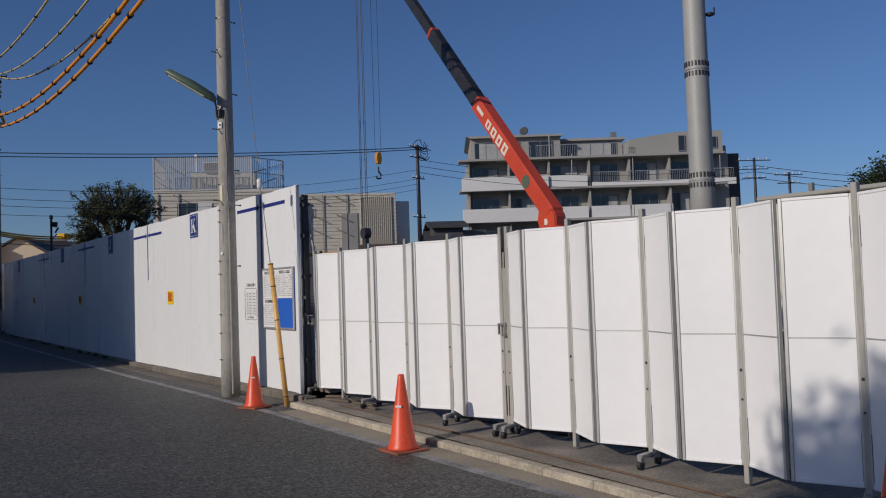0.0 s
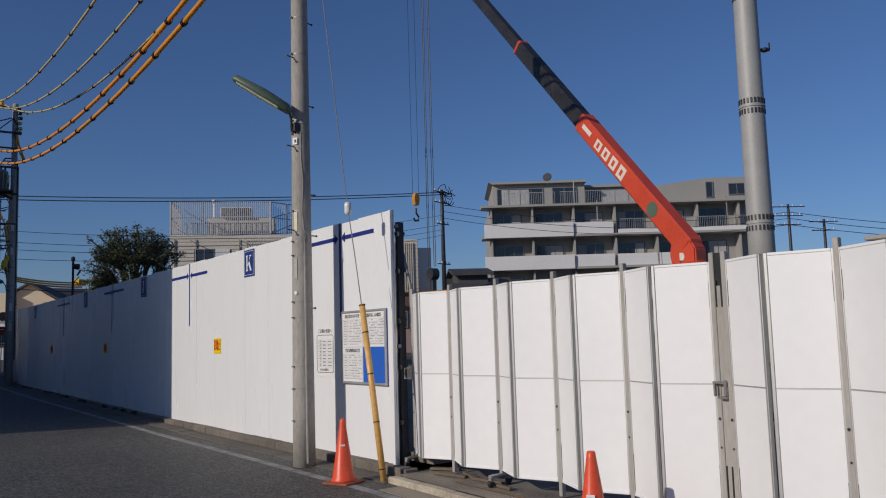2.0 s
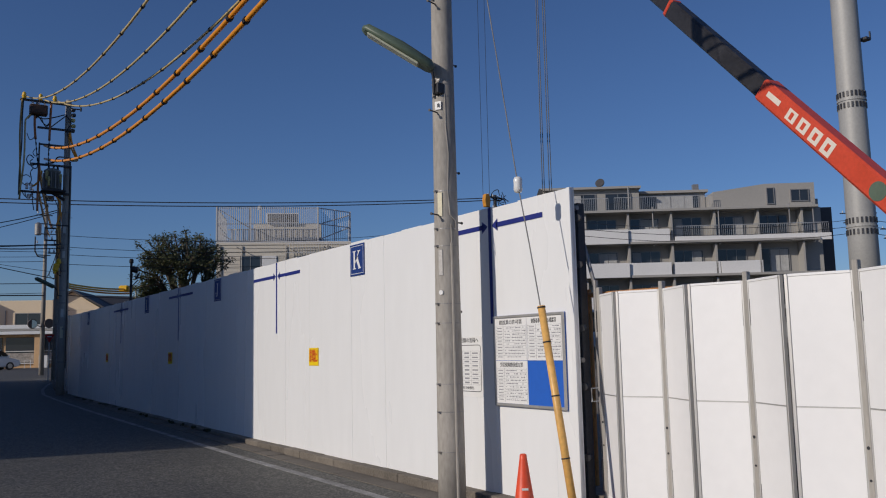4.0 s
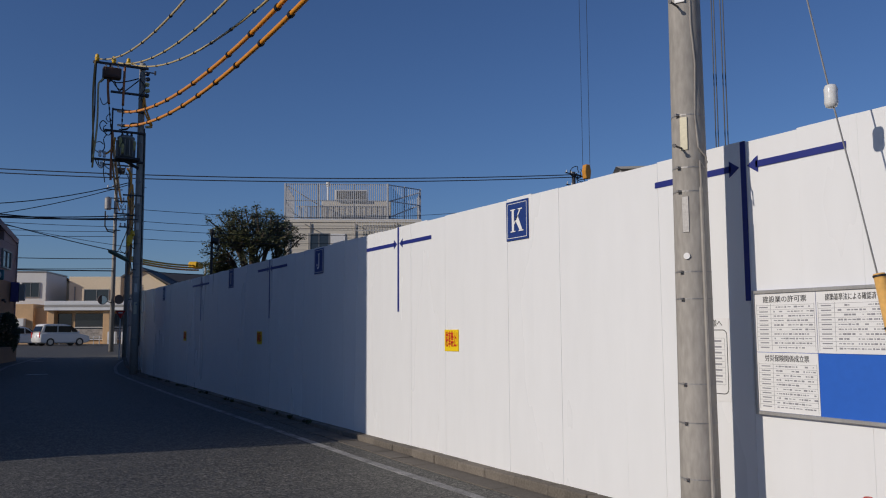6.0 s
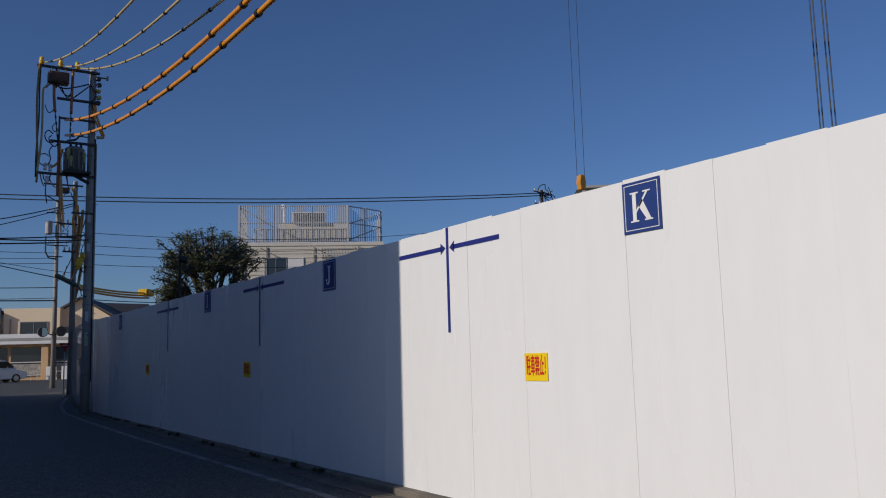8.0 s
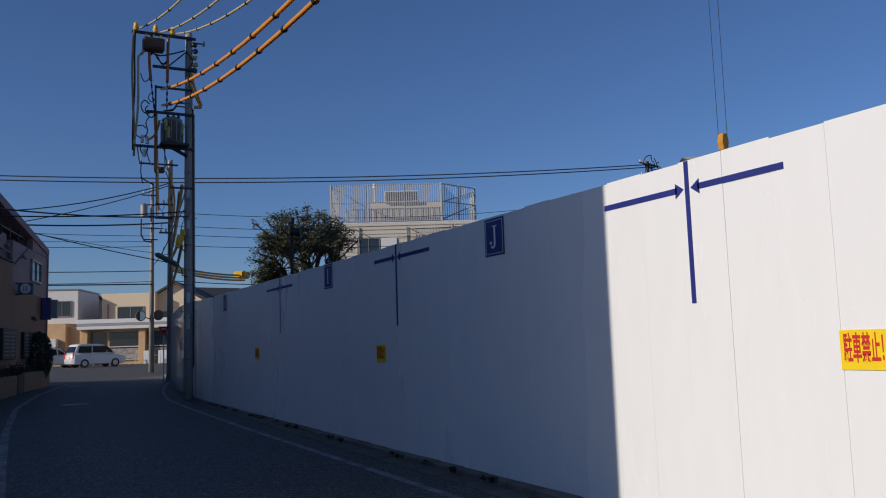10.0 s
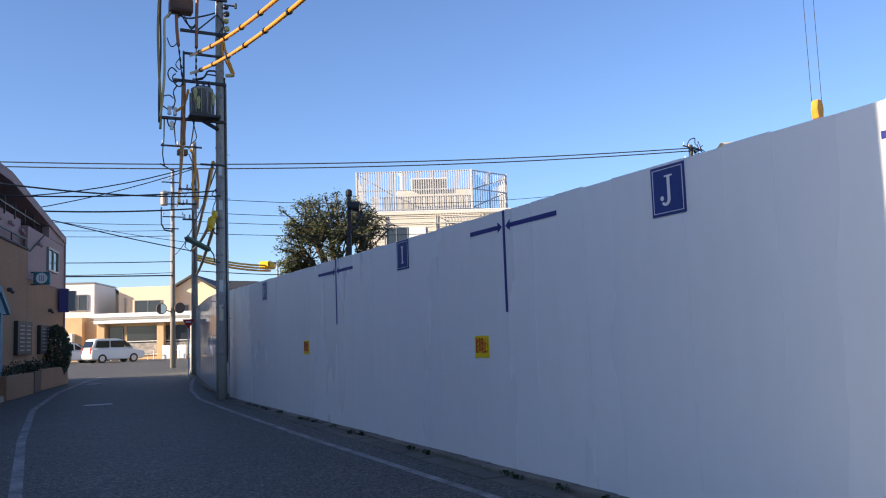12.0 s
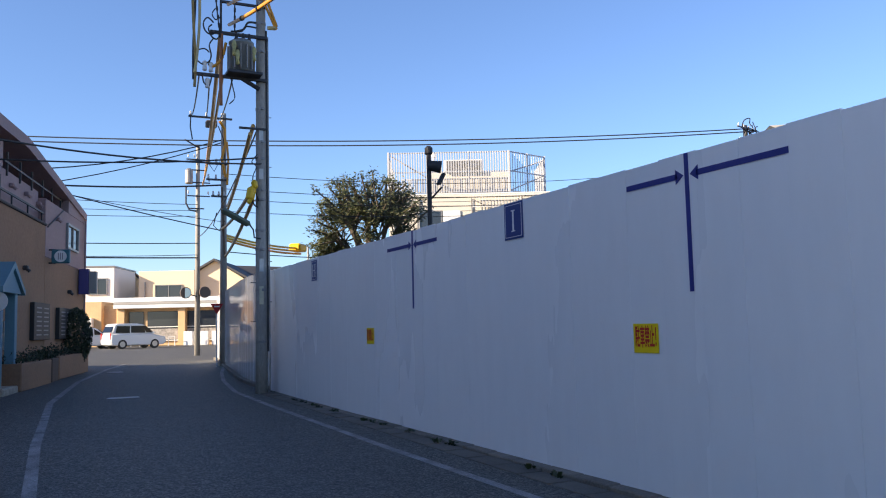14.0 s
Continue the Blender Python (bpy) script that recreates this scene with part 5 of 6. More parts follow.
MIRROR_GLASS = mat("mirror_glass", (0.45, 0.46, 0.48), 0.12, 1.0, var=0.02, bump=0)
for x, z, face in ((-0.62, 3.22, True), (0.32, 3.25, False)):
    bm = B()
    rod(bm, (x, -0.16, z), (x + 0.02, -0.24, z), 0.29, n=22)
    mir = part("mirror", bm, MIRROR_BACK, p3, "round traffic mirror")
    bm = B()
    rod(bm, (x, -0.1, z), (0.0, -0.1, z - 0.2), 0.03)
    part("mirror_arm", bm, DARK_STEEL, mir)
    if face:
        bm = B()
        rod(bm, (x + 0.021, -0.242, z), (x + 0.0215, -0.246, z), 0.25, n=22)
        part("glass", bm, MIRROR_GLASS, mir)
farp = plain_pole(35.7, 54.1, 12.2, "far utility pole with crossarms and insulators", ((0.2, 1.1), (1.0, 1.0), (2.6, 0.8), (5.6, 0.8)), 0.2, 20, True)
rng = random.Random(21)
for k in range(9):
    bm = B()
    c, r = Vector((rng.uniform(-0.3, 1.6), -0.2, 12.0 + rng.uniform(-0.5, 0.5))), rng.uniform(0.35, 0.9)
    a0 = rng.uniform(0, 6.28)
    tube(bm, [c + Vector((r * math.cos(a0 + 0.45 * i), 0.1 * math.sin(i), 0.6 * r * math.sin(a0 + 0.45 * i))) for i in range(9)], 0.03, 5)
    part("loose_wire", bm, WIRE, farp, "tangled slack wire")
plain_pole(59.0, 40.5, 10.8, "far utility pole with crossarms behind the site", ((0.2, 1.4), (0.9, 1.2), (1.6, 1.0)), 0.16, -30, True)
plain_pole(63.0, 40.0, 9.8, "far utility pole with crossarms behind the site", ((0.2, 1.2), (0.9, 1.0)), 0.16, -30, True)
plain_pole(12.1, 60.2, 5.4, "thin dark pole beside the tree", (), 0.07)
plain_pole(4.55, -3.4, 12.2, "grey concrete utility pole carrying the guarded lines", ((0.2, 1.3), (2.4, 0.9)), 0.17)


def cable(name, a, b, sag, r, label, material=WIRE, n=16):
    o = Vector(a)
    bm = B()
    tube(bm, [p - o for p in sagging(a, b, sag, n)], r, 5)
    ob = solid(name, bm, material, label, "cable", "overhead cables", at=o)
    return ob


L1 = "black overhead cable sagging between poles"
for dz, sg in ((0.0, 0.95), (-0.17, 1.0)):
    cable("overhead_cable", (35.7, 54.0, 12.35 + dz), (-30, 75, 13.6 + dz), sg * 1.55, 0.034, L1, n=30)
for k, (z, z2) in enumerate(((7.9, 8.3), (7.3, 7.6), (6.9, 7.2), (6.4, 6.8))):
    cable("overhead_cable", (6.6, 53.0, z), (35.6, 54.0, z2 + 2.3), 0.8, 0.014, L1)
for a, b, sg, r in (((6.45, 52.4, 9.15), (-8, 53, 8.1), 1.05, 0.024), ((6.45, 52.4, 9.05), (-8, 53, 6.3), 0.75, 0.02), ((6.45, 52.4, 7.35), (-8, 53, 7.75), 0.45, 0.034), ((6.45, 52.4, 5.55), (-5, 53, 8.5), 0.2, 0.022),
                    ((7.3, 63.6, 6.2), (-12, 60, 6.0), 0.2, 0.024), ((7.3, 63.6, 5.45), (-12, 60, 5.2), 0.1, 0.036), ((7.3, 63.6, 5.6), (-12, 60, 5.45), 0.25, 0.016),
                    ((7.3, 63.6, 8.2), (-10, 58, 8.0), 0.25, 0.016), ((7.3, 63.6, 7.9), (-10, 58, 7.5), 0.3, 0.014), ((7.3, 63.6, 7.6), (-10, 58, 7.2), 0.3, 0.016), ((6.45, 52.4, 5.9), (-6, 51, 8.2), 0.3, 0.012)):
    cable("overhead_cable", a, b, sg, r, L1)
cable("overhead_cable", (4.8, 39.1, 5.6), (-3.0, 36.0, 5.5), 0.25, 0.02, L1)
cable("overhead_cable", (4.8, 39.1, 5.75), (-6.0, 42.0, 6.2), 0.35, 0.02, L1)
cable("overhead_cable", (7.3, 63.6, 6.5), (4.80, 39.1, 6.7), 0.5, 0.02, L1)
cable("overhead_cable", (6.55, 53, 4.8), (24, 58, 6.0), 0.5, 0.02, L1)
for x, z, x2, y2, z2, r, m in ((-0.97, 8.60, 7.62, 63.5, 9.70, 0.06, TAN_TUBE), (-0.93, 7.60, 7.50, 63.5, 9.20, 0.04, TAN_TUBE), (-1.46, 7.55, 5.20, 52.3, 10.0, 0.02, WIRE), (-1.22, 7.50, 5.75, 52.3, 10.0, 0.02, WIRE), (-0.70, 7.55, 6.2, 52.3, 9.9, 0.02, WIRE)):
    cable("guarded_cable" if m is TAN_TUBE else "overhead_cable", (UX + x, UY - 0.1, z), (x2, y2, z2), 0.25, r, "tan guarded cable between two poles" if m is TAN_TUBE else L1, m)
for x, z, x2, z2 in ((-0.21, 6.50, 6.58, 6.50), (-0.28, 6.30, 6.52, 6.20), (-0.30, 4.85, 6.36, 5.62), (-0.22, 4.72, 6.50, 4.55)):
    cable("guarded_cable", (UX + x, UY - 0.1, z), (x2, 52.3, z2), 0.12, 0.05, "tan guarded cable between two poles", TAN_TUBE)
for k in range(3):
    cable("guarded_cable", (6.6, 52.9, 5.25 + 0.10 * k), (11.5, 59.4, 5.35 + 0.14 * k), 0.12, 0.05, "yellow guarded cable beside the corner pole", YELLOW_TUBE if k else ORANGE_TUBE)
bm = B()
box(bm, (11.3, 59.2, 5.62), (0.9, 0.6, 0.38), Matrix.Rotation(0.9, 3, "Z"), 0.08)
solid("cable_cover", bm, YELLOW_TUBE, "bulky yellow cable cover hanging beside the tree", "cable cover")
for k in range(3):
    cable("overhead_cable", (59, 40.5, 10.4 - 0.5 * k), (90, 26, 9.2 - 0.5 * k), 0.8, 0.025, L1)
    cable("overhead_cable", (59, 40.5, 10.4 - 0.5 * k), (35.7, 54, 11.4 - 0.5 * k), 1.0, 0.02, L1)

# stop sign at the corner
t = thing("stop_sign", (6.12, 52.0, ground(52)), "red triangular stop sign on a white post", "traffic sign")
bm = B()
rod(bm, (0, 0, 0), (0, 0, 2.33), 0.025, n=10)
part("post", bm, FENCE_WHITE, t)
bm = B()
prism(bm, [(-0.24, 2.36), (0.24, 2.36), (0.0, 1.95)], "y", -0.05, -0.035)
plate = part("plate", bm, RED_INK, t, "red triangular plate")
bm = B()
box(bm, (0, -0.054, 2.25), (0.2, 0.003, 0.05))
part("print_bar", bm, PAPER, plate)

# black lamp on a thin mast behind the fence
t = thing("site_lamp", (5.40, 31.0, 0.07), "black warning lamp on a thin mast behind the fence", "lamp")
bm = B()
rod(bm, (0, 0, 0), (0, 0, 4.2), 0.035, n=10)
part("mast", bm, BLACK, t)
bm = B()
rod(bm, (-0.02, -0.02, 4.03), (0.16, -0.10, 4.00), 0.075, 0.095, n=18)
box(bm, (0.15, -0.10, 3.82), (0.045, 0.10, 0.2), Matrix.Rotation(0.5, 3, "Y"), 0.01)
rod(bm, (0.16, -0.1, 3.7), (0.0, 0.0, 3.5), 0.015)
part("housing", bm, BLACK, t, "black round lamp housing")
bm = B()
lathe(bm, [(0.05, 4.2), (0.06, 4.22), (0.06, 4.30), (0.03, 4.33)], 12)
part("cap", bm, BLACK, t)

# ---- buildings ----
def window(parent, x, y, z, w, h, rz=0.0, mull=1, name="window", curtain=None):
    """A framed window set on a wall that faces -y before the turn rz."""
    q = Matrix.Rotation(radians(rz), 3, "Z")
    c = Vector((x, y, z))
    bm = B()
    box(bm, c + q @ Vector((0, -0.005, 0)), (w, 0.05, h), q)
    win = part(name, bm, WINDOW, parent, "dark window glass")
    bm = B()
    for s in (-1, 1):
        box(bm, c + q @ Vector((s * w / 2, -0.03, 0)), (0.07, 0.10, h + 0.07), q)
        box(bm, c + q @ Vector((0, -0.03, s * h / 2)), (w - 0.07, 0.10, 0.07), q)
    for k in range(mull):
        box(bm, c + q @ Vector((-w / 2 + w * (k + 1) / (mull + 1), -0.03, 0)), (0.05, 0.08, h - 0.07), q)
    part("window_frame", bm, FRAME, win)
    if curtain:
        bm = B()
        lo, hi = curtain
        n = max(4, int((hi - lo) * w / 0.12))
        for k in range(n):
            box(bm, c + q @ Vector((-w / 2 + w * (lo + (hi - lo) * (k + 0.5) / n), -0.034 - 0.008 * (k % 2), -0.02)), ((hi - lo) * w / n, 0.012, h - 0.12), q)
        part("curtain", bm, CURTAIN, win, "pale drawn curtain")
    return win


def block(parent, name, x0, x1, y0, y1, z0, z1, material, label="", bev=0.02):
    bm = B()
    box(bm, ((x0 + x1) / 2, (y0 + y1) / 2, (z0 + z1) / 2), (x1 - x0, y1 - y0, z1 - z0), bev=bev)
    return part(name, bm, material, parent, label)


# cream building with the rooftop screen; its front faces the street at -y
cb = thing("cream_building", (19.75, 68.3, 0.5), "cream-sided building with a white slatted rooftop screen", "building", rz=-25)
block(cb, "wall", 0, 10.2, 0, 9, 0, 9.25, SIDING, "cream horizontal siding")
block(cb, "wing_wall", 10.2, 19.6, 1.2, 9, 0, 9.2, SIDING, "cream horizontal siding")
bm = B()
for k in range(30):
    box(bm, (5.1, -0.012, 0.3 + 0.3 * k), (10.2, 0.03, 0.014))
    box(bm, (14.9, 1.19, 0.3 + 0.3 * k), (9.4, 0.03, 0.014))
part("siding_joints", bm, FRAME, cb)
block(cb, "parapet", -0.06, 10.26, -0.06, 9.06, 9.25, 9.42, SIDING)
block(cb, "penthouse", 2.6, 7.9, 2.2, 8, 9.42, 11.25, SIDING, "cream rooftop block")
block(cb, "roof_unit", 3.6, 6.1, 1.9, 3.6, 11.25, 12.05, WALL_PALEGREY, "pale rooftop machine housing")
bm = B()
for k in range(9):
    box(bm, (4.85, 1.88, 11.36 + 0.075 * k), (2.3, 0.05, 0.03), Matrix.Rotation(0.5, 3, "X"))
part("louvre_blades", bm, FRAME, cb, "grey louvre blades")
scr = block(cb, "screen_base", 0.0, 10.2, -0.05, 0.05, 9.42, 9.52, FENCE_WHITE)
bm = B()
box(bm, (0, 0, 0), (0.065, 0.05, 2.62))
slat = finish("slat", bm, SCREEN_GREY)
SZ = 10.88
for k in range(49):
    shared("slat", slat, scr, (0.06 + k * 0.157, 0, SZ))
for k in range(18):
    shared("slat", slat, scr, (0.0, 0.3 + k * 0.35, SZ), (0, 0, radians(90)))
for k in range(15):
    f = (k + 0.5) / 15
    shared("slat", slat, scr, (7.65 + 2.55 * f, 2.2 * f, SZ), (0, 0, radians(41)), (0.6, 0.6, 1))
for k in range(16):
    shared("slat", slat, scr, (10.2, 2.4 + k * 0.35, SZ), (0, 0, radians(90)))
# inner half-height screen that darkens the lower part
for k in range(60):
    shared("slat", slat, scr, (0.9 + k * 0.115, 0.9, 10.05), (0, 0, 0), (0.9, 0.9, 0.42))
for z in (9.62, 10.9, 12.14):
    for c, size, a in (((3.83, 0.04, z), (7.65, 0.05, 0.07), 0.0), ((8.93, 1.10, z), (3.37, 0.05, 0.07), 0.712), ((0.0, 3.2, z), (0.06, 6.3, 0.07), 0.0), ((10.2, 5.0, z), (0.06, 5.3, 0.07), 0.0)):
        bm = B()
        box(bm, c, size, Matrix.Rotation(a, 3, "Z"))
        part("screen_rail", bm, SCREEN_GREY, scr)
bm = B()
box(bm, (4.2, 0.86, 10.58), (6.9, 0.05, 0.08))
part("screen_rail", bm, SCREEN_GREY, scr)
for p, q in (((0.1, 0.5, 12.1), (2.6, 0.9, 10.6)), ((0.1, 0.3, 10.3), (1.4, 0.5, 9.5)), ((7.8, 0.2, 10.9), (10.1, 2.2, 11.9)), ((7.8, 0.2, 9.7), (10.1, 2.2, 10.9))):
    bm = B()
    rod(bm, p, q, 0.045)
    part("screen_brace", bm, SCREEN_GREY, scr)
for x, y in ((0.0, 0.0), (2.5, 0.06), (5.1, 0.06), (7.65, 0.0), (8.93, 1.1), (10.2, 2.2)):
    bm = B()
    box(bm, (x, y, SZ), (0.11, 0.11, 2.66))
    part("screen_post", bm, SCREEN_GREY, scr)
bm = B()
rod(bm, (2.9, 4.4, 11.25), (2.9, 4.4, 12.75), 0.08, n=12)
rod(bm, (2.9, 4.4, 12.75), (2.9, 4.4, 13.05), 0.17, n=12)
part("vent_pipe", bm, WALL_PALEGREY, cb)
window(cb, 2.55, -0.02, 7.75, 1.5, 1.3)
bm = B()
box(bm, (3.95, -0.05, 7.75), (1.1, 0.06, 1.3), bev=0.01)
part("shutter", bm, WALL_PALEGREY, cb, "pale window shutter")
window(cb, 3.0, -0.02, 4.9, 2.0, 1.5)
window(cb, 7.2, -0.02, 4.9, 2.0, 1.5)
# low white rack on the front of the roof edge
bm = B()
for k in range(24):
    box(bm, (5.3 + 0.2 * k, -0.3, 8.95), (0.03, 0.03, 0.75))
for z in (8.6, 9.3):
    box(bm, (7.6, -0.3, z), (4.7, 0.04, 0.04))
part("rack", bm, FENCE_WHITE, cb, "thin white metal rack")
bm = B()
for x in (0.3, 1.9, 5.2, 8.4, 10.0):
    rod(bm, (x, -0.08, 0), (x, -0.08, 9.2), 0.045)
for x in (2.6, 6.4, 9.2):
    rod(bm, (x - 1.1, -0.12, 9.1), (x, -0.3, 8.5), 0.035)
for x in (11.6, 13.4, 15.4):
    for z in (8.9, 7.4, 6.2):
        rod(bm, (x - 0.9, 1.1, z), (x + 0.3, 1.0, z - 0.6), 0.04)
    rod(bm, (x, 1.1, 3.0), (x, 1.1, 9.1), 0.04)
part("pipes", bm, FRAME, cb)
# grey slab standing a few centimetres proud of the wing wall
block(cb, "recess", 14.9, 16.3, 1.12, 1.22, 3.0, 7.5, WALL_GREY, "flat grey upright strip on the wing wall")
bm = B()
for k in range(16):
    box(bm, (16.6 + 0.17 * k, 1.12, 6.6), (0.06, 0.08, 4.6))
part("louvre", bm, SIDING, cb, "cream vertical louvre screen")
block(cb, "side_wall", 19.6, 20.9, 2.4, 8, 0, 8.6, WALL_PALEGREY, "pale side wall")

# grey apartment block: front runs along local x and faces -y
ga = thing("apartment_building", (45.65, 61.84, 0.12), "grey stepped apartment block with pale balconies", "building", rz=math.degrees(math.atan2(-14.6, 20.4)))
block(ga, "wall", 0.6, 25.0, 1.6, 12, 0, 13.0, WALL_GREY, "grey rendered wall")
block(ga, "upper_wall", 1.0, 9.5, 2.2, 11, 13.0, 15.2, WALL_GREY)
block(ga, "upper_wall", 9.5, 15.6, 3.4, 11, 13.0, 14.9, WALL_GREY)
bm = B()
prism(bm, [(15.7, 12.7), (24.4, 12.7), (24.4, 15.1), (20.2, 15.1), (15.7, 14.5)], "y", 1.1, 10)
part("upper_wall", bm, WALL_GREY, ga)
block(ga, "dark_wing", 24.4, 26.6, 3.2, 12, 0, 13.2, WALL_DARK, "charcoal side wing")
bm = B()
prism(bm, [(1.0, 15.2), (9.6, 15.2), (9.6, 15.4), (0.6, 15.4)], "y", 1.7, 11.2)
box(bm, (12.6, 6.5, 15.0), (6.4, 7, 0.22))
part("roof_slab", bm, WALL_GREY, ga)
for i, z in enumerate((1.5, 4.4, 7.3, 10.2, 13.0)):
    bm = B()
    box(bm, (12.0, 0.9, z - 0.12), (24.4, 1.9, 0.22), bev=0.02)
    part("floor_slab", bm, WALL_GREY, ga)
    # balconies: solid pale fronts, then railed ones
    if i < 4:
        for x0, x1, out in ((0.0, 8.0, -0.2), (8.0, 11.6, 0.05), (11.8, 15.8, 0.3), (15.8, 19.4, 0.3)) if i in (1, 2, 3) else ((0.0, 8.0, -0.2), (8.0, 19.4, 0.3)):
            if i == 3 and x0 > 11:
                continue
            block(ga, "balcony_front", x0 + 0.03, x1 - 0.03, out, out + 0.16, z - 0.2, z + 1.05, WALL_PALEGREY, "pale balcony front")
        if i == 3:
            block(ga, "balcony_front", 12, 25.2, 0.1, 0.25, z - 0.25, z + 0.35, WALL_PALEGREY, "pale balcony front")
    for k in range(6):
        x = 2.3 + 3.7 * k
        if i < 4 and x < 23:
            window(ga, x, 1.58, z + 1.15, 2.5, 2.0, 0, 2, curtain=((0.04, 0.34), (0.36, 0.96), None, (0.62, 0.95))[(k * 3 + i) % 4])
    for k in range(8):
        x = 0.7 + 3.7 * k
        if i < 4 and x < 24.5:
            block(ga, "party_wall", x - 0.08, x + 0.08, 0.3, 1.7, z, z + 2.6, WALL_GREY, bev=0)


def railing(parent, x0, x1, y, z, h=1.05):
    bm = B()
    n = int((x1 - x0) / 0.16)
    for k in range(n + 1):
        box(bm, (x0 + (x1 - x0) * k / n, y, z + h / 2), (0.025, 0.025, h))
    box(bm, ((x0 + x1) / 2, y, z + h), (x1 - x0, 0.05, 0.05))
    part("railing", bm, ALU, parent, "dull metal railing")


railing(ga, 12.2, 15.7, 0.15, 10.4)
railing(ga, 16.0, 25.0, 0.15, 10.4)
railing(ga, 2.0, 6.5, 0.6, 13.1)
railing(ga, 7.0, 15.5, 0.5, 13.1)
railing(ga, 1.2, 7.0, 0.3, 10.3)
window(ga, 3.5, 2.18, 14.0, 4.2, 1.6, 0, 3, curtain=(0.1, 0.7))
window(ga, 7.6, 2.18, 14.0, 2.2, 1.6)
window(ga, 12.5, 3.38, 13.9, 5.0, 1.6, 0, 3, curtain=(0.25, 0.9))
window(ga, 20.6, 1.08, 14.0, 0.6, 1.4, 0, 0)
window(ga, 23.1, 1.08, 14.0, 1.5, 1.0)
for x in (8.2, 10.2, 15.8, 21.8, 23.8):
    bm = B()
    rod(bm, (x, 0.2, 9.8 if x > 9 else 13), (x, 0.2, 13.2 if x > 9 else 15.0), 0.06)
    part("drain_pipe", bm, FRAME, ga)
bm = B()
rod(bm, (6.2, 3, 15.3), (6.2, 3, 15.95), 0.05)
rod(bm, (6.2, 2.95, 15.95), (6.15, 2.85, 16.0), 0.42, n=18)
part("dish_aerial", bm, DARK_STEEL, ga, "dark dish aerial")
bm = B()
box(bm, (14.8, 3.5, 15.2), (0.5, 0.5, 0.9))
part("roof_vent", bm, FRAME, ga)
block(ga, "stair_tower", 23.4, 25.0, 2.0, 9, 13.0, 13.8, WALL_GREY)

# prefab office behind the gate
pf = thing("site_office", (18.0, 12.6, 0.1), "cream flat-roofed prefab site office behind the gate", "site office")
block(pf, "wall", 0.1, 6, -10.6, 0, 0, 3.3, SIDING, "cream prefab wall")
block(pf, "roof", -0.12, 6.2, -10.8, 0.2, 3.3, 3.40, WALL_GREY, "thin grey roof edge")
bm = B()
for k in range(6):
    box(bm, (-0.05, -1.2 - 1.8 * k, 3.5), (0.1, 0.1, 0.18))
part("roof_clip", bm, FRAME, pf)
for k in range(4):
    window(pf, 0.08, -1.6 - 2.5 * k, 1.9, 1.6, 1.0, -90)


def house(name, x, y, w, d, h, rise, wall, roof, label, rz=0.0, wins=((0.3, 0.7),), along="x"):
    t = thing(name, (x, y, ground(y)), label, "house", rz=rz)
    block(t, "wall", -w / 2, w / 2, 0, d, 0, h, wall)
    bm = B()
    o = 0.45
    if along == "x":
        prism(bm, [(-o, h - 0.1), (d / 2, h + rise), (d + o, h - 0.1), (d + o, h + 0.12), (d / 2, h + rise + 0.2), (-o, h + 0.12)], "x", -w / 2 - o, w / 2 + o)
        part("roof", bm, roof, t)
        bm = B()
        prism(bm, [(0, h), (d / 2, h + rise), (d, h)], "x", -w / 2, w / 2)
    else:
        prism(bm, [(-w / 2 - o, h - 0.1), (0, h + rise), (w / 2 + o, h - 0.1), (w / 2 + o, h + 0.12), (0, h + rise + 0.2), (-w / 2 - o, h + 0.12)], "y", -o, d + o)
        part("roof", bm, roof, t)
        bm = B()
        prism(bm, [(-w / 2, h), (0, h + rise - 0.02), (w / 2, h)], "y", 0.0, d)
    part("gable", bm, wall, t)
    for fx, fz in wins:
        window(t, -w / 2 + fx * w, -0.02, fz * h, min(2.2, w * 0.3), 1.2)
    return t


# small houses on the skyline
for x, y, w, h, ri, wm, rm in ((38.2, 52.5, 4, 3.9, 1.2, WALL_DARK, ROOF), (41.5, 57, 4.6, 4.6, 1.2, WALL_GREY, ROOF), (39.8, 56, 2.4, 6.0, 0.5, WALL_DARK, ROOF), (34.4, 57, 3.4, 3.6, 1.0, WALL_MAUVE, ROOF_BROWN), (78, 26, 9, 5.5, 1.4, WALL_WHITE, ROOF), (70, 40, 8, 5.5, 1.2, WALL_GREY, ROOF)):
    house("house", x, y, w, 6, h, ri, wm, rm, "small dark-roofed house on the skyline", -30)

# corner store with its striped fascia
st = thing("corner_store", (9.0, 90.0, ground(90)), "low corner shop with white striped fascia and ochre pillars", "shop", rz=-24)
block(st, "wall", -5.5, 9, 0.5, 10, 0, 3.3, STORE_BRICK, "ochre tiled wall")
for k, (z0, z1, m) in enumerate(((3.0, 3.28, STORE_WHITE), (3.30, 3.48, WALL_GREY), (3.50, 3.86, STORE_WHITE))):
    block(st, "fascia", -3.9 - 0.02 * k, 8.5, -0.5 + 0.04 * k, 2, z0, z1, m, "white fascia band")
for x, w in ((-2.4, 1.2), (-0.2, 2.6), (3.0, 2.8), (6.2, 2.4)):
    block(st, "shop_window", x - w / 2, x + w / 2, 0.42, 0.55, 0.45, 2.75, WINDOW, "dark shop window")
    block(st, "display", x - w / 2 + 0.1, x + w / 2 - 0.1, 0.36, 0.41, 0.5, 1.35, SHOP_LIT, "mixed goods and posters behind glass", bev=0)
    bm = B()
    box(bm, (x, 0.38, 1.5), (w, 0.06, 0.07))
    box(bm, (x, 0.38, 0.42), (w, 0.08, 0.08))
    part("window_frame", bm, FENCE_WHITE, st)
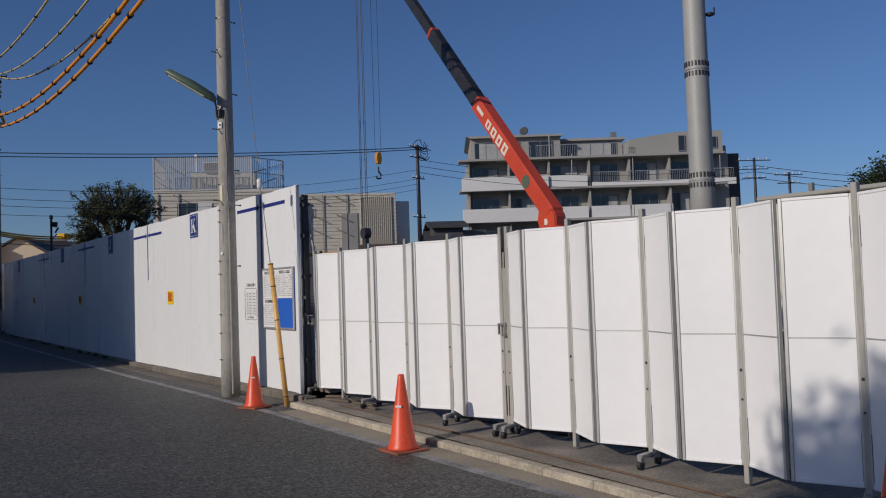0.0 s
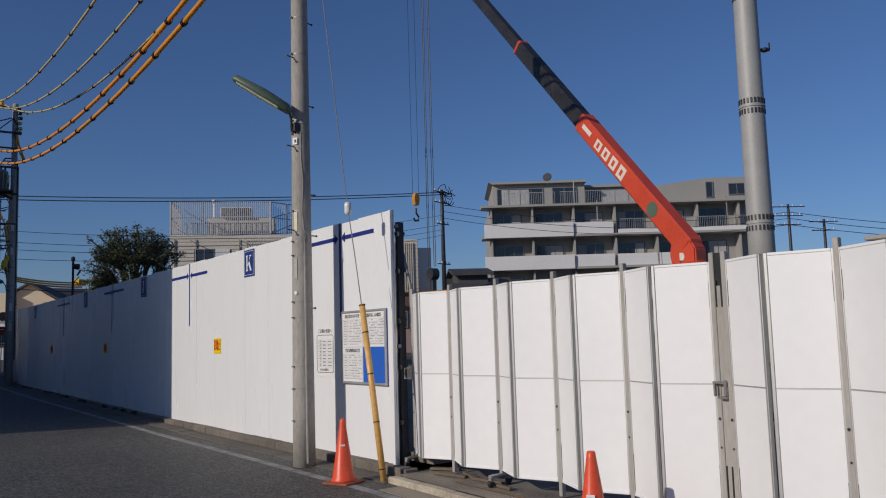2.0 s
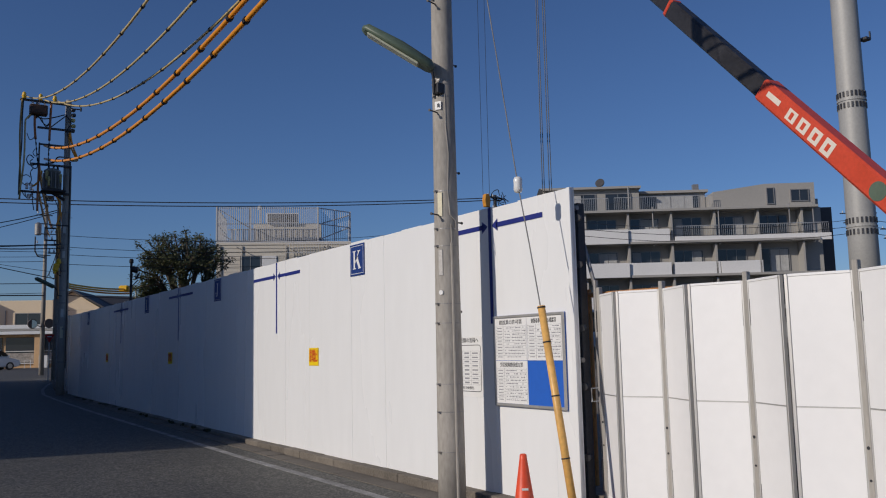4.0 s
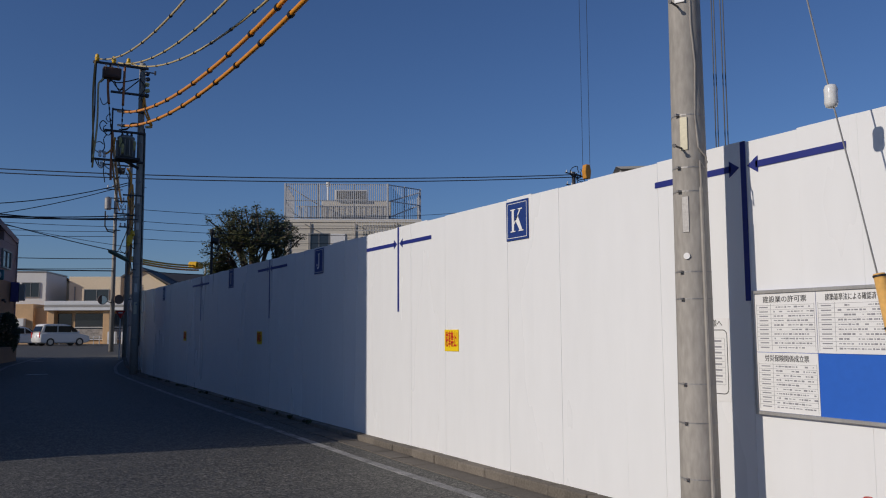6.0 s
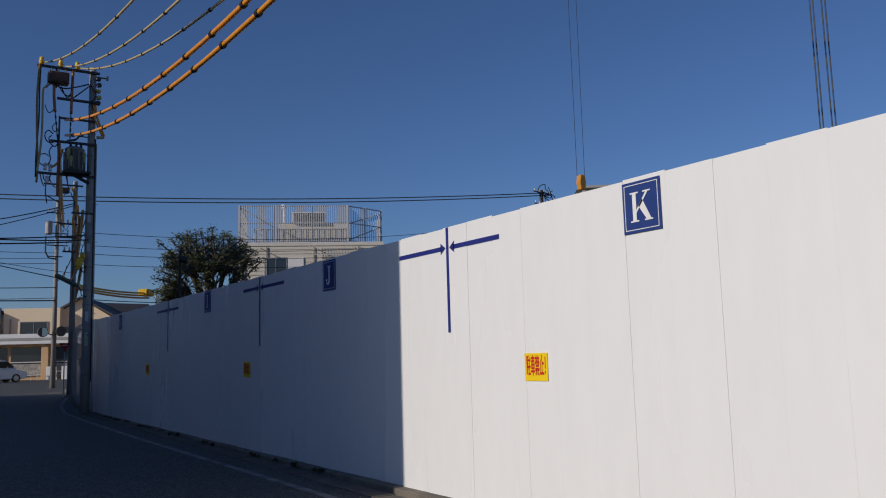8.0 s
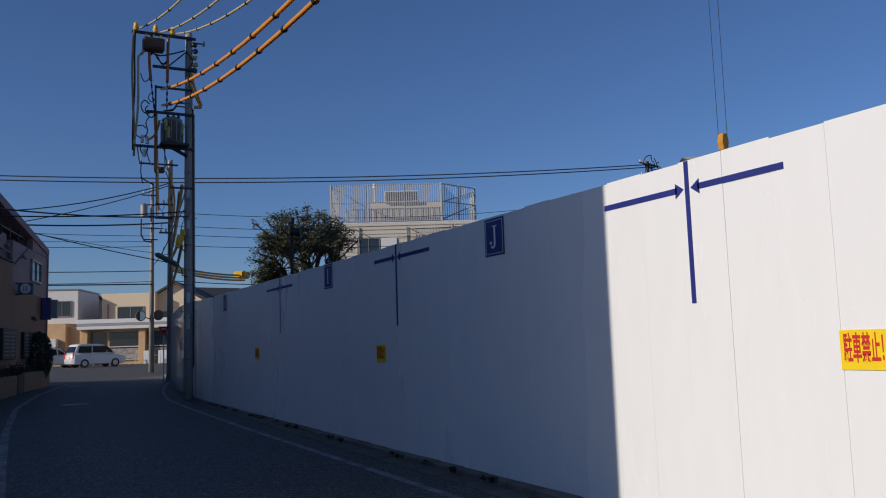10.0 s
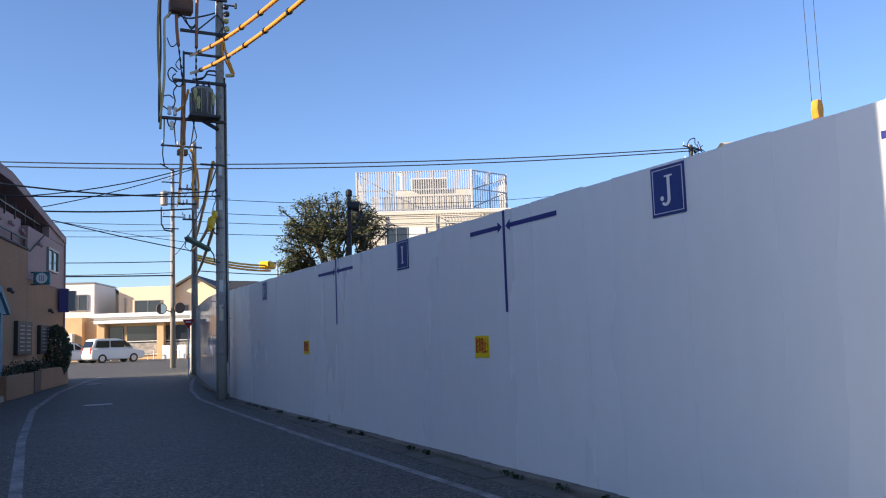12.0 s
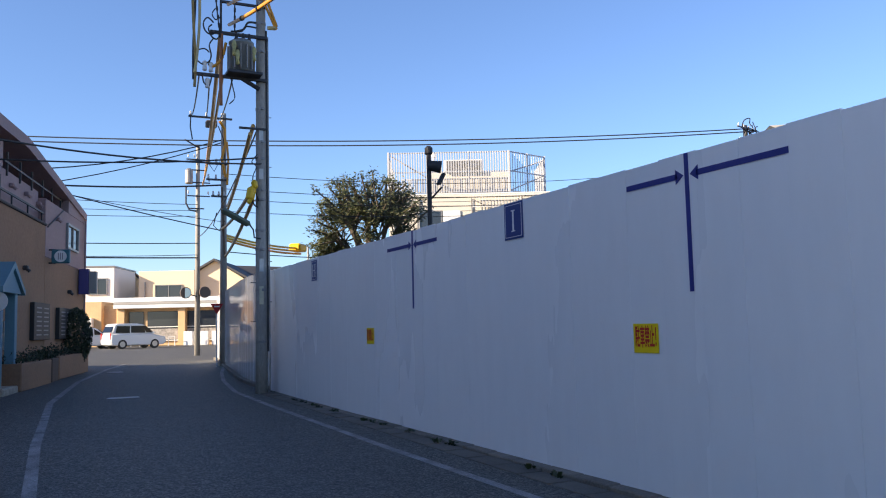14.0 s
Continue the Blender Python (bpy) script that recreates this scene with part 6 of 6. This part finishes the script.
for x in (-3.4, 1.4, 4.7):
    block(st, "pillar", x - 0.28, x + 0.28, -0.2, 0.5, 0, 3.0, STORE_BRICK, "ochre tiled pillar")
for x in (2.2, 3.4, 4.4):
    block(st, "stand", x - 0.35, x + 0.35, -1.2, -0.7, 0, 1.1, STORE_WHITE, "white stand before the shop")
for x in (-2.6, -1.4, 0.8, 2.8):
    bm = B()
    tube(bm, [(x, -1.6, 0), (x, -1.6, 0.7), (x + 0.5, -1.6, 0.7), (x + 0.5, -1.6, 0)], 0.04)
    part("bollard", bm, FENCE_WHITE, st)
block(st, "side_wall", -11.0, -5.0, 0.0, 8, 0, 3.6, STORE_BRICK, "ochre side wall")
block(st, "air_unit", -6.4, -5.6, -0.5, 0.0, 1.6, 2.3, WALL_WHITE)

hs = house("house", 14.4, 98, 6.0, 8, 5.6, 1.9, WALL_CREAM, ROOF, "cream two-storey house with dark gabled roof behind the shop", -24, ((0.28, 0.75),), "y")
block(hs, "flat_wing", -6.6, -1.6, -1, 5, 0, 6.6, WALL_CREAM, "cream flat-roofed wing")
window(hs, -3.9, -1.02, 4.7, 2.4, 1.2)
bm = B()
rod(bm, (-6.0, -1.1, 3), (-6.0, -1.1, 5.6), 0.06)
part("drain_pipe", bm, FRAME, hs)
house("house", 19.5, 101, 7, 8, 5.2, 2.2, WALL_CREAM, ROOF, "cream house with long dark roof beside the trees", 12, ((0.5, 0.75),), "x")
house("house", 24.5, 95, 6, 8, 5.6, 1.8, WALL_WHITE, ROOF, "pale house with dark roof behind the fence", -8, ((0.5, 0.75),), "y")
house("house", 8.0, 106, 6, 8, 4.4, 2.4, WALL_CREAM, ROOF_BROWN, "house with a steep brown roof behind the shop", 4, ((0.4, 0.6),), "y")
gh = thing("house", (3.4, 100, ground(100)), "pale grey flat-roofed house behind the shop", "house", rz=-20)
block(gh, "wall", -6.0, 2.6, 0, 7, 0, 6.9, WALL_WHITE)
block(gh, "parapet", -6.05, 2.65, -0.05, 7.05, 6.9, 7.05, FRAME)
window(gh, 1.2, -0.02, 5.2, 1.6, 1.4)
rng = random.Random(3)
for k in range(9):
    house("house", -30 + 15 * k + rng.uniform(-3, 3), 128 + rng.uniform(-6, 8), 10, 8, 5.6 + rng.uniform(0, 1.5), 1.8, (WALL_CREAM, WALL_WHITE, WALL_GREY)[k % 3], (ROOF, ROOF_BROWN)[k % 2], "distant house with dark roof on the skyline", rng.uniform(-20, 20), ((0.3, 0.7), (0.7, 0.7)), "xy"[k % 2])

# ochre corner building on the shaded side; its front runs along local x, facing the road (-y locally)
OCH = Vector((-2.31, 35.2, 0.0))
ob_ang = math.degrees(math.atan2(17.8, 3.81))


def along_ochre(d, off=0.0, z=0.0):
    """A point d metres along the ochre front, off metres out towards the road."""
    a = radians(ob_ang)
    return OCH + Vector((math.cos(a), math.sin(a), 0)) * d + Vector((math.sin(a), -math.cos(a), 0)) * off + Vector((0, 0, z))


oc = thing("ochre_building", OCH, "ochre rendered building with mauve upper storey beside the road", "building", rz=ob_ang)
LEN = 18.4
block(oc, "wall", 0, 12.1, 0, 8, -0.2, 4.92, WALL_ORANGE, "ochre rendered wall")
block(oc, "lower_wall", 12.1, LEN, 0.0, 8, -0.2, 4.0, WALL_ORANGE, "ochre rendered wall")
# mauve upper storey under a falling roof line, with a dark terrace recess
block(oc, "end_wall", 12.1, LEN, 0.0, 8, 4.0, 5.75, WALL_MAUVE, "mauve tiled wall")
block(oc, "upper_wall", 0, 12.1, 0.22, 8, 4.92, 5.95, WALL_MAUVE, "mauve tiled wall")
block(oc, "near_wall", 0, 8.3, 0.22, 8, 5.95, 6.64, WALL_MAUVE, "mauve tiled wall")
bm = B()
prism(bm, [(15.4, 5.75), (LEN, 5.75), (LEN, 5.90), (15.4, 6.22)], "y", 0.0, 8)
part("corner_wall", bm, WALL_MAUVE, oc, "mauve tiled wall")
# recess filled with charcoal, its shade put into the colour
block(oc, "recess", 8.3, 15.4, 1.1, 7.9, 5.75, 6.15, WALL_DARK, "dark terrace recess")
bm = B()
prism(bm, [(-0.1, 6.64), (9.7, 6.74), (LEN + 0.05, 5.88), (LEN + 0.05, 6.12), (9.7, 7.04), (-0.1, 6.94)], "y", -0.06, 8)
part("roof", bm, WALL_MAUVE, oc, "mauve roof edge")
for k in range(6):
    bm = B()
    box(bm, (8.6 + 1.3 * k, 0.2, 6.1), (0.05, 0.05, 0.62 - 0.04 * k))
    part("recess_post", bm, DARK_STEEL, oc)
bm = B()
box(bm, (11.85, 0.2, 6.14), (7.1, 0.04, 0.05))
part("recess_rail", bm, DARK_STEEL, oc, "thin dark rail")
block(oc, "terrace_coping", -0.05, 12.1, -0.05, 0.21, 4.92, 4.99, WALL_DARK)
for k in range(8):
    bm = B()
    box(bm, (0.3 + 1.65 * k, 0.06, 5.14), (0.04, 0.04, 0.30))
    part("railing_post", bm, DARK_STEEL, oc)
bm = B()
box(bm, (6.1, 0.06, 5.29), (11.9, 0.05, 0.05))
part("railing", bm, DARK_STEEL, oc, "dark terrace railing")
# flat charcoal panel: shade of an opening as colour, no hole behind
block(oc, "opening", 6.9, 8.1, 0.2, 0.3, 5.0, 5.75, WALL_DARK, "charcoal panel standing in for a shaded terrace opening")
window(oc, 15.95, 0.0, 4.95, 1.8, 0.78)
for x, z, w, h in ((11.4, 2.08, 1.95, 1.05), (14.65, 2.05, 1.95, 0.98)):
    bm = B()
    box(bm, (x, -0.06, z), (w, 0.12, h), bev=0.01)
    fr = part("framed_board", bm, BLACK, oc, "dark framed menu board")
    bm = B()
    for k in range(7):
        for sd in (-1, 1):
            box(bm, (x + sd * w * 0.22, -0.125, z + h * 0.36 - k * h * 0.12), (w * 0.30, 0.01, h * 0.035))
    part("print_bar", bm, INK_GREY, fr)
for x, z in ((13.5, 5.3), (9.6, 3.49), (15.5, 3.11), (8.97, 5.6), (10.5, 5.62), (11.9, 5.55)):
    bm = B()
    box(bm, (x, -0.06 if z < 5.4 else 0.16, z), (0.16, 0.15, 0.12), bev=0.03)
    rod(bm, (x, -0.1 if z < 5.4 else 0.12, z - 0.04), (x, -0.17 if z < 5.4 else 0.05, z - 0.10), 0.045, n=10)
    part("vent_hood", bm, DARK_STEEL if z < 4 else WALL_MAUVE, oc)
bm = B()
rod(bm, (LEN - 0.2, -0.06, 0), (LEN - 0.2, -0.06, 5.85), 0.035)
part("drain_pipe", bm, WALL_MAUVE, oc)
bm = B()
rod(bm, (12.2, -0.04, 4.9), (14.4, -0.04, 5.7), 0.02)
part("stay_rod", bm, DARK_STEEL, oc)

cs = thing("round_shop_sign", along_ochre(12.6, 0, 4.05), "teal box sign with a pale round symbol on the wall", "shop sign", rz=ob_ang)
bm = B()
box(bm, (0, -0.34, 0), (0.14, 0.52, 0.42), bev=0.03)
part("box", bm, mat("teal_sign_sheet", (0.03, 0.16, 0.20), 0.4, var=0.08), cs)
bm = B()
rod(bm, (-0.078, -0.34, 0), (-0.07, -0.34, 0), 0.175, n=24)
symbol = part("symbol", bm, PAPER, cs, "pale round symbol")
bm = B()
for dy in (-0.07, 0.0, 0.07):
    box(bm, (-0.081, -0.34 + dy * 0.8, 0), (0.004, 0.025, 0.2))
part("print_bar", bm, INK_GREY, symbol)
bm = B()
rod(bm, (0, 0, 0.2), (0, -0.2, 0.2), 0.025)
rod(bm, (0, 0, -0.2), (0, -0.2, -0.2), 0.025)
part("bracket", bm, DARK_STEEL, cs)
ps = thing("projecting_sign", along_ochre(17.3, 0, 3.55), "violet and grey projecting box sign on the corner wall", "shop sign", rz=ob_ang)
bm = B()
box(bm, (0, -0.20, 0), (0.30, 0.34, 0.90), bev=0.02)
part("box", bm, PURPLE, ps)
bm = B()
box(bm, (0.0, -0.50, -0.02), (0.30, 0.24, 0.76), bev=0.01)
part("face", bm, WALL_GREY, ps, "grey sign face")

# planters and hedge along the ochre wall
for d, w, mm in ((8.85, 3.2, WALL_ORANGE), (10.98, 0.8, ROOF_BROWN), (13.8, 4.6, WALL_ORANGE)):
    y = along_ochre(d).y
    t = thing("planter", along_ochre(d, 0.30, ground(y, 0)), "low ochre wall planter with shrubs beside the building", "planter", "planters by the wall", rz=ob_ang)
    bm = B()
    box(bm, (0, 0, 0.32), (w, 0.55, 0.66), bev=0.02)
    part("box", bm, mm, t)
    bm = B()
    r = random.Random(int(y * 10))
    for k in range(500):
        p = Vector((r.uniform(-w / 2, w / 2), r.uniform(-.27, .27), 0.66 + abs(r.gauss(0, 0.13))))
        u = Vector((r.gauss(0, 1), r.gauss(0, 1), r.gauss(0, 1))).normalized() * 0.045
        v = u.orthogonal().normalized() * 0.02
        bm.faces.new([bm.verts.new(c) for c in (p - u, p + v, p + u, p - v)])
    part("shrub", bm, LEAF_DARK, t)
t = thing("hedge_bush", along_ochre(15.3, 0.30, ground(50, 1) + 0.12), "dense dark clipped bush by the corner wall", "bush")
bm = B()
r = random.Random(8)
for k in range(4500):
    d = Vector((r.gauss(0, 1), r.gauss(0, 1), r.gauss(0, 1))).normalized()
    rad = 0.75 + 0.25 * r.random()
    p = Vector((d.x * 0.52 * rad, d.y * 0.7 * rad, 1.05 + d.z * 0.98 * rad))
    u = Vector((r.gauss(0, 1), r.gauss(0, 1), r.gauss(0, 1))).normalized() * 0.05
    v = u.orthogonal().normalized() * 0.025
    bm.faces.new([bm.verts.new(c) for c in (p - u, p + v, p + u, p - v)])
part("leaves", bm, LEAF_DARK, t)
bm = B()
rod(bm, (0, 0, -0.3), (0, 0, 1.2), 0.06)
part("stem", bm, BARK, t)

# teal gabled kiosk porch
kp = thing("shop_porch", along_ochre(6.85, 0, ground(42, 0)), "small teal wooden porch with a gabled roof", "porch", rz=ob_ang)
for s in (-1, 1):
    bm = B()
    box(bm, (s * 0.62, -0.26, 1.2), (0.22, 0.22, 2.4), bev=0.01)
    part("post", bm, TEAL, kp)
bm = B()
prism(bm, [(-1.0, 2.32), (0, 2.92), (1.0, 2.32), (1.0, 2.45), (0, 3.08), (-1.0, 2.45)], "y", -0.48, 0.0)
part("roof", bm, TEAL, kp)
bm = B()
prism(bm, [(-0.85, 2.34), (0, 2.90), (0.85, 2.34)], "y", -0.42, -0.36)
part("gable", bm, TEAL, kp)
bm = B()
rod(bm, (-0.72, -0.30, 2.12), (-0.74, -0.30, 2.12), 0.22, n=20)
part("sign", bm, PAPER, kp, "white oval sign")
bm = B()
box(bm, (1.0, -0.05, 1.35), (0.45, 0.06, 0.7), bev=0.01)
part("poster", bm, PAPER, kp, "white poster")
bm = B()
box(bm, (0, -0.25, 0.06), (1.7, 0.5, 0.2), bev=0.03)
part("step", bm, KERB, kp)

# unseen house next door that shades the street, pale to bounce light back
nb = thing("neighbour_building", (-1.9, 20.07, ground(22, 0)), "unseen plain pale house that shades the road", "building")
block(nb, "wall", -9, 0, 0, 4.2, -0.2, 6.35, WALL_WHITE, "pale rendered wall", bev=0)
block(nb, "parapet", -9.05, 0.0, 0.0, 4.25, 6.35, 6.5, WALL_DARK, bev=0)
for z in (1.6, 4.6):
    window(nb, 0.02, 2.1, z, 1.6, 1.3, 90)
# unseen block added far back: shades the fence yet leaves more sky open
lb = thing("long_block", (-24.0, 21.2, ground(22, 0)), "unseen long pale block added to shade the street", "building")
block(lb, "wall", -9, 0, 0, 16.5, -0.2, 16.8, WALL_WHITE, "pale rendered wall")
block(lb, "parapet", -9.1, 0.1, -0.1, 16.6, 16.8, 17.1, WALL_DARK)
for z in (2, 5, 8, 11, 14):
    for k in range(5):
        window(lb, 0.02, 1.8 + 3.2 * k, z, 1.7, 1.4, 90)
# unseen taller block further back on the same side, added to shade the poles
tb = thing("tower_block", (-12.0, 36.6, 0.0), "unseen tall plain block that shades the corner poles", "building")
block(tb, "wall", -10, 0, 0, 15.6, 0, 17.2, WALL_WHITE, "pale rendered wall")
block(tb, "parapet", -10.1, 0.1, -0.1, 15.7, 17.2, 17.6, WALL_GREY)
for z in (2, 5, 8, 11, 14):
    for k in range(5):
        window(tb, 0.02, 1.7 + 3.0 * k, z, 1.7, 1.4, 90)
# low garden wall opposite the gate
bm = B()
box(bm, (-9.0, 6, 0.55), (0.15, 30, 1.1), bev=0.01)
solid("wall_garden", bm, CONCRETE, "low grey block garden wall across the road", "wall", kind="structure")


# ---- trees ----
def tree(x, y, z0, h, rx, ry, rz, cz, n, leaf, material, seed, label, limbs=9, trunk=0.16, clump=0.55):
    """Tapered trunk, forked limbs that reach the crown, leaf sprays gathered round the twig ends."""
    r = random.Random(seed)
    t = thing("tree", (x, y, z0), label, "tree")
    bm = B()
    ends = []
    fork = max(0.8, cz - rz * 1.05)
    rod(bm, (0, 0, -0.1), (0.05, 0, fork), trunk, trunk * 0.7, n=10)
    for k in range(limbs):
        a = 2 * math.pi * k / limbs + r.uniform(-0.3, 0.3)
        el = r.uniform(0.1, 1.0)
        mid = Vector((math.cos(a) * rx * 0.45 * (1.1 - el * 0.6), math.sin(a) * ry * 0.45 * (1.1 - el * 0.6), fork + (cz - fork) * (0.45 + 0.6 * el)))
        tube(bm, [(0.05, 0, fork - 0.2), Vector((0.05, 0, fork)).lerp(mid, 0.5) + Vector((r.uniform(-.15, .15), r.uniform(-.15, .15), -0.1)), mid], trunk * 0.42, 6)
        for j in range(7):
            d = Vector((math.cos(a) * 0.9 + r.gauss(0, 0.6), math.sin(a) * 0.9 + r.gauss(0, 0.6), r.gauss(0.25, 0.6) + el * 0.7)).normalized()
            f = r.uniform(0.72, 1.03)
            e = Vector((d.x * rx * f, d.y * ry * f, cz + d.z * rz * f))
            tube(bm, [mid, mid.lerp(e, 0.5) + Vector((r.uniform(-.2, .2), r.uniform(-.2, .2), 0.12)), e], trunk * 0.17, 5)
            ends += [e, mid.lerp(e, 0.72), mid.lerp(e, 0.45)]
    part("trunk", bm, BARK, t, "brown branching trunk")
    vs, fs = [], []
    for k in range(n):
        e = r.choice(ends)
        p = e + Vector((r.gauss(0, clump * 0.5), r.gauss(0, clump * 0.5), r.gauss(0, clump * 0.38)))
        u = Vector((r.gauss(0, 1), r.gauss(0, 1), r.gauss(0, 0.7))).normalized()
        v = u.orthogonal().normalized()
        s = leaf * r.uniform(0.6, 1.3)
        i = len(vs)
        vs += [p - u * s, p + v * s * 0.42, p + u * s, p - v * s * 0.42]
        fs.append((i, i + 1, i + 2, i + 3))
    me = bpy.data.meshes.new("crown")
    me.from_pydata(vs, [], fs)
    me.materials.append(material)
    crown = new("crown", me)
    crown.parent = t
    return t


tree(13.75, 56.0, 0.4, 9, 2.95, 2.7, 2.25, 6.25, 15000, 0.085, LEAF_MID, 4, "broadleaf tree with dark glossy leaves behind the fence", 15, 0.22, 0.30)
tree(12.3, 57.2, 0.4, 6, 0.9, 0.9, 0.8, 4.7, 2500, 0.09, LEAF, 14, "small yellow-green tree behind the fence", 6, 0.07, 0.4)
tree(43.2, 21.2, 0.1, 8, 2.6, 2.6, 2.2, 5.4, 9000, 0.11, LEAF_DARK, 6, "dark evergreen tree behind the site office", 9, 0.2, 0.5)
tree(-6.3, 1.75, 0.0, 6.6, 1.6, 1.8, 1.2, 5.02, 14000, 0.075, LEAF, 9, "small roadside tree opposite the gate", 8, 0.10, 0.34)


# ---- parked cars ----
def car(x, y, rz, L, Wd, H, label, hatch=True):
    t = thing("car", (x, y, ground(y)), label, "car", "cars parked by the shop", rz=rz)
    hw = Wd / 2
    low = [(-L / 2, 0.35), (-L / 2 + 0.03, 0.95), (-L / 2 + 0.12, H * 0.60), (L / 2 - 1.15, H * 0.58), (L / 2 - 0.25, H * 0.47), (L / 2, H * 0.36), (L / 2 - 0.02, 0.35), (L / 2 - 0.3, 0.22), (-L / 2 + 0.25, 0.22)]
    bm = B()
    prism(bm, low, "y", -hw, hw)
    bmesh.ops.bevel(bm, geom=list(bm.edges), offset=0.06, segments=2, affect="EDGES")
    body = part("body", bm, CAR_WHITE, t, "white painted body", smooth=True)
    top = [(-L / 2 + 0.10, H * 0.58), (-L / 2 + 0.30, H * 0.96), (-L / 2 + 0.6, H), (L / 2 - 2.0, H * 0.99), (L / 2 - 1.55, H * 0.93), (L / 2 - 0.85, H * 0.56)]
    bm = B()
    prism(bm, top, "y", -hw + 0.12, hw - 0.12)
    bmesh.ops.bevel(bm, geom=list(bm.edges), offset=0.05, segments=2, affect="EDGES")
    part("cabin", bm, CAR_WHITE, t, "white roof and pillars", smooth=True)
    for s in (-1, 1):
        for x0, x1, x2, x3 in ((-L / 2 + 0.35, -L / 2 + 1.35, -L / 2 + 1.35, -L / 2 + 0.45), (-L / 2 + 1.43, -L / 2 + 2.45, -L / 2 + 2.4, -L / 2 + 1.43), (-L / 2 + 2.53, L / 2 - 1.0, L / 2 - 1.7, -L / 2 + 2.5)):
            bm = B()
            prism(bm, [(x0, H * 0.63), (x1, H * 0.62), (x2, H * 0.9), (x3, H * 0.9)], "y", s * (hw - 0.115), s * (hw - 0.10))
            part("side_window", bm, CAR_GLASS, body)
        for cx in (-L / 2 + 0.8, L / 2 - 0.85):
            bm = B()
            rod(bm, (cx, s * (hw - 0.2), 0.31), (cx, s * (hw + 0.005), 0.31), 0.31, n=24)
            wh = part("wheel", bm, BLACK, t, "black tyre")
            bm = B()
            rod(bm, (cx, s * (hw + 0.004), 0.31), (cx, s * (hw + 0.012), 0.31), 0.19, n=18)
            part("rim", bm, ALU, wh)
        bm = B()
        box(bm, (-L / 2 + 0.02, s * (hw - 0.14), H * 0.5), (0.06, 0.12, 0.42), bev=0.01)
        part("tail_light", bm, RED_INK, body, "red tail light")
        bm = B()
        box(bm, (L / 2 - 1.0, s * (hw + 0.08), H * 0.62), (0.12, 0.16, 0.14), bev=0.03)
        part("wing_mirror", bm, CAR_WHITE, body)
        bm = B()
        box(bm, (L / 2 - 0.16, s * (hw - 0.2), H * 0.42), (0.2, 0.3, 0.12), bev=0.02)
        part("headlight", bm, PORCELAIN, body)
    bm = B()
    box(bm, (-L / 2 + 0.17, 0, H * 0.77), (0.04, Wd - 0.4, H * 0.26), Matrix.Rotation(radians(26), 3, "Y"))
    part("rear_window", bm, CAR_GLASS, body)
    bm = B()
    box(bm, (L / 2 - 1.18, 0, H * 0.77), (0.04, Wd - 0.36, H * 0.36), Matrix.Rotation(radians(-52), 3, "Y"))
    part("windscreen", bm, CAR_GLASS, body)
    bm = B()
    box(bm, (-L / 2 - 0.005, 0, H * 0.42), (0.02, 0.36, 0.17))
    part("plate", bm, PAPER, body, "blank white plate")
    return t


car(5.9, 81.5, 20, 3.95, 1.7, 1.72, "white compact van parked before the shop")
car(2.9, 83.5, 10, 4.2, 1.7, 1.55, "white hatchback parked beside the van")
